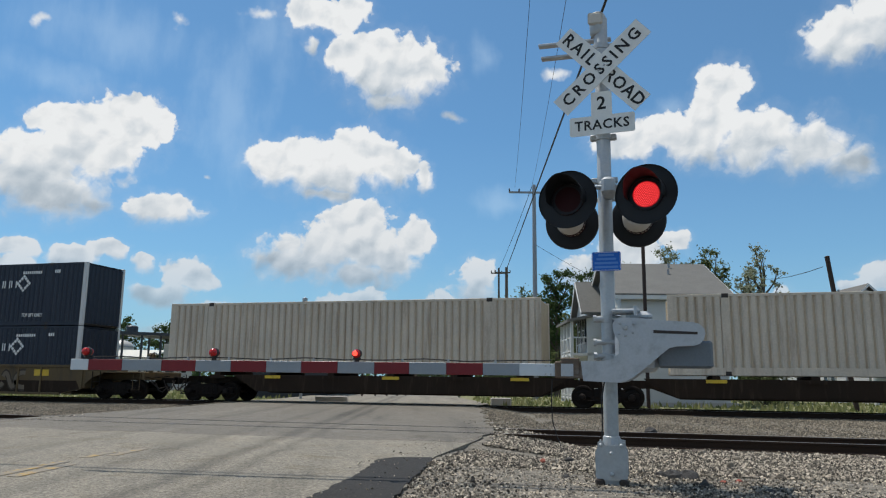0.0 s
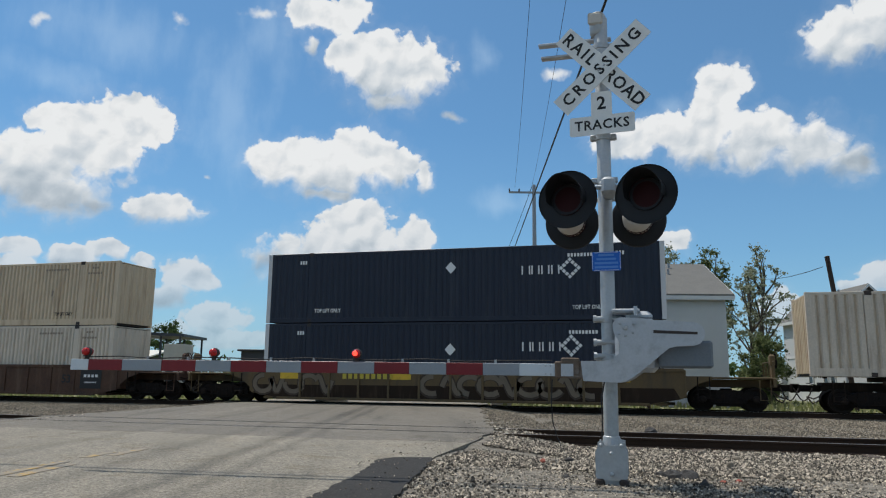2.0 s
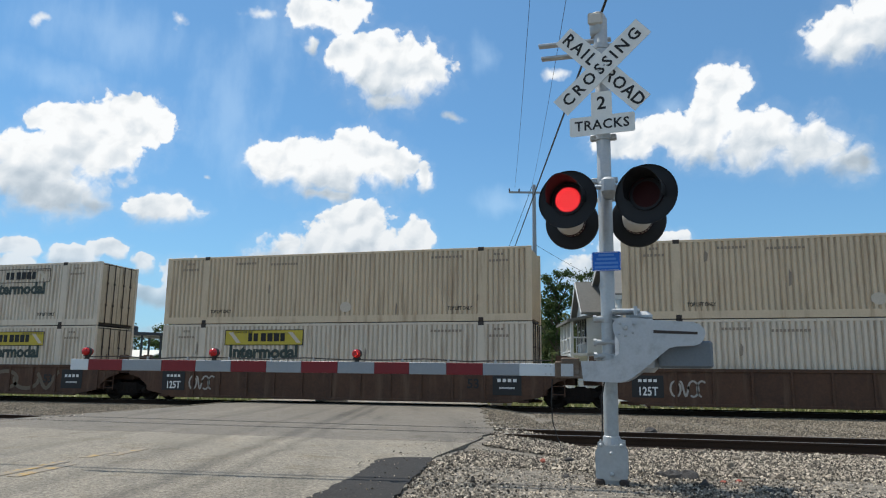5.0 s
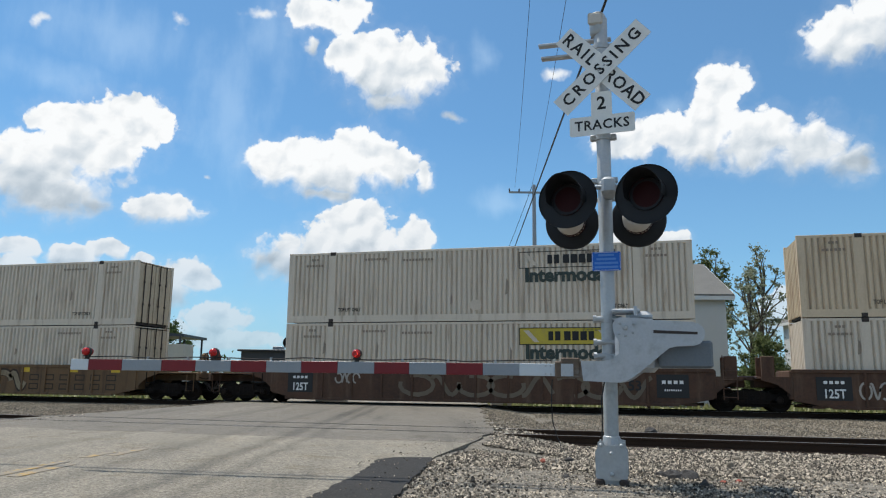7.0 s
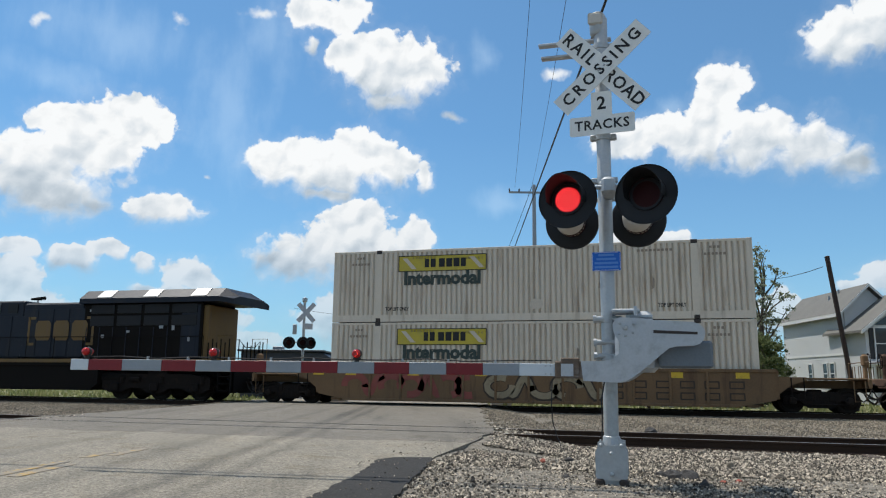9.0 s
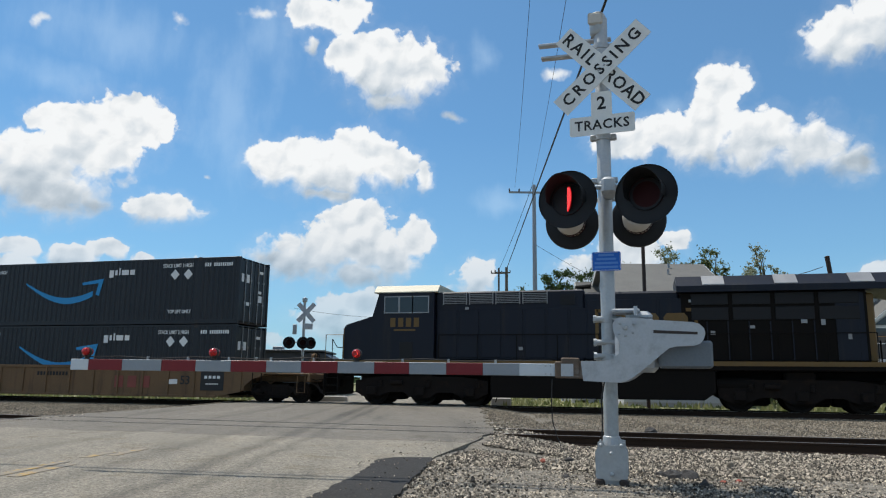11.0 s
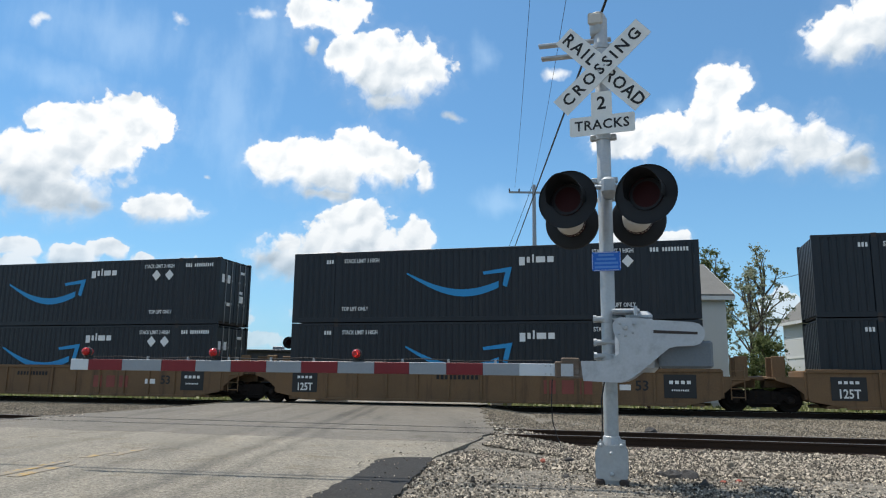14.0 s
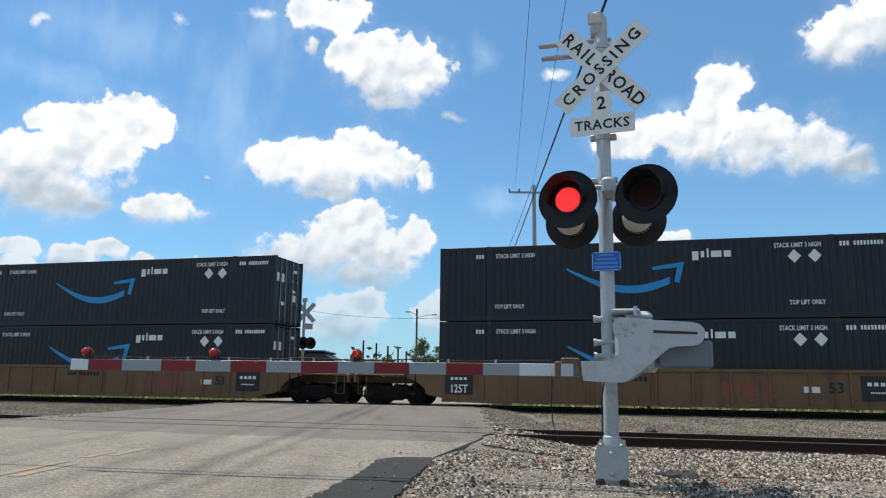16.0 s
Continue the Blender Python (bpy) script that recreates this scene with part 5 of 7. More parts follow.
    for k in range(3):      # pale panels on the roof's slopes
        x = r0 + 0.9 + k * 2.4
        for sy in (-1, 1):
            slope = [(sy * 1.54, 4.445), (sy * 1.08, 4.805), (sy * 1.08, 4.83), (sy * 1.54, 4.47)]
            part("roof_panel", Shape().loft([[(x + d, a, b) for a, b in slope] for d in (0.0, 0.75)]), M_ROD, e, "pale roof panel")
    for k in range(6):      # posts of the rear platform's railing
        for sy in (-1, 1):
            part("stanchion", Shape().rod((X(-132.75) + 0.2 * k, sy * 1.43, 1.6), (X(-132.75) + 0.2 * k, sy * 1.43, 2.45 + 0.16 * (k % 2)), 0.03, 6), M_BLACKSTEEL, e)
    for x, z, w, h in ((-138.2, 2.75, 0.16, 0.14), (-136.9, 2.95, 0.2, 0.1), (-135.2, 3.15, 0.2, 0.16), (-134.6, 3.1, 0.14, 0.2), (-138.9, 3.9, 0.16, 0.1), (-133.8, 2.6, 0.12, 0.18), (-145.1, 2.2, 0.16, 0.12), (-147.2, 3.75, 0.14, 0.1)):
        mark(rect(w, h), M_ROD, e, pose(X(x), -1.338, z), name="notice_label")
    for k in range(9):      # bolted seams down the radiator section
        part("seam_strip", Shape().box(X(-139.1) + 0.7 * k, X(-139.06) + 0.7 * k, -1.345, -1.318, 1.8, 3.15), M_LOCO, e)
    for k in range(4):
        x = X(-138.9) + k * 1.4
        for z0, z1 in ((3.2, 3.65), (3.75, 4.15)):
            part("radiator_grille", Shape().box(x, x + 1.25, -1.36, -1.315, z0, z1, 0.01), M_GRILLE, e)
    part("hood_end", Shape().box(X(-133.25), X(-132.95), -1.2, 1.2, 1.74, 4.1, 0.05), M_LOCOYELLOW, e, "gold rear hood end")
    part("hood_door", Shape().box(X(-134.2), X(-133.3), -1.335, -1.315, 1.8, 4.1), M_LOCO, e, "dark rear side panel")
    part("horn", Shape().rod((X(-143.1), -0.5, 4.58), (X(-142.5), -0.5, 4.6), 0.05, 8, 0.09).rod((X(-143.1), -0.3, 4.62), (X(-142.5), -0.3, 4.64), 0.05, 8, 0.09).rod((X(-142.8), -0.4, 4.40), (X(-142.8), -0.4, 4.6), 0.03), M_BLACKSTEEL, e)
    # walkway rails, steps, pilots, couplers
    for sy in (-1, 1):
        part("handrail", Shape().path([(X(-148.3), sy * 1.45, 2.72), (X(-133.0), sy * 1.45, 2.72)], 0.018), M_BLACKSTEEL, e)
        for k in range(11):
            x = X(-148.3) + k * 1.53
            part("stanchion", Shape().rod((x, sy * 1.45, 1.74), (x, sy * 1.45, 2.72), 0.016, 6), M_BLACKSTEEL, e)
        for x, way in ((X(-152.75), -1), (X(-131.85), 1)):
            s = Shape()
            for j in range(4):
                s.box(x - 0.28, x + 0.28, sy * 1.42 - 0.12, sy * 1.42 + 0.12, 0.42 + 0.3 * j, 0.46 + 0.3 * j)
            s.box(x - 0.31, x - 0.28, sy * 1.42 - 0.12, sy * 1.42 + 0.12, 0.38, 1.62).box(x + 0.28, x + 0.31, sy * 1.42 - 0.12, sy * 1.42 + 0.12, 0.38, 1.62)
            part("steps", s, M_BLACKSTEEL, e)
            part("handrail", Shape().path([(x + way * 0.3, sy * 1.45, 1.6), (x + way * 0.3, sy * 1.45, 2.75), (x - way * 0.45, sy * 1.45, 2.75), (x - way * 0.45, sy * 1.45, 1.7)], 0.02), M_LOCOYELLOW, e)
    for x, way in ((X(-153.0), -1), (X(-131.6), 1)):
        part("pilot", Shape().box(x - 0.06, x + 0.06, -1.45, 1.45, 0.35, 1.5, 0.04), M_BLACKSTEEL, e)
        coupler(e, x, way)
        part("end_rail", Shape().path([(x, -0.9, 1.6), (x, -0.9, 2.6), (x, -0.4, 2.3), (x, 0.4, 2.3), (x, 0.9, 2.6), (x, 0.9, 1.6)], 0.02), M_BLACKSTEEL, e)
    tank = [(X(-146.25), 1.42), (X(-146.25), 0.42), (X(-146.15), 0.36), (X(-138.6), 0.38), (X(-138.2), 0.65), (X(-138.2), 1.42)]
    part("fuel_tank", Shape().prism(tank, -1.42, 1.42), M_BLACKSTEEL, e)
    part("tank_cap", Shape().lathe([(0.08, 0), (0.08, 0.06)], 10, pose(X(-144.8), -1.42, 1.2, 90, 0, 0)), M_DARKFIT, e)
    for a, b in ((-152.6, -146.4), (-138.0, -132.0)):
        part("air_duct", Shape().box(X(a), X(b), -0.6, 0.6, 1.12, 1.42, 0.03), M_BLACKSTEEL, e)
    part("air_reservoir", Shape().rod((X(-138.15), -1.0, 0.95), (X(-136.9), -1.0, 0.95), 0.24, 14), M_BLACKSTEEL, e)
    aboard(e, u0)
    # two three-axle trucks
    for u in (-149.1, -135.4):
        t = thing("locomotive_truck", "sooty three-axle truck under the locomotive", "locomotive truck", "locomotive trucks")
        for sy in (-1, 1):
            o = [(-2.7, 0.5), (-2.7, 0.95), (-1.6, 1.12), (1.6, 1.12), (2.7, 0.95), (2.7, 0.5), (2.3, 0.30), (1.7, 0.34), (1.3, 0.5), (0.7, 0.5), (0.35, 0.30), (-0.35, 0.30), (-0.7, 0.5), (-1.3, 0.5), (-1.7, 0.34), (-2.3, 0.30)]
            part("side_frame", Shape().prism(o, sy * 1.12 - 0.08, sy * 1.12 + 0.08), M_TRUCK, t)
            for x in (-2.0, 0.0, 2.0):
                part("journal_box", Shape().box(x - 0.2, x + 0.2, sy * 1.26 - 0.08, sy * 1.26 + 0.08, 0.38, 0.72, 0.04), M_TRUCK, t)
                part("spring", Shape().lathe([(0.09 + 0.012 * (j % 2), 0.7 + 0.04 * j) for j in range(8)], 10, pose(x + 0.35, sy * 1.2, 0)), M_TRUCK, t)
            part("brake_cylinder", Shape().rod((-1.2, sy * 1.28, 0.88), (-0.7, sy * 1.28, 0.88), 0.1, 10), M_TRUCK, t)
            part("sand_pipe", Shape().path([(2.6, sy * 0.9, 1.2), (2.75, sy * 0.85, 0.6), (2.6, sy * 0.78, 0.12)], 0.025), M_TRUCK, t)
        part("bolster", Shape().box(-0.5, 0.5, -1.1, 1.1, 0.9, 1.42, 0.05), M_TRUCK, t)
        for x in (-1.3, 0.7, 1.5):
            part("traction_motor", Shape().box(x - 0.36, x + 0.36, -0.55, 0.55, 0.2, 0.95, 0.1), M_TRUCK, t)
        part("centre_frame", Shape().box(-2.75, 2.75, -0.4, 0.4, 0.95, 1.40, 0.04), M_TRUCK, t)
        mine = []
        for x in (-2.0, 0.0, 2.0):
            axle(t, x, 0.53, mine)
        aboard(t, u)
        ROLLING.extend((w, x, r, u) for w, x, r in mine)


load_train()
locomotive()


# ---- the crossing signal and its gate ----
M_GALV = surface("weathered_galvanised_steel", (0.40, 0.42, 0.43), 0.5, 0.35, vary=0.14, grain=30, blotch=3, bump=0.05, grime=(0.22, 0.21, 0.20), grime_amount=0.5, grime_scale=4)
M_ALU = surface("grey_painted_aluminium", (0.42, 0.44, 0.46), 0.45, 0.15, vary=0.12, grain=40, blotch=4, bump=0.04, grime=(0.24, 0.24, 0.24), grime_amount=0.5, grime_scale=6)
M_SIGNWHITE = surface("white_sign_sheeting", (0.72, 0.72, 0.69), 0.45, vary=0.06, grain=60, blotch=4, bump=0.0, grime=(0.4, 0.38, 0.33), grime_amount=0.25, grime_scale=5)
M_SIGNBLUE = surface("blue_sign_sheeting", (0.012, 0.13, 0.56), 0.45, vary=0.08, bump=0)
M_SIGNTEXT = surface("pale_blue_sign_lettering", (0.10, 0.27, 0.66), 0.5, vary=0.05, bump=0)
M_POLEDARK = surface("dark_grey_counterweight_paint", (0.15, 0.17, 0.19), 0.5, 0.2, vary=0.15)
M_BLACK = surface("matt_black_signal_paint", (0.013, 0.014, 0.016), 0.6, spec=0.3, vary=0.25, grain=30, blotch=3, bump=0.03)
M_BELLGREY = surface("pale_lamp_housing_paint", (0.50, 0.47, 0.42), 0.55, vary=0.1)
M_DARKLENS = surface("unlit_dark_red_lens", (0.024, 0.0025, 0.0025), 0.45, vary=0.3, grain=90, bump=0.2, spec=0.12)
M_REDSHEET = surface("red_reflective_sheeting", (0.17, 0.008, 0.012), 0.4, vary=0.1, grain=60, blotch=4, bump=0.0, grime=(0.2, 0.03, 0.03), grime_amount=0.4)
M_GREYSHEET = surface("grey_white_reflective_sheeting", (0.25, 0.275, 0.30), 0.4, vary=0.08, grain=60, blotch=4, bump=0.0, grime=(0.3, 0.3, 0.3), grime_amount=0.4)
M_WHITESHEET = surface("white_reflective_sheeting", (0.55, 0.59, 0.62), 0.4, vary=0.06, bump=0.0)
M_SOCKET = surface("rusty_galvanised_socket", (0.13, 0.095, 0.07), 0.75, 0.2, vary=0.35, grain=25, grime=(0.30, 0.29, 0.28), grime_amount=0.6)
M_REDLENS = surface("red_gate_lamp_lens", (0.42, 0.012, 0.012), 0.2, vary=0.1, bump=0)
M_CABLE = surface("black_rubber_cable", (0.012, 0.012, 0.012), 0.6, vary=0.2, bump=0)
M_LED = glowing("lit_red_led_face", (1.0, 0.008, 0.012), 0.55)
M_LEDDOT = glowing("bright_red_led", (1.0, 0.10, 0.11), 1.8)
M_GATEGLOW = glowing("lit_red_gate_lamp", (1.0, 0.05, 0.03), 3.0)

MAST = (-0.38, -21.6)
FLIPS = []           # (turning board, its place, spans in which it shows its lit face)
LEFT_ON = ((0.07, 0.64), (2.47, 3.07), (3.70, 4.30), (4.92, 5.52), (6.13, 6.56), (8.63, 9.17), (9.80, 10.40), (11.0, 11.62), (12.22, 12.70), (14.66, 15.27), (15.88, 17.0))
RIGHT_ON = ((-1.0, 0.05), (2.2, 2.45), (3.09, 3.68), (4.32, 4.90), (5.54, 6.11), (8.15, 8.61), (9.19, 9.78), (10.42, 10.98), (11.64, 12.20), (14.35, 14.64), (15.29, 15.86))
GATE_ON = ((-1.0, 0.05), (0.75, 1.25), (1.97, 2.5), (7.05, 7.35), (8.3, 8.62), (9.19, 9.6), (11.64, 12.20), (12.85, 13.2), (14.35, 14.64), (15.35, 15.55))


def signal_head(sig, x, y, z, turn, tilt, spans, lit=True):
    """Round black background, visor, dark lens and a two-faced LED board that turns. Faces -y."""
    m = pose(x - MAST[0], y - MAST[1], z, tilt, 0, turn)
    fwd = Matrix.Rotation(radians(90), 4, "X")       # lathe axis z -> -y
    back = part("background", Shape().lathe([(0.13, 0.015), (0.27, 0.0), (0.30, 0.012), (0.305, 0.03), (0.305, 0.02), (0.296, 0.0), (0.27, -0.012), (0.13, 0.0)], 40, fwd), M_BLACK, sig, "round matt black background plate", True, m)
    part("housing", Shape().lathe([(0.16, -0.02), (0.165, -0.06), (0.15, -0.22), (0.10, -0.28), (0.0, -0.29)], 24, fwd, False), M_BELLGREY, back, "pale lamp housing", True)
    # the well in which the board turns
    part("lamp_well", Shape().lathe([(0.165, 0.03), (0.165, -0.05), (0.16, -0.13), (0.0, -0.135)], 28, fwd, False), M_DARKLENS, back, "dark red lens well", True)
    rings = []
    for d in (0.0, 0.30):
        ring = []
        for k in range(25):
            a = radians(-15 + 210 * k / 24)
            r = 0.19
            depth = d * (0.55 + 0.45 * max(0.0, math.sin(a)))
            ring.append((r * math.cos(a), -0.01 - depth, r * math.sin(a)))
        rings.append(ring)
    s = Shape()
    n = 25
    inner = [[(a * 0.96, b, c * 0.96) for a, b, c in r] for r in rings]
    v = rings[0] + rings[1] + inner[0] + inner[1]
    f = [(i, i + 1, n + i + 1, n + i) for i in range(n - 1)] + [(2 * n + i + 1, 2 * n + i, 3 * n + i, 3 * n + i + 1) for i in range(n - 1)] + [(n + i, n + i + 1, 3 * n + i + 1, 3 * n + i) for i in range(n - 1)]
    part("visor", s.add(v, f), M_BLACK, back, "black visor", True)
    if not lit:
        return back
    board = new("led_board")
    board.parent = back
    part("lit_face", Shape().lathe([(0.132, 0.002), (0.132, 0.006)], 28, fwd), M_LED, board, "lit red LED face")
    dots = Shape()
    for ring in range(1, 8):
        for k in range(ring * 6):
            a = 6.283 * k / (ring * 6)
            dots.box(0.0165 * ring * math.cos(a) - 0.003, 0.0165 * ring * math.cos(a) + 0.003, -0.009, -0.006, 0.0165 * ring * math.sin(a) - 0.003, 0.0165 * ring * math.sin(a) + 0.003)
    part("led_dots", dots, M_LEDDOT, board, "bright red LED dots")
    part("dark_face", Shape().lathe([(0.132, -0.006), (0.132, -0.002)], 28, fwd), M_DARKLENS, board, "unlit dark red face")
    FLIPS.append((board, pose(0, -0.01, -0.0), spans))
    return back


def make_signal():
    sig = thing("crossing_signal", "grey railroad crossing signal mast with crossbuck, red lamps", "crossing signal", at=pose(*MAST, 0))
    Y = lambda y: y - MAST[1]
    XX = lambda x: x - MAST[0]
    part("pole", Shape().lathe([(0.074, 0.3), (0.074, 4.95), (0.06, 4.98)], 24), M_GALV, sig, "galvanised steel pole", True)
    shield = [(-0.135, 0.02), (-0.155, 0.07), (-0.155, 0.30), (-0.13, 0.345), (-0.13, 0.395), (-0.075, 0.41), (-0.06, 0.365), (0.06, 0.365), (0.075, 0.41), (0.13, 0.395), (0.13, 0.345), (0.155, 0.30), (0.155, 0.07), (0.135, 0.02), (0.09, 0.0), (0.06, 0.03), (-0.06, 0.03), (-0.09, 0.0)]
    base = Shape().prism(shield, -0.15, -0.125).prism(shield, 0.125, 0.15)
    base.box(-0.13, 0.13, -0.126, 0.126, -0.06, 0.33, 0.02)
    base.lathe([(0.11, 0.32), (0.085, 0.44), (0.076, 0.45)], 20)
    b = part("base", base, M_GALV, sig, "cast grey mast base")
    for x, z in ((-0.0, 0.29), (0.0, 0.09), (-0.1, 0.365), (0.1, 0.365)):
        part("bolt", Shape().lathe([(0.02, 0), (0.02, 0.018), (0.01, 0.026)], 8, pose(x, -0.150, z, 90, 0, 0)), M_GALV, b)
    for x in (-0.115, 0.115):
        part("foot", Shape().box(x - 0.045, x + 0.045, -0.17, -0.1, -0.06, 0.045, 0.015), M_DARKFIT, b)
    # terminal box on top and the two straps reaching out
    part("bell", Shape().lathe([(0.07, 4.76), (0.085, 4.78), (0.09, 4.98), (0.07, 5.02), (0.0, 5.03)], 18, pose(-0.03, 0, 0)), M_GALV, sig, "weathered grey bell housing", True)
    part("bell_hood", Shape().box(-0.13, 0.03, -0.10, -0.07, 4.86, 5.0, 0.02), M_BELLGREY, sig)
    for z, l in ((4.86, 0.73), (4.70, 0.70)):
        part("rear_blade", Shape().box(-l, 0.1, 0.28, 0.37, z - 0.014, z + 0.014, 0.005, pose(0, 0, 0, 0, 0, 0)), M_ALU, sig, "grey sign blade seen edge-on")
    for z in (4.62, 4.55, 3.58, 3.10, 1.62, 1.22):
        part("clamp", Shape().lathe([(0.076, z - 0.03), (0.088, z - 0.03), (0.088, z + 0.03), (0.076, z + 0.03)], 20).box(-0.14, -0.08, -0.04, 0.04, z - 0.03, z + 0.03, 0.01).box(0.08, 0.14, -0.04, 0.04, z - 0.03, z + 0.03, 0.01), M_GALV, sig, "", True)
    # the crossed blades, turned to the road
    face = pose(XX(-0.37), -0.13, 4.32, 0, 0, -8)
    for k, (ang, y, word) in enumerate(((-47, -0.002, "ROAD"), (41.5, -0.022, "CROSSING"))):
        blade = part("blade", Shape().box(-0.61, 0.61, -0.006, 0.006, -0.115, 0.115), M_SIGNWHITE, sig, "white crossbuck blade", at=face @ pose(0, y, 0, 0, -ang, 0))
        if k:
            writing(word, 0.18, M_PAINTBLACK, blade, pose(0, -0.008, -0.002), squeeze=0.98, depth=0.001, gap=1.38)
        else:
            writing("RAIL", 0.19, M_PAINTBLACK, blade, pose(-0.345, -0.008, -0.002), squeeze=0.98, depth=0.001, gap=1.3)
            writing("ROAD", 0.19, M_PAINTBLACK, blade, pose(0.345, -0.008, -0.002), squeeze=0.95, depth=0.001, gap=1.1)
        for x in (-0.04, 0.04):
            part("bolt", Shape().lathe([(0.014, 0), (0.01, 0.012)], 8, pose(x, -0.006, 0.0, 90, 0, 0)), M_GALV, blade)
    tee = [(-0.33, -0.115), (0.33, -0.115), (0.345, -0.10), (0.345, 0.08), (0.33, 0.095), (0.11, 0.095), (0.11, 0.36), (-0.11, 0.36), (-0.11, 0.095), (-0.33, 0.095), (-0.345, 0.08), (-0.345, -0.10)]
    plate_ = part("track_count_sign", Shape().prism(tee, -0.005, 0.005), M_SIGNWHITE, sig, "white tee-shaped track count sign", at=pose(-0.005, -0.12, 3.70, 0, 0, -6))
    writing("2", 0.20, M_PAINTBLACK, plate_, pose(0, -0.007, 0.225), depth=0.001)
    writing("TRACKS", 0.15, M_PAINTBLACK, plate_, pose(0, -0.007, -0.012), squeeze=0.98, depth=0.001, gap=1.1)
    blue = part("notice_plate", Shape().prism([(sx * (0.128 + 0.02 * math.cos(q)), sz * (0.08 + 0.02 * math.sin(q))) for sx, sz, qs in ((1, -1, (1.57, 0.8, 0)), (1, 1, (0, 0.8, 1.57)), (-1, 1, (1.57, 0.8, 0)), (-1, -1, (0, 0.8, 1.57))) for q in qs], -0.004, 0.004), M_SIGNBLUE, sig, "blue emergency notice plate", at=pose(0.0, -0.09, 2.215, 0, 0, -3))
    for z in (-0.093, 0.093):
        mark(rect(0.25, 0.004), M_SIGNWHITE, blue, pose(0, -0.005, z), name="border_line", depth=0.001)
    for x in (-0.141, 0.141):
        mark(rect(0.004, 0.155), M_SIGNWHITE, blue, pose(x, -0.005, 0), name="border_line", depth=0.001)
    for k, w in enumerate((0.16, 0.2, 0.24, 0.24)):
        mark(rect(w, 0.022), M_SIGNTEXT, blue, pose(0, -0.005, 0.065 - 0.042 * k), name="letter_bar", depth=0.001)
    # lamp heads on cross arms, front and back
    part("cross_arm", Shape().rod((-0.40, -0.22, 2.98), (0.46, -0.30, 2.95), 0.024, 10).rod((-0.05, 0, 3.08), (0.04, -0.28, 2.98), 0.026, 10).box(-0.02, 0.12, -0.34, -0.02, 2.88, 3.06, 0.03), M_GALV, sig, "lamp cross arm", True)
    part("cross_arm", Shape().rod((-0.42, 0.24, 2.95), (0.34, 0.24, 2.95), 0.024, 10).rod((0, 0, 3.05), (0, 0.24, 2.95), 0.026, 10), M_GALV, sig, "lamp cross arm", True)
    signal_head(sig, -0.725, -22.05, 2.80, -10, -4, LEFT_ON)
    signal_head(sig, 0.045, -22.15, 2.79, -14, -4, RIGHT_ON)
    for x in (-0.78, -0.05):
        signal_head(sig, x, -21.12, 2.76, 176, -3, (), False)
    # gate mechanism
    part("gear_housing", Shape().box(XX(-0.31), XX(0.10), -0.30, 0.02, 1.08, 1.60, 0.04).box(XX(-0.2), XX(0.06), -0.26, -0.02, 1.58, 1.68, 0.04), M_ALU, sig, "grey gate gearbox housing")
    part("housing_lid", Shape().box(XX(-0.33), XX(-0.06), -0.32, 0.0, 1.66, 1.70, 0.012).rod((XX(-0.1), -0.33, 1.63), (XX(-0.1), -0.33, 1.72), 0.018), M_ALU, sig)
    o = [(-0.63, 1.18), (-0.42, 1.18), (-0.33, 1.20), (-0.27, 1.25), (-0.25, 1.31), (-0.27, 1.38), (-0.31, 1.45), (-0.32, 1.53), (-0.30, 1.575), (-0.25, 1.60), (-0.05, 1.59), (0.03, 1.575), (0.42, 1.548), (0.48, 1.53), (0.52, 1.49), (0.53, 1.44), (0.51, 1.38), (0.48, 1.345), (0.42, 1.325), (0.27, 1.32), (0.20, 1.305), (0.12, 1.24), (0.02, 1.15), (-0.07, 1.08), (-0.15, 1.02), (-0.22, 0.985), (-0.30, 0.975), (-0.61, 0.99)]
    arm = part("gate_bracket", Shape().prism([(XX(a), b) for a, b in o], Y(-22.08), Y(-22.02)), M_ALU, sig, "grey cast gate bracket with a slotted counterweight arm")
    mark([(XX(0.06), 1.445), (XX(0.46), 1.43), (XX(0.46), 1.455), (XX(0.06), 1.475)], M_DARKFIT, arm, pose(0, Y(-22.081), 0), "dark slot", "slot", 0.002)
    for x, z, r in ((-0.20, 1.50, 0.028), (-0.12, 1.535, 0.012), (-0.25, 1.54, 0.012), (-0.26, 1.44, 0.012), (-0.13, 1.45, 0.012), (-0.2, 1.42, 0.012)):
        part("bolt", Shape().lathe([(r, 0), (r, 0.012), (r * 0.6, 0.02)], 10, pose(XX(x), Y(-22.08), z, 90, 0, 0)), M_GALV, arm)
    part("far_bracket", Shape().prism([(XX(a) + 0.02, b) for a, b in o], Y(-21.52), Y(-21.47)), M_ALU, sig, "grey cast gate bracket")
    part("counterweight", Shape().box(XX(0.10), XX(0.60), Y(-21.95), Y(-21.7), 1.12, 1.38, 0.02), M_POLEDARK, sig, "dark grey counterweight plates")
    part("pivot_shaft", Shape().rod((XX(-0.2), Y(-22.05), 1.50), (XX(-0.2), Y(-21.5), 1.50), 0.05, 14), M_GALV, sig)
    for z in (1.62, 1.38, 1.24):
        part("pipe_fitting", Shape().rod((-0.13, -0.05, z), (0.10, -0.05, z), 0.03, 10).lathe([(0.04, 0), (0.04, 0.03)], 6, pose(-0.15, -0.05, z, 0, 90, 0)), M_GALV, sig, "steel pipe fitting", True)
    part("cable", Shape().path([(-0.05, -0.08, 1.0), (-0.085, -0.09, 0.8), (-0.08, -0.1, 0.6), (-0.09, -0.1, 0.4), (-0.06, -0.12, 0.3)], 0.008), M_CABLE, sig)
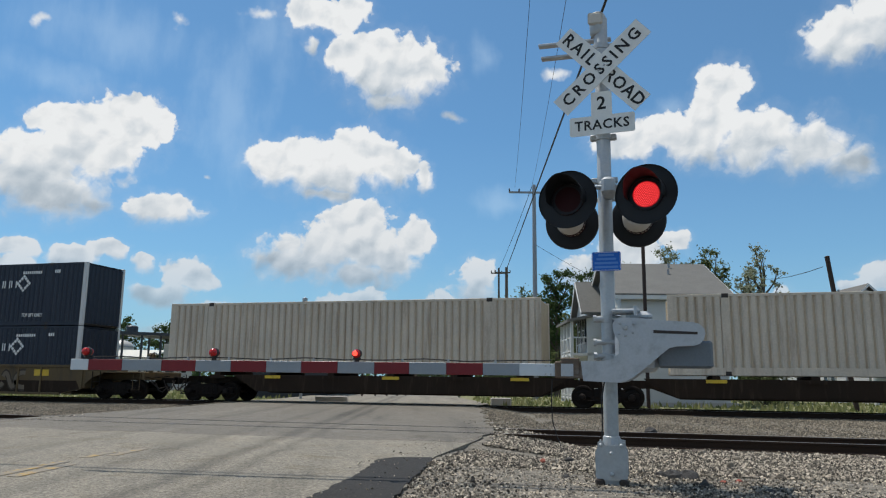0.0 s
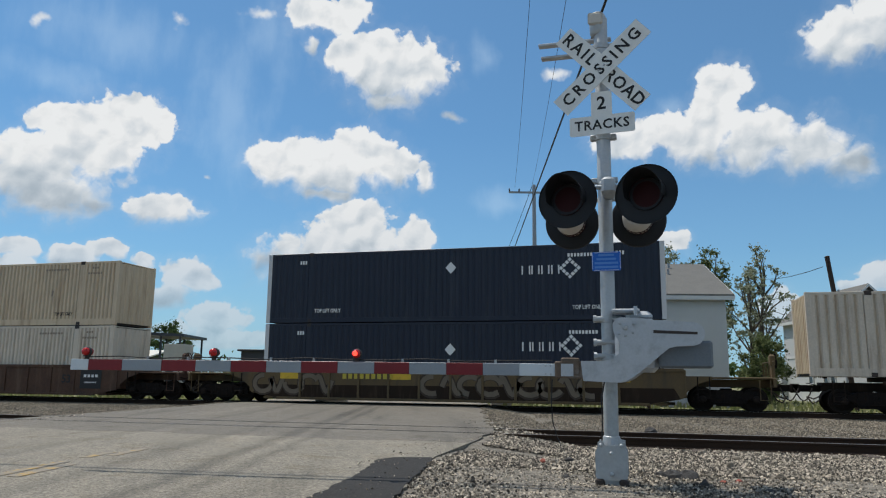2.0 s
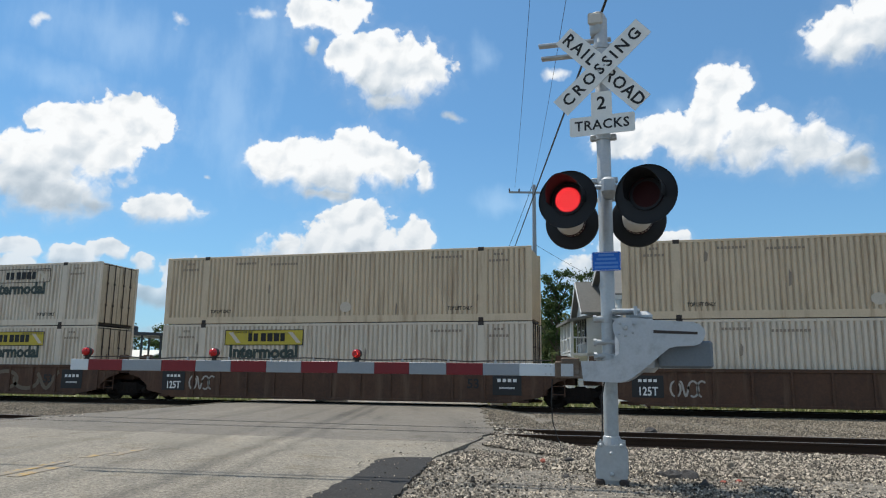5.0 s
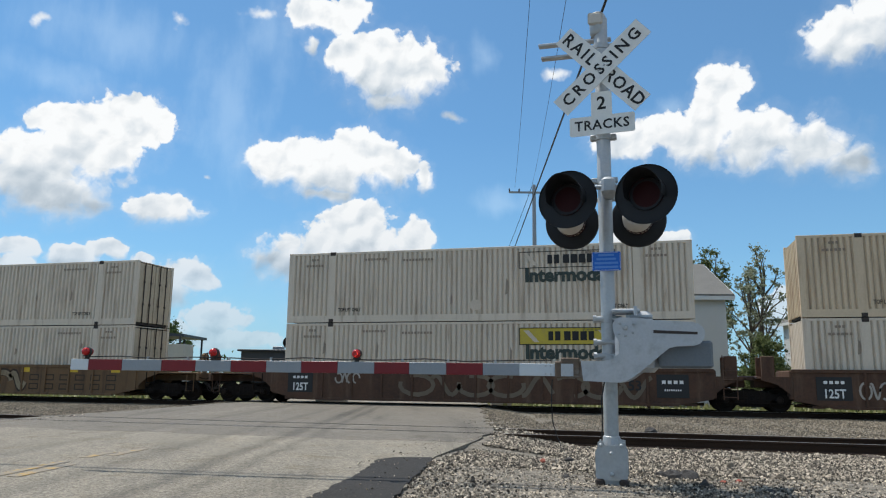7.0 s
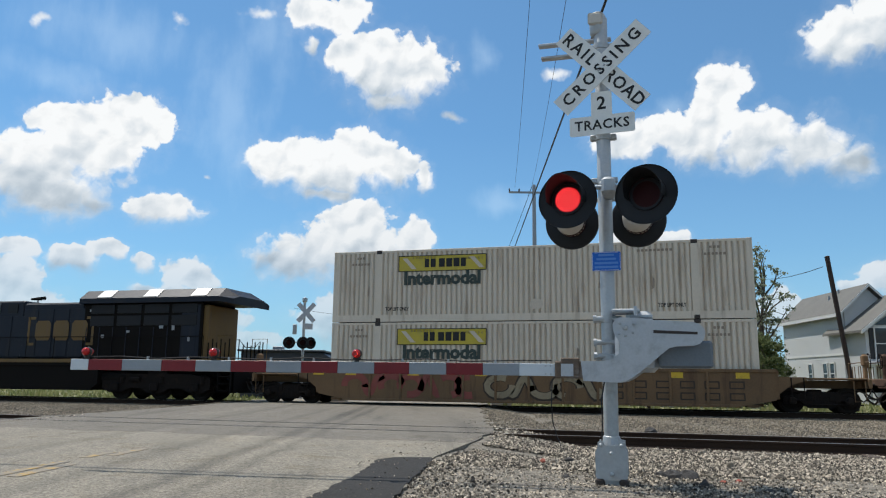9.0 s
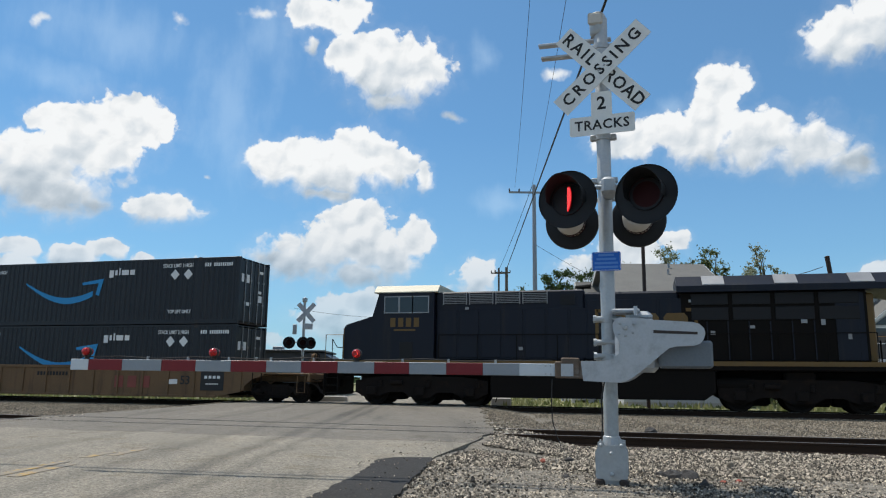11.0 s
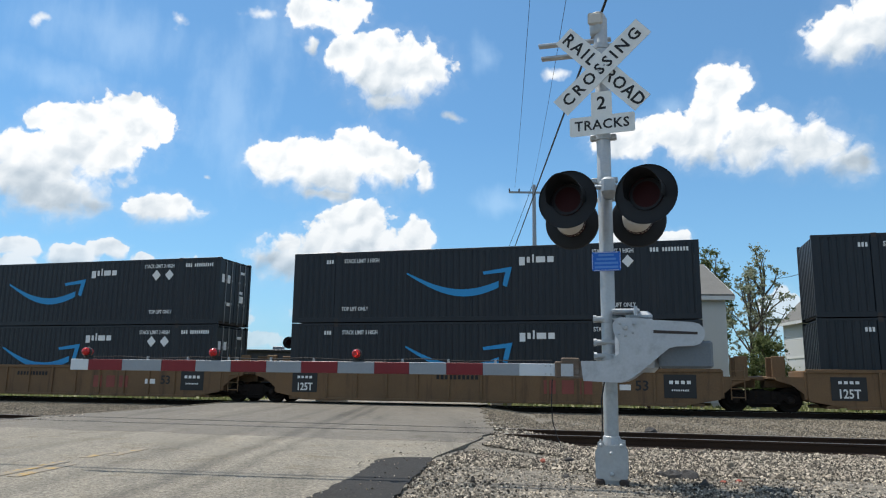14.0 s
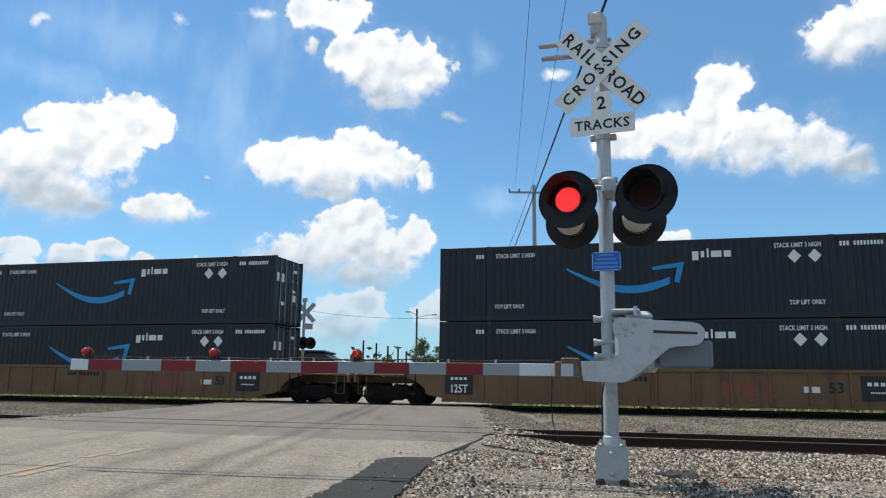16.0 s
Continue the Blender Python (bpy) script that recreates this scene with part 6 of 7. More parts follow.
    part("cable", Shape().path([(XX(-0.92), Y(-22.0), 1.0), (XX(-0.93), Y(-22.0), 0.75), (XX(-0.92), Y(-22.0), 0.6), (XX(-0.88), Y(-22.0), 0.45), (XX(-0.84), Y(-22.0), 0.36)], 0.006), M_CABLE, sig)
    return sig


def make_gate():
    """The lowered arm, with its stripes, lamps and cable."""
    gate = thing("gate_arm", "lowered crossing gate arm with red and grey stripes", "crossing gate", at=pose(-0.63, -21.99, 1.092, 0, 0.2, 4.6))
    edges = [-5.62, -5.40, -4.985, -4.51, -4.105, -3.695, -3.29, -2.90, -2.50, -2.105, -1.735, -1.35, -0.975, -0.61, -0.235]
    paints = [M_WHITESHEET] + [M_REDSHEET, M_GREYSHEET] * 6 + [M_WHITESHEET]
    part("arm_core", Shape().box(-5.62, -0.10, -0.02, 0.02, -0.055, 0.055, 0.006), M_GREYSHEET, gate)
    for k in range(14):
        m = paints[k]
        part("stripe", Shape().box(edges[k] + 0.001, edges[k + 1] - 0.001, -0.026, 0.026, -0.060, 0.060, 0.003), m, gate, "red stripe" if m is M_REDSHEET else ("white stripe" if m is M_WHITESHEET else "grey stripe"))
    part("arm_socket", Shape().box(-0.26, 0.06, -0.05, 0.05, -0.08, 0.085, 0.012).box(-0.2, -0.02, -0.06, 0.06, -0.05, 0.12, 0.01), M_SOCKET, gate, "rusty arm socket")
    part("adapter_plate", Shape().box(-0.20, -0.08, -0.066, -0.058, -0.06, 0.06), M_ALU, gate)
    for x in (-0.35, -0.30):
        for z in (-0.04, 0.04):
            part("bolt", Shape().lathe([(0.009, 0), (0.006, 0.008)], 6, pose(x, -0.026, z, 90, 0, 0)), M_GALV, gate)
    part("cable", Shape().path([(-5.45 + 0.43 * k, 0.0, 0.085 + 0.012 * math.sin(k * 2.3)) for k in range(13)], 0.007), M_CABLE, gate)
    for k in range(9):
        part("cable_clip", Shape().box(-4.7 + 0.48 * k, -4.68 + 0.48 * k, -0.012, 0.012, 0.058, 0.095), M_GALV, gate)
    for k, x in enumerate((-5.44, -3.905, -2.30)):
        lamp = part("gate_lamp", Shape().lathe([(0.026, 0.058), (0.026, 0.085), (0.042, 0.09), (0.042, 0.10)], 12, pose(x, 0, 0)), M_DARKFIT, gate, "small dark gate lamp base")
        lens = Shape().lathe([(0.043, 0.0), (0.045, 0.015), (0.038, 0.035), (0.02, 0.046), (0.0, 0.048)], 16, pose(x, -0.02, 0.142, 90, 0, 0), False)
        lens.lathe([(0.043, 0.0), (0.045, 0.015), (0.038, 0.035), (0.02, 0.046), (0.0, 0.048)], 16, pose(x, 0.02, 0.142, -90, 0, 0), False)
        part("lens", lens, M_REDLENS, lamp, "red lens", True)
        part("lamp_ring", Shape().lathe([(0.048, -0.022), (0.052, -0.01), (0.052, 0.01), (0.048, 0.022)], 16, pose(x, 0, 0.142, 90, 0, 0)), M_DARKFIT, lamp, "", True)
        if k == 2:
            bulb = new("lamp_element")
            bulb.parent = gate
            part("lit_face", Shape().lathe([(0.026, 0.004), (0.026, 0.010), (0.015, 0.016)], 12, Matrix.Rotation(radians(90), 4, "X")), M_GATEGLOW, bulb, "lit red lamp face")
            part("dark_face", Shape().lathe([(0.026, -0.010), (0.026, -0.002)], 12, Matrix.Rotation(radians(90), 4, "X")), M_REDLENS, bulb, "unlit red lamp face")
            FLIPS.append((bulb, pose(x, -0.07, 0.142), GATE_ON))
    return gate


make_signal()
make_gate()


def flip_rows(place, spans):
    """The board turns by half a turn where its lamp changes."""
    turns = []
    for a, b in spans:
        turns += [(a, True), (b, False)]
    on = any(a <= 0 < b for a, b in spans)
    angle = 0.0 if on else 180.0
    rows = [(0.0, angle)]
    for t, lit in turns:
        if t <= 0.05 and lit or t >= 15.95:
            continue
        f = round(t * 30)
        for j, share in ((-2, 0.0), (-1, 0.32), (0, 0.68), (1, 1.0)):
            rows.append(((f + j) / 30, angle + 180 * share))
        angle += 180
    rows.append((16.0, angle))
    clean = []
    for t, a in rows:
        if t < 0 or (clean and t <= clean[-1][0]):
            continue
        clean.append((t, a))
    return [(t, place @ pose(0, 0, 0, 0, 0, a)) for t, a in clean]


# ---- beyond the tracks ----
M_SIDING = surface("white_lap_siding", (0.50, 0.51, 0.51), 0.6, vary=0.06, grain=20, blotch=0.6, bump=0.03, grime=(0.45, 0.46, 0.46), grime_amount=0.3, grime_scale=0.8)
M_TRIM = surface("white_house_trim", (0.58, 0.58, 0.57), 0.55, vary=0.05, bump=0)
M_SHINGLE = surface("grey_brown_roof_shingles", (0.135, 0.132, 0.122), 0.9, vary=0.22, grain=9, blotch=1.0, bump=0.4, grime=(0.15, 0.14, 0.12), grime_amount=0.5, streak=(1, 1, 6), grime_scale=3)
M_PANE = bpy.data.materials.new("dark_window_glass")
M_PANE.use_nodes = True
_q = M_PANE.node_tree.nodes["Principled BSDF"]
_q.inputs["Base Color"].default_value, _q.inputs["Roughness"].default_value = (0.035, 0.045, 0.055, 1), 0.05
M_SHUTTER = surface("black_shutter_paint", (0.02, 0.02, 0.022), 0.6, vary=0.2)
M_POLEWOOD = surface("weathered_pole_timber", (0.13, 0.105, 0.08), 0.9, vary=0.3, grain=30, bump=0.3, grime=(0.06, 0.05, 0.04), grime_amount=0.5, streak=(3, 3, 0.2))
M_POLESTEEL = surface("grey_steel_pole", (0.26, 0.28, 0.30), 0.5, 0.4, vary=0.15)
M_RUSTPOLE = surface("dark_rusty_post", (0.035, 0.022, 0.018), 0.75, vary=0.3)
M_BARK = surface("grey_brown_bark", (0.09, 0.075, 0.06), 0.95, vary=0.3, bump=0.4)
M_CREAM = surface("cream_metal_roofing", (0.60, 0.57, 0.48), 0.5, vary=0.08)
M_TANK = surface("pale_tank_metal", (0.50, 0.47, 0.42), 0.45, 0.3, vary=0.12)
M_DARKSHED = surface("dark_metal_shed", (0.045, 0.05, 0.06), 0.5, 0.2, vary=0.25)
M_CONCRETE = surface("pale_concrete", (0.42, 0.40, 0.37), 0.85, vary=0.15)
M_ROCK = surface("dark_broken_asphalt_lump", (0.05, 0.047, 0.045), 0.9, vary=0.35, bump=0.5)


def leaf_material(name, a, b):
    m = bpy.data.materials.new(name)
    m.use_nodes = True
    t = m.node_tree
    p = t.nodes["Principled BSDF"]
    g = t.nodes.new("ShaderNodeNewGeometry")
    mx = node(t, "ShaderNodeMix", [(0, g.outputs["Random Per Island"])], data_type="RGBA")
    mx.inputs[6].default_value, mx.inputs[7].default_value = (*a, 1), (*b, 1)
    t.links.new(mx.outputs[2], p.inputs["Base Color"])
    p.inputs["Roughness"].default_value, p.inputs["Specular IOR Level"].default_value = 0.6, 0.25
    tr = node(t, "ShaderNodeBsdfTranslucent", [(0, mx.outputs[2])])
    s = node(t, "ShaderNodeMixShader", [(1, p.outputs[0]), (2, tr.outputs[0])])
    s.inputs[0].default_value = 0.48
    t.links.new(s.outputs[0], t.nodes["Material Output"].inputs[0])
    return m


M_LEAF = leaf_material("green_leaves", (0.075, 0.100, 0.040), (0.185, 0.215, 0.090))
M_LEAFPALE = leaf_material("pale_sparse_leaves", (0.19, 0.21, 0.135), (0.36, 0.38, 0.26))
M_LEAFDARK = leaf_material("dark_green_leaves", (0.035, 0.065, 0.022), (0.09, 0.13, 0.045))
M_GRASS = leaf_material("dry_green_grass", (0.13, 0.16, 0.05), (0.30, 0.29, 0.14))


def far_at(lat, depth, z=0.0, turn=0.0):
    """A place by its distance ahead of the viewpoint and to its right."""
    return pose(EYE[0], EYE[1], 0, 0, 0, 15.354) @ pose(lat, depth, z, 0, 0, turn)


def leaves(centres, radii, count, size, seed, droop=0.0):
    """Small bent leaf clumps scattered through balls round the limb ends."""
    r = np.random.RandomState(seed)
    k = r.choice(len(centres), count, p=np.array(radii) ** 2 / np.sum(np.array(radii) ** 2))
    d = r.normal(size=(count, 3))
    d /= np.linalg.norm(d, axis=1)[:, None]
    rad = np.array(radii)[k] * np.minimum(1.9, np.abs(r.normal(0, 0.62, count)))
    c = np.array(centres)[k] + d * rad[:, None] * np.array([1, 1, 0.85])
    c[:, 2] -= droop * r.uniform(0, 1, count) ** 2
    u = r.normal(size=(count, 3))
    u /= np.linalg.norm(u, axis=1)[:, None]
    w = np.cross(u, r.normal(size=(count, 3)))
    w /= np.linalg.norm(w, axis=1)[:, None]
    s = (size * r.uniform(0.5, 1.4, count))[:, None]
    bend = np.cross(u, w) * s * 0.25
    v = np.stack([c - u * s, c - w * s * 0.55 + bend, c + u * s, c + w * s * 0.55 + bend], 1).reshape(-1, 3)
    me = bpy.data.meshes.new("crown")
    me.from_pydata(v.tolist(), [], [(4 * i, 4 * i + 1, 4 * i + 2, 4 * i + 3) for i in range(count)])
    return me


def tree(label, at, height, spread, material, seed, count=3000, leaf=0.22, bare=0.3, sparse=False, droop=0.0):
    r = random.Random(seed)
    e = thing("tree", label, "tree", "trees beyond the tracks", at=at)
    trunk = Shape()
    pts = [(0, 0, -0.3)]
    for k in range(1, 6):
        pts.append((r.uniform(-0.12, 0.12) * k * 0.3, r.uniform(-0.12, 0.12) * k * 0.3, height * 0.16 * k))
    for i in range(5):
        trunk.rod(pts[i], pts[i + 1], height * 0.022 * (1 - i * 0.16), 8, height * 0.022 * (1 - (i + 1) * 0.16))
    part("trunk", trunk, M_BARK, e, "", True)
    tips, radii = [], []
    n = 14 if not sparse else 18
    for k in range(n):
        f = bare + (1 - bare) * (k + 0.5) / n
        a = k * 2.4 + r.uniform(-0.4, 0.4)
        reach = spread * math.sin(math.pi * min(1.0, (f - bare) / (1 - bare) * 0.8 + 0.17)) * r.uniform(0.6, 1.1)
        start = pts[min(5, int(f * 5))]
        tip = (reach * math.cos(a), reach * math.sin(a), height * min(0.93, f * 0.9 + 0.06) + r.uniform(-0.3, 0.3))
        mid = tuple((s + t) / 2 + r.uniform(-0.2, 0.2) for s, t in zip(start, tip))
        limb = Shape().rod(start, mid, height * 0.008, 6, height * 0.005).rod(mid, tip, height * 0.005, 5, height * 0.002)
        # twigs fork from the limb and carry the leaf clumps
        for j in range(4):
            q = 0.25 + 0.25 * j
            root = tuple(m + (t - m) * q for m, t in zip(mid, tip))
            size = spread * (0.30 if sparse else 0.36)
            end = tuple(c + r.uniform(-1, 1) * size for c in root[:2]) + (root[2] + r.uniform(-0.15, 0.8) * size,)
            limb.rod(root, end, height * 0.0022, 4, height * 0.001)
            tips.append(end)
            radii.append(spread * (0.13 if sparse else 0.22) * r.uniform(0.6, 1.4))
        part("limb", limb, M_BARK, e)
        tips.append(tip)
        radii.append(spread * (0.16 if sparse else 0.26) * r.uniform(0.75, 1.25))
        tips.append(mid)
        radii.append(spread * (0.12 if sparse else 0.30) * r.uniform(0.7, 1.2))
    tips.append((0, 0, height * 0.95))
    radii.append(spread * 0.2)
    part("crown", leaves(tips, radii, int(count * 3.4), leaf * 0.5, seed, droop), material, e)
    return e


def lapped(s, x0, x1, z0, z1, y, out=-1, pitch=0.115):
    """One face of overlapping boards, facing -y (out -1), as a stepped section drawn along x."""
    prof, z = [(y + 0.15, z0)], z0
    while z < z1 - 0.01:
        t = min(z + pitch, z1)
        prof += [(y + out * 0.014, z), (y + out * 0.004, t)]
        z = t
    prof.append((y + 0.15, z1))
    return s.loft([[(x, a, b) for a, b in prof] for x in (x0, x1)])


def window(parent, w, h, at, shutters=False):
    """A sash window: frame, two panes, sill. Faces -y."""
    fr = Shape()
    for a, b, c, d in ((-w / 2 - 0.08, -w / 2, -h / 2 - 0.08, h / 2 + 0.08), (w / 2, w / 2 + 0.08, -h / 2 - 0.08, h / 2 + 0.08), (-w / 2, w / 2, h / 2, h / 2 + 0.08), (-w / 2, w / 2, -h / 2 - 0.08, -h / 2), (-w / 2, w / 2, -0.03, 0.03)):
        fr.box(a, b, -0.07, 0.02, c, d)
    f = part("window", fr, M_TRIM, parent, "white-framed sash window", at=at)
    for z0, z1 in ((-h / 2, -0.03), (0.03, h / 2)):
        part("pane", Shape().box(-w / 2, w / 2, -0.035, -0.025, z0, z1), M_PANE, f, "dark window pane")
    part("sill", Shape().box(-w / 2 - 0.12, w / 2 + 0.12, -0.12, 0.0, -h / 2 - 0.12, -h / 2 - 0.08), M_TRIM, f)
    if shutters:
        for sx in (-1, 1):
            x = sx * (w / 2 + 0.24)
            part("shutter", Shape().box(x - 0.14, x + 0.14, -0.06, 0.0, -h / 2, h / 2, 0.01), M_SHUTTER, f, "black shutter")
    return f


def gable_house(name, label, at, length, width, eave, ridge, wall=M_SIDING, over=0.35):
    """A house whose ridge runs along x: near wall on y=0, far wall on y=width, gables on x=0 and x=length."""
    e = thing(name, label, "house", "houses beyond the tracks", at=at)
    near = lapped(Shape(), 0.0, length, -0.4, eave, 0.0)
    part("wall", near, wall, e, "white lap-sided long wall")
    part("wall", Shape().box(0, length, width - 0.2, width, -0.4, eave), wall, e)
    for x in (0.0, length - 0.2):
        s = Shape()
        o = [(0.2, -0.4), (width - 0.2, -0.4), (width - 0.2, eave), (width / 2, ridge - 0.12), (0.2, eave)]
        s.add([(x, a, b) for a, b in o] + [(x + 0.2, a, b) for a, b in o], [tuple(range(5)), tuple(reversed(range(5, 10)))] + [(i, i + 5, (i + 1) % 5 + 5, (i + 1) % 5) for i in range(5)])
        part("gable_wall", s, wall, e, "white gable wall")
    for y0, y1 in ((-over, width / 2), (width + over, width / 2)):
        drop = (ridge - eave) / (width / 2) * over
        s = Shape().loft([[(x, y0, eave - drop), (x, y1, ridge), (x, y1, ridge + 0.14), (x, y0, eave - drop + 0.14)] for x in (-over, length + over)])
        part("roof", s, M_SHINGLE, e, "grey-brown shingled roof slope")
        for x in (-over - 0.04, length + over):
            part("rake_board", Shape().loft([[(x, y0, eave - drop - 0.05), (x, y1, ridge - 0.05), (x, y1, ridge + 0.12), (x, y0, eave - drop + 0.12)], [(x + 0.04, y0, eave - drop - 0.05), (x + 0.04, y1, ridge - 0.05), (x + 0.04, y1, ridge + 0.12), (x + 0.04, y0, eave - drop + 0.12)]]), M_TRIM, e, "white rake board")
    part("fascia", Shape().box(-over, length + over, -over - 0.03, -over, eave - 0.33, eave - 0.12), M_TRIM, e)
    for x, y in ((0.6 * length, 0.30 * width), (0.66 * length, 0.42 * width)):
        z = eave + (ridge - eave) * y / (width / 2)
        part("roof_vent", Shape().rod((x, y, z), (x, y, z + 0.4), 0.07, 8), M_POLESTEEL, e)
    return e


def make_houses():
    h = gable_house("house", "white two-storey house with a two-level front porch", far_at(9.2, 38.2, -0.15, -1.5), 5.35, 8.6, 5.65, 7.75)
    west = lambda y, z: pose(-0.01, y, z, 0, 0, -90)
    for y in (1.5, 4.2, 7.0):
        window(h, 0.9, 1.5, west(y, 4.2), False)
    window(h, 1.0, 1.2, west(4.3, 6.3))
    # front wing with its own gable, and the porch
    wing = [(4.6, -0.4), (8.2, -0.4), (8.2, 5.2), (6.4, 6.9), (4.6, 5.2)]
    s = Shape().add([(-1.0, a, b) for a, b in wing] + [(0.0, a, b) for a, b in wing], [tuple(range(5)), tuple(reversed(range(5, 10)))] + [(i, i + 5, (i + 1) % 5 + 5, (i + 1) % 5) for i in range(5)])
    part("front_wing", s, M_SIDING, h, "white gabled front wing")
    for y0, y1 in ((4.3, 6.4), (8.5, 6.4)):
        part("roof", Shape().loft([[(x, y0, 4.95), (x, y1, 6.95), (x, y1, 7.08), (x, y0, 5.08)] for x in (-1.35, 0.3)]), M_SHINGLE, h, "shingled front gable roof")
        part("rake_board", Shape().loft([[(x, y0, 4.85), (x, y1, 6.85), (x, y1, 7.05), (x, y0, 5.05)] for x in (-1.39, -1.35)]), M_TRIM, h)
    for y in (5.6, 7.1):
        window(h, 0.8, 1.4, pose(-1.01, y, 4.1, 0, 0, -90), True)
    for z in (0.25, 2.75):
        part("porch_floor", Shape().box(-1.9, 0.0, 4.6, 9.0, z - 0.15, z, 0.01), M_TRIM, h, "white porch floor")
        part("balustrade", Shape().box(-1.9, -1.82, 4.6, 9.0, z + 0.85, z + 0.93).box(-1.9, -1.82, 4.6, 9.0, z + 0.1, z + 0.16).box(-1.9, 0, 4.6, 4.68, z + 0.85, z + 0.93), M_TRIM, h)
        for k in range(20):
            part("baluster", Shape().box(-1.88, -1.84, 4.65 + 0.215 * k, 4.69 + 0.215 * k, z + 0.16, z + 0.85), M_TRIM, h)
        for k in range(9):
            part("baluster", Shape().box(-1.85 + 0.215 * k, -1.81 + 0.215 * k, 4.62, 4.66, z, z + 0.85), M_TRIM, h)
    for y in (4.7, 6.1, 7.5, 8.9):
        part("porch_column", Shape().box(-1.95, -1.77, y - 0.09, y + 0.09, -0.3, 4.55, 0.02), M_TRIM, h, "white porch column")
    part("porch_roof", Shape().loft([[(-2.15, y, 4.5), (0.0, y, 4.95), (0.0, y, 5.1), (-2.15, y, 4.65)] for y in (4.3, 9.3)]), M_SHINGLE, h)
    part("foundation", Shape().box(-0.02, 5.72, -0.05, 8.65, -0.4, 0.15), M_CONCRETE, h)
    # the second house: long wall seen from its side, gables towards the viewer
    g = gable_house("house", "white house with grey roof and tall gable windows", far_at(26.2, 57.2, -0.2, -92), 9.0, 3.5, 5.85, 7.55)
    for x, z in ((4.2, 1.9), (6.4, 1.9), (7.4, 1.9)):
        window(g, 0.55, 1.3, pose(x, -0.01, z))
    part("belt_board", Shape().box(0, 9.0, -0.05, 0.0, 3.05, 3.2), M_TRIM, g)
    part("lean_to", Shape().box(-0.8, 0.0, -0.4, 1.6, -0.3, 2.5, 0.02).box(-1.0, 0.0, -0.6, 1.7, 2.5, 2.65), M_SIDING, g)
    e = gable_house("house", "white gabled front wing with tall black-framed windows", far_at(26.1, 46.0, -0.2, 0), 0.3, 0.3, 2.0, 2.2)
    for ob in list(e.children_recursive):
        bpy.data.objects.remove(ob)
    o = [(0, -0.4), (5.0, -0.4), (5.0, 4.7), (2.5, 6.7), (0, 4.7)]
    part("wall", Shape().prism(o, 0.0, 4.0), M_SIDING, e, "white gabled wall")
    for x0, x1 in ((-0.5, 2.5), (5.5, 2.5)):
        part("roof", Shape().loft([[(x0, y, 4.35), (x1, y, 6.75), (x1, y, 6.9), (x0, y, 4.5)] for y in (-0.5, 4.2)]), M_SHINGLE, e, "grey shingled roof slope")
        part("rake_board", Shape().loft([[(x0, y, 4.25), (x1, y, 6.65), (x1, y, 6.87), (x0, y, 4.47)] for y in (-0.55, -0.5)]), M_TRIM, e)
    for x in (0.95, 2.0, 3.0, 4.05):
        window(e, 0.75, 1.9, pose(x, -0.01, 3.7), x < 1.5 or x > 3.5)
    mark([(0.6, 4.85), (2.35, 4.85), (2.35, 6.1)], M_PANE, e, pose(0, -0.02, 0), "dark triangular gable pane", "gable_pane", 0.02)
    mark([(2.65, 4.85), (4.4, 4.85), (2.65, 6.1)], M_PANE, e, pose(0, -0.02, 0), "dark triangular gable pane", "gable_pane", 0.02)
    part("porch_roof", Shape().box(-0.8, 5.2, -1.8, 0.0, 2.35, 2.55, 0.02), M_TRIM, e)
    for x in (-0.6, 1.2, 3.0):
        part("porch_column", Shape().box(x - 0.1, x + 0.1, -1.7, -1.5, -0.3, 2.4, 0.02), M_TRIM, e)
    window(e, 1.1, 1.5, pose(2.0, -0.02, 1.4))


def timber_pole(label, at, height, r, arm=2.2, steel=False, arm_shift=0.0, cans=0):
    e = thing("utility_pole", label, "utility pole", "utility poles along the road", at=at)
    m = M_POLESTEEL if steel else M_POLEWOOD
    part("shaft", Shape().rod((0, 0, -0.5), (0, 0, height), r, 12, r * 0.65), m, e, "", True)
    if arm:
        part("cross_arm", Shape().box(-arm / 2 + arm_shift, arm / 2 + arm_shift, -0.06, 0.06, height - 0.6, height - 0.48), m, e)
        for k in (-0.48, -0.2, 0.2, 0.48):
            part("insulator", Shape().lathe([(0.03, 0), (0.06, 0.05), (0.03, 0.1), (0.06, 0.15), (0.02, 0.22)], 8, pose(arm * k + arm_shift, 0, height - 0.48)), M_DARKFIT, e)
    for k in range(cans):
        part("transformer", Shape().lathe([(0.25, 0), (0.28, 0.05), (0.28, 0.8), (0.2, 0.9)], 12, pose(0.4, 0, height - 2.4 - k)), M_POLESTEEL, e)
    return e


def wire(label, pts, r, sag=0.0):
    a, b = Vector(pts[0]), Vector(pts[1])
    line = [tuple(a.lerp(b, k / 14) - Vector((0, 0, sag * 4 * (k / 14) * (1 - k / 14)))) for k in range(15)]
    part("overhead_wire", Shape().path(line, r, 5), M_CABLE, None, label)["category"] = "wire"


def spot_far(lat, depth, z):
    return tuple(far_at(lat, depth, z).translation)


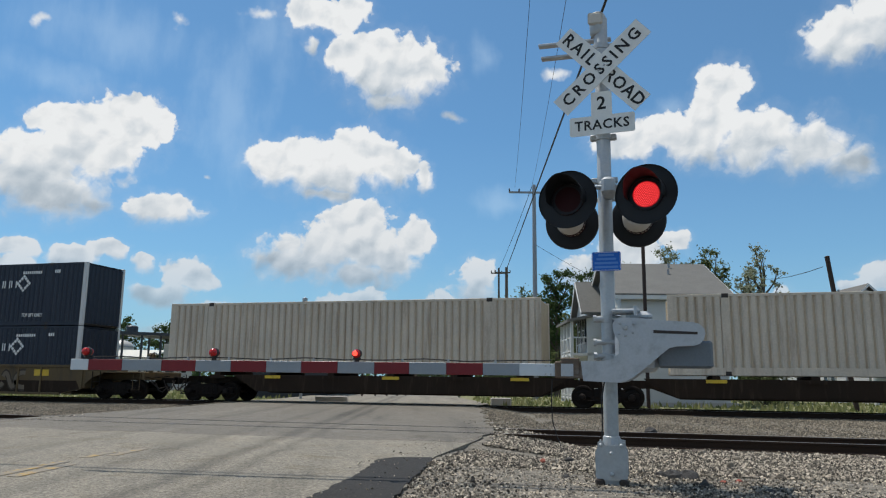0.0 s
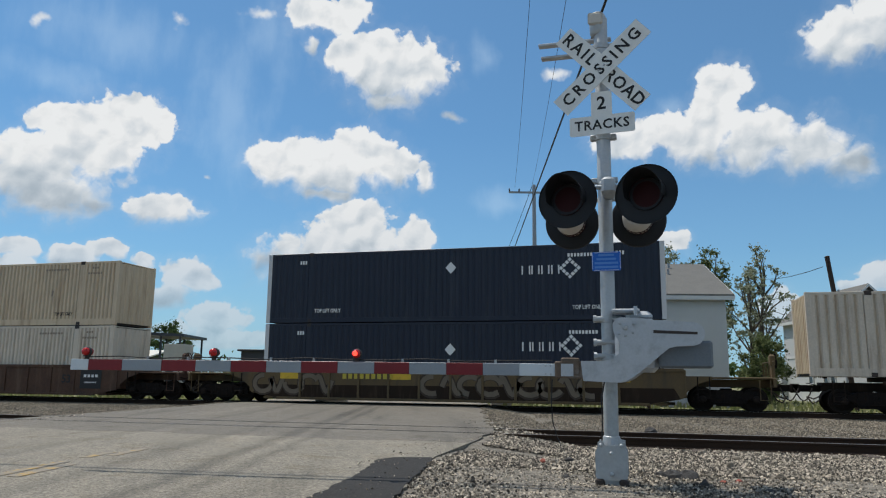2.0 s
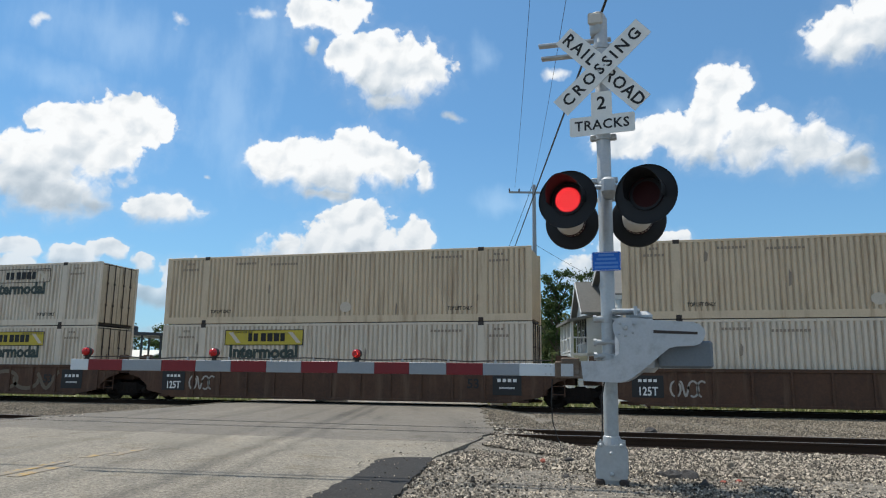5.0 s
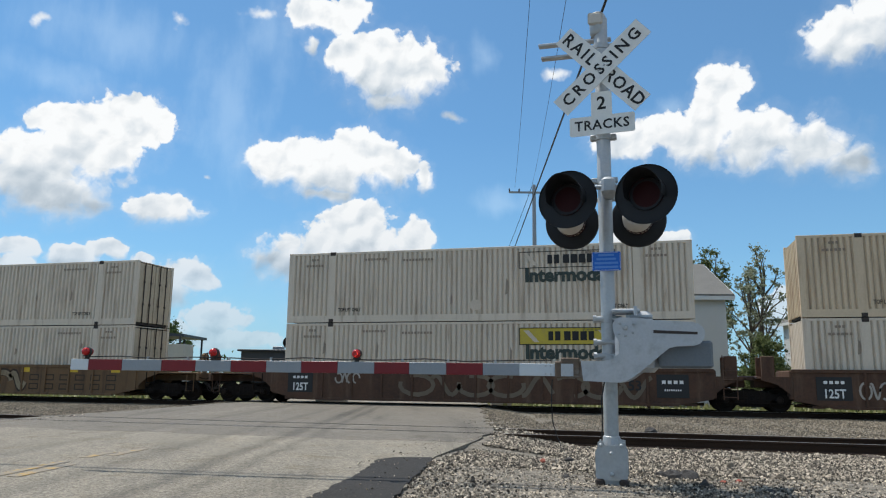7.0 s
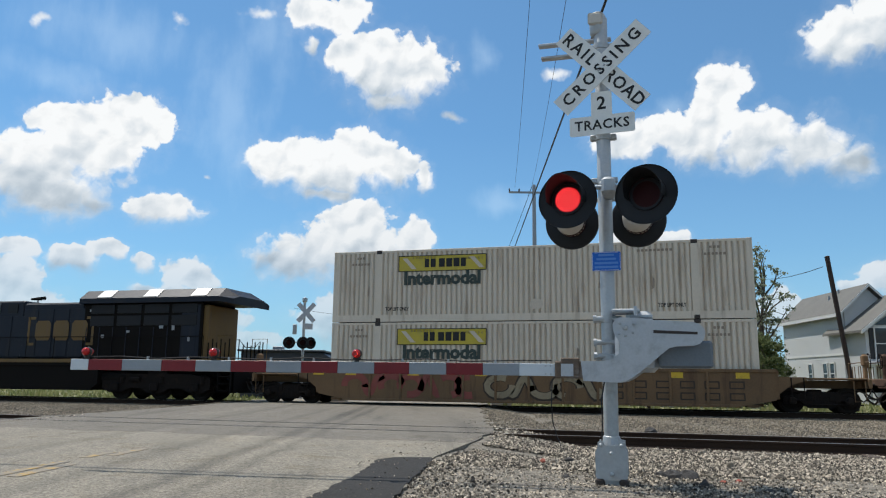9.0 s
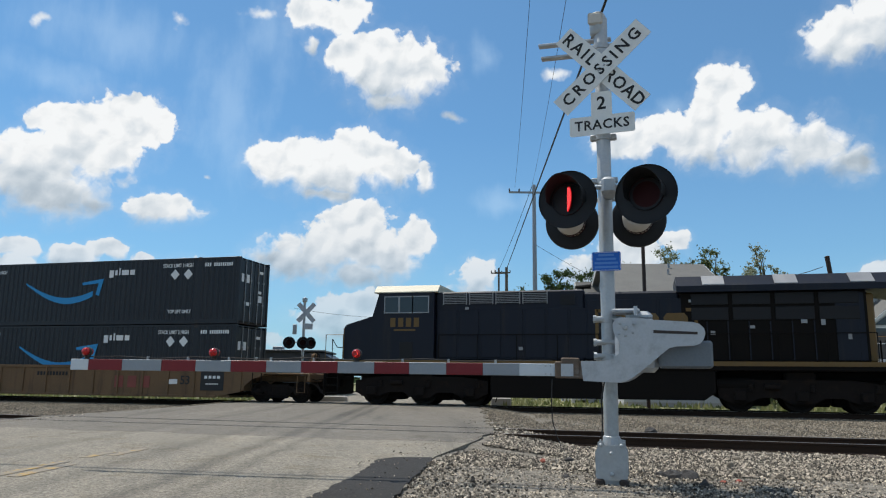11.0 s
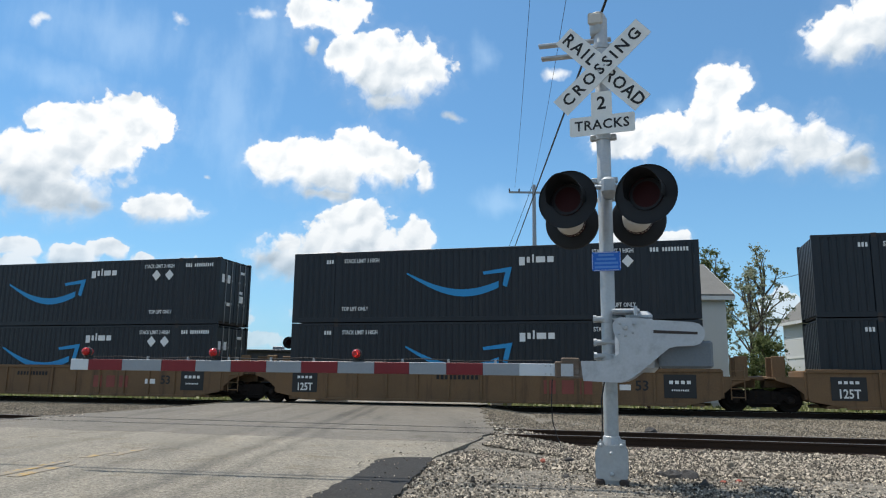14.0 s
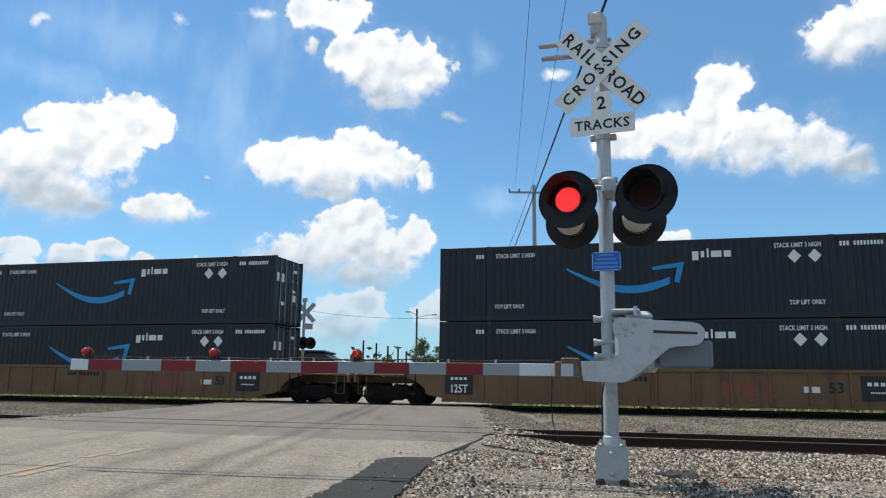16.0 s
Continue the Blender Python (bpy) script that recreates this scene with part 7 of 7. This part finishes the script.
def make_poles():
    timber_pole("tall grey steel utility pole beyond the crossing", far_at(6.26, 50, 0), 14.4, 0.19, 2.4, True, -0.55)
    timber_pole("weathered timber utility pole beside another pole", far_at(6.5, 75, 0), 12.4, 0.22, 1.6, False, -0.4)
    timber_pole("thin timber utility pole with a short arm", far_at(5.75, 75.5, 0), 12.4, 0.14, 1.6)
    timber_pole("distant timber utility pole with transformers", far_at(4.78, 118, 0), 11.4, 0.17, 2.6, cans=1)
    timber_pole("distant timber utility pole down the road", far_at(4.4, 170, 0), 10.0, 0.17, 2.6)
    lamp = thing("street_lamp", "dark street lamp pole with two arms", "street lamp", at=far_at(-2.9, 85, 0))
    part("shaft", Shape().rod((0, 0, -0.4), (0, 0, 9.0), 0.14, 10, 0.10), M_POLEWOOD, lamp)
    for sx, l, z in ((-1, 1.0, 8.6), (1, 2.0, 8.3)):
        part("arm", Shape().path([(0, 0, z - 0.3), (sx * l * 0.6, 0, z), (sx * l, 0, z + 0.05)], 0.04), M_POLESTEEL, lamp)
        part("lamp_head", Shape().box(sx * l - 0.3, sx * l + 0.3, -0.12, 0.12, z - 0.02, z + 0.12, 0.03), M_POLESTEEL, lamp)
    # two leaning rusty posts close behind the far track
    for label, lat, depth, top, lean, r in (("dark rusty steel post beyond the track", 8.75, 32.0, 6.85, 0.0, 0.085), ("dark rusty post leaning beside the track", 18.62, 34.0, 6.85, -6.6, 0.11)):
        e = thing("signal_post", label, "post", "rusty posts beyond the track", at=far_at(lat, depth, 0) @ pose(0, 0, 0, 0, lean, 0))
        part("shaft", Shape().rod((0, 0, -0.6), (0, 0, top), r, 10, r * 0.95), M_RUSTPOLE, e, "", True)
        part("cap", Shape().lathe([(r, top), (r * 1.2, top + 0.02), (r * 0.5, top + 0.06)], 10), M_RUSTPOLE, e)
    wire("thick black overhead cable along the road", (spot_far(6.5, 75, 12.2), spot_far(3.76, 16, 9.82)), 0.035, 0.0)
    wire("thin overhead wire from the steel pole", (spot_far(4.93, 50, 14.18), spot_far(1.96, 16, 9.80)), 0.007, 0.3)
    wire("thin overhead wire from the steel pole", (spot_far(6.1, 50, 14.25), spot_far(2.81, 16, 9.81)), 0.007, 0.3)
    wire("thin overhead wire to the timber poles", (spot_far(6.1, 50, 14.25), spot_far(5.8, 75, 12.3)), 0.02, 0.2)
    wire("thin guy wire from the steel pole", (spot_far(6.3, 50, 10.2), spot_far(12.0, 52, 7.6)), 0.012, 0.1)
    wire("thin service wire to the house", (spot_far(17.6, 34, 6.35), spot_far(26.0, 60, 9.4)), 0.018, 0.2)
    timber_pole("timber utility pole at the roadside", pose(-55.0, -24.4, 0), 9.62, 0.16, 0)
    timber_pole("timber utility pole beside the tracks", pose(45.0, -14.0 - 3.2, 0), 9.62, 0.16, 0)
    wire("overhead wire crossing above the road and signal", ((-55.0, -24.4, 9.6), (45.0, -17.2, 9.6)), 0.03, 1.2)
    wire("distant overhead wire above the road", (spot_far(-30, 150, 15.0), spot_far(4.78, 118, 11.0)), 0.03, 1.0)


def make_far_signal():
    s = thing("crossing_signal", "far-side crossing signal seen from behind, small", "crossing signal", at=far_at(-7.05, 38, 0, 6))
    part("pole", Shape().rod((0, 0, -0.2), (0, 0, 4.95), 0.07, 12), M_GALV, s, "", True)
    part("bell", Shape().lathe([(0.1, 4.85), (0.13, 4.9), (0.13, 5.05), (0.0, 5.1)], 12), M_GALV, s)
    for a in (-48, 48):
        part("blade", Shape().box(-0.61, 0.61, -0.01, 0.01, -0.115, 0.115), M_ALU, s, "grey back of a crossbuck blade", at=pose(0.1, -0.1, 4.3, 0, a, 0) @ pose(0, 0.01 if a > 0 else -0.012, 0))
    part("sign_back", Shape().box(-0.05, 0.45, -0.11, -0.09, 3.45, 3.75), M_ALU, s)
    part("cross_arm", Shape().rod((-0.75, 0, 2.8), (0.4, 0, 2.8), 0.03, 8), M_GALV, s)
    for x, y, turn in ((-0.68, -0.3, 10), (0.02, -0.35, 0), (0.36, -0.1, 30)):
        b = part("background", Shape().lathe([(0.30, 0.0), (0.305, 0.03), (0.26, 0.02), (0.0, 0.02)], 28, pose(x, y, 2.76, 90, 0, turn)), M_BLACK, s, "round black background plate", True)
        part("visor", Shape().lathe([(0.18, 0.0), (0.19, 0.2), (0.175, 0.2), (0.165, 0.0)], 18, pose(x, y, 2.76, 90, 0, turn), False), M_BLACK, b, "", True)
        part("lens", Shape().lathe([(0.14, 0.03), (0.13, 0.04)], 18, pose(x, y, 2.76, 90, 0, turn)), M_DARKLENS, b, "dark red lens")
    part("relay_box", Shape().box(-0.55, -0.35, -0.1, 0.1, 3.2, 3.7, 0.02), M_GALV, s)


def make_left_yard():
    b = thing("shed", "long low cream-roofed shed beyond the tracks", "shed", at=far_at(-41.7, 80, 0))
    part("wall", Shape().box(0.3, 9.6, 0.3, 6.0, -0.4, 2.9), M_CONCRETE, b)
    part("roof", Shape().loft([[(0, y, z), (10.2, y, z), (10.2, y, z + 0.15), (0, y, z + 0.15)] for y, z in ((-0.3, 2.85), (6.5, 3.9))]), M_CREAM, b, "cream metal roof")
    for lat, r in ((-40.9, 1.35), (-38.5, 1.4)):
        t = thing("storage_tank", "pale domed metal storage tank behind the shed", "storage tank", "storage tanks", at=far_at(lat, 90, 0))
        part("shell", Shape().lathe([(r, -0.4), (r, 4.6), (r * 0.8, 5.0), (r * 0.3, 5.25), (0.1, 5.35)], 24), M_TANK, t, "", True)
        part("hatch", Shape().lathe([(0.2, 5.2), (0.2, 5.45), (0.0, 5.5)], 10), M_TANK, t)
        part("band", Shape().lathe([(r + 0.02, 4.45), (r + 0.05, 4.5), (r + 0.02, 4.6)], 24), M_POLESTEEL, t)
    c = thing("canopy", "dark open-sided canopy roof on posts", "canopy", at=far_at(-30.4, 70, 0))
    part("roof", Shape().loft([[(0, y, 4.9), (6.2, y, 4.75), (6.2, y, 5.0), (0, y, 5.2)] for y in (0, 7)]), M_DARKSHED, c, "dark flat canopy roof")
    for x in (0.4, 2.2, 4.0, 5.8):
        for y in (0.3, 6.7):
            part("post", Shape().box(x - 0.08, x + 0.08, y - 0.08, y + 0.08, -0.4, 4.9), M_DARKSHED, c)
    part("roof_tank", Shape().lathe([(0.55, 5.1), (0.55, 5.75), (0.4, 5.85)], 14, pose(0.5, 2, 0)), M_DARKSHED, c)
    p_ = thing("shed", "small pale cabin under the dark canopy", "shed", at=far_at(-25.6, 69, 0))
    part("wall", Shape().box(0, 1.9, 0, 2.5, -0.4, 4.0, 0.02), M_CONCRETE, p_)
    part("door", Shape().box(0.3, 1.0, -0.03, 0.0, 0.0, 2.0), M_DARKSHED, p_)
    d = thing("shed", "long low dark metal shed with sloping end", "shed", at=far_at(-12.3, 46, 0))
    part("wall", Shape().prism([(0, -0.4), (5.2, -0.4), (6.1, 1.9), (5.0, 2.55), (0, 2.62)], 0, 5.0), M_DARKSHED, d)
    part("roof", Shape().box(-0.2, 5.1, -0.2, 5.2, 2.6, 2.72, 0.02), M_DARKSHED, d, "flat grey roof")
    part("roof_unit", Shape().box(1.8, 2.4, 0.5, 1.2, 2.72, 2.95, 0.03), M_POLESTEEL, d)
    for k, lat in enumerate((-4.72, -3.97, -3.3, -2.7, -2.2)):
        e = thing("bollard", "thin dark post standing beside the yard", "post", "yard posts", at=far_at(lat, 45 + k * 0.4, 0))
        part("shaft", Shape().rod((0, 0, -0.3), (0, 0, 3.25 - 0.14 * k), 0.055, 8), M_RUSTPOLE, e)
        part("cap", Shape().lathe([(0.06, 3.25 - 0.14 * k), (0.04, 3.3 - 0.14 * k)], 8), M_RUSTPOLE, e)
    for lat, depth, l in ((-5.6, 33.6, 1.4), (2.2, 33.5, 0.9)):
        e = thing("concrete_block", "pale concrete block lying beyond the far track", "concrete block", "concrete blocks", at=far_at(lat, depth, -0.16))
        part("body", Shape().box(0, l, 0, 0.4, 0, 0.4, 0.04), M_CONCRETE, e)


def make_trees():
    tree("dark leafy tree behind the poles", far_at(8.9, 58), 9.9, 2.0, M_LEAFDARK, 1, 2600, 0.2, 0.35)
    tree("dark leafy tree behind the house porch", far_at(12.0, 62), 10.4, 1.9, M_LEAFDARK, 2, 2400, 0.2, 0.35)
    tree("broad green tree behind the steel pole", far_at(7.6, 66), 8.8, 2.8, M_LEAF, 3, 6400, 0.22, 0.1, droop=1.5)
    tree("broad green tree behind the timber poles", far_at(6.3, 72), 8.7, 2.4, M_LEAF, 4, 6400, 0.22, 0.08, droop=1.5)
    tree("low green tree beside the road", far_at(5.9, 84), 6.0, 2.2, M_LEAF, 5, 4200, 0.24, 0.05, droop=1.0)
    tree("dense green tree beside the timber poles", far_at(8.4, 62), 6.2, 2.3, M_LEAF, 21, 5200, 0.2, 0.03, droop=1.2)
    tree("dark leafy bush-like tree under the tall trees", far_at(6.9, 60), 4.2, 2.0, M_LEAFDARK, 22, 4200, 0.2, 0.02, droop=0.8)
    tree("leafy green tree beside the white house", far_at(9.8, 54), 6.6, 1.7, M_LEAF, 16, 2800, 0.2, 0.05, droop=1.0)
    tree("pale sparse tree above the house roof", far_at(16.6, 54), 11.3, 2.2, M_LEAFPALE, 6, 1500, 0.17, 0.4, True)
    tree("green tree above the house roof", far_at(19.5, 53), 10.9, 2.0, M_LEAF, 7, 2000, 0.19, 0.35)
    tree("green tree behind the house ridge", far_at(14.2, 60), 10.6, 2.4, M_LEAFPALE, 17, 2200, 0.2, 0.4)
    tree("tall sparse tree between the two houses", far_at(21.1, 49), 10.4, 1.9, M_LEAFPALE, 8, 1150, 0.16, 0.36, True)
    tree("sparse tree between the two houses", far_at(19.7, 47.5), 8.6, 1.6, M_LEAFPALE, 18, 1100, 0.16, 0.33, True)
    tree("low green bush-like tree between the houses", far_at(18.8, 44), 3.9, 1.5, M_LEAF, 9, 2600, 0.15, 0.02)
    tree("low green bush-like tree between the houses", far_at(19.9, 46), 3.4, 1.2, M_LEAF, 10, 2200, 0.15, 0.02)
    tree("round green tree near the street lamp", far_at(-2.6, 95), 5.9, 2.0, M_LEAF, 11, 2600, 0.22, 0.05)
    tree("round green tree near the street lamp", far_at(0.4, 98), 5.4, 2.0, M_LEAF, 12, 2600, 0.22, 0.05)
    tree("dark tree behind the canopy", far_at(-41.0, 112), 9.2, 3.2, M_LEAFDARK, 13, 2400, 0.35, 0.2)
    tree("dark tree behind the canopy", far_at(-48.0, 112), 9.0, 3.4, M_LEAFDARK, 14, 2400, 0.35, 0.2)
    tree("dark tree behind the storage tanks", far_at(-57.0, 112), 8.2, 3.6, M_LEAFDARK, 15, 2400, 0.35, 0.2)
    # distant woods all along the horizon
    r = random.Random(40)
    cs, rs = [], []
    for k in range(240):
        a = radians(-62 + 124 * k / 239)
        d = 210 + r.uniform(-25, 60)
        h = r.uniform(2.0, 5.5)
        for z in (0.5, h):
            cs.append((d * math.sin(a), d * math.cos(a), z))
            rs.append(r.uniform(2.2, 4.4))
    me = leaves(cs, rs, 16000, 0.9, 41)
    me.materials.append(M_LEAFDARK)
    w = tagged(new("woods", me), "dark green woods along the horizon", "woods", kind="stuff")
    w.matrix_basis = far_at(0, 0, 0)


def make_grass():
    r = np.random.RandomState(77)
    n = 9000
    x, y = r.uniform(-60, 30, n), 3.2 + r.uniform(0, 1, n) ** 1.6 * 22
    ok = np.abs(x - (-12.0 - 0.24 * y)) > 5.4
    x, y = x[ok], y[ok]
    n = len(x)
    h = r.uniform(0.06, 0.24, n) * (0.6 + 0.8 * (np.sin(x * 0.7) * np.sin(y * 0.9 + x * 0.3) > 0))
    a = r.uniform(0, 6.28, n)
    w = 0.10
    v = np.stack([np.stack([x - w * np.cos(a), y - w * np.sin(a), np.full(n, -0.2)], 1), np.stack([x + w * np.cos(a), y + w * np.sin(a), np.full(n, -0.2)], 1),
                  np.stack([x + r.uniform(-0.1, 0.1, n), y + r.uniform(-0.1, 0.1, n), h - 0.16], 1)], 1).reshape(-1, 3)
    me = bpy.data.meshes.new("grass")
    me.from_pydata(v.tolist(), [], [(3 * i, 3 * i + 1, 3 * i + 2) for i in range(n)])
    me.materials.append(M_GRASS)
    tagged(new("grass", me), "dry green grass tufts beyond the far track", "grass", kind="stuff")


def lump(label, x, y, size, seed, material=None):
    r = random.Random(seed)
    s = Shape()
    rings = []
    for k, (f, z) in enumerate(((0.85, -0.25), (1.0, 0.05), (0.8, 0.4), (0.35, 0.62))):
        rings.append([(size[0] * f * math.cos(a * 0.7854) * r.uniform(0.75, 1.2), size[1] * f * math.sin(a * 0.7854) * r.uniform(0.75, 1.2), size[2] * z + r.uniform(-0.1, 0.1) * size[2]) for a in range(8)])
    s.loft(rings)
    ob = part("rock", s, material or M_ROCK, None, label, at=pose(x, y, -0.03, 0, 0, r.uniform(0, 180)))
    tagged(ob, category="rock", group="lumps beside the signal")


def make_debris():
    lump("dark broken asphalt lump lying on the gravel", 0.22, -20.9, (0.15, 0.12, 0.14), 1)
    lump("grey broken asphalt lump lying on the gravel", 0.38, -20.85, (0.13, 0.10, 0.15), 2)
    lump("small dark lump lying on the gravel", 0.10, -20.75, (0.08, 0.06, 0.09), 3)
    lump("dark angular lump lying on the gravel", 0.50, -21.45, (0.055, 0.05, 0.11), 4)
    lump("dark lump between the two tracks", 0.0, -12.9, (0.14, 0.12, 0.13), 5)
    lump("reddish brick fragment lying on the gravel", 0.70, -21.15, (0.05, 0.04, 0.06), 6, M_REDBRICK)
    lump("reddish brick fragment lying on the gravel", 0.86, -21.0, (0.045, 0.04, 0.06), 7, M_REDBRICK)
    lump("reddish brick fragment lying on the gravel", -1.35, -19.6, (0.05, 0.04, 0.05), 8, M_REDBRICK)
    r = random.Random(9)
    for k in range(14):
        lump("pale stone larger than the gravel round it", r.uniform(-1.6, 3.0), r.uniform(-22.6, -17.0), (r.uniform(0.04, 0.07), r.uniform(0.04, 0.06), r.uniform(0.05, 0.07)), 100 + k, M_STONE if k % 3 else M_ROCK)


M_REDBRICK = surface("red_brick_fragment", (0.30, 0.09, 0.06), 0.9, vary=0.3)
make_houses()
make_poles()
make_far_signal()
make_left_yard()
make_trees()
make_grass()
make_debris()


def motions():
    """The train rolls past at a nearly even speed, and its wheels turn."""
    times = [0.5 * k for k in range(33)]
    for ob, u, y, z in MOVING:
        walk(ob, [(t, pose(u + travel(t), y, z)) for t in times])
    for e, x, r, u in ROLLING:
        rows = []
        for k in range(481):
            t = k / 30
            if -36 < u + travel(t) < 16 or k in (0, 480):
                rows.append((t, pose(x, 0, r, 0, math.degrees(travel(t) / r) % 360, 0)))
        walk(e, rows)
    for board, place, spans in FLIPS:
        walk(board, flip_rows(place, spans))


motions()
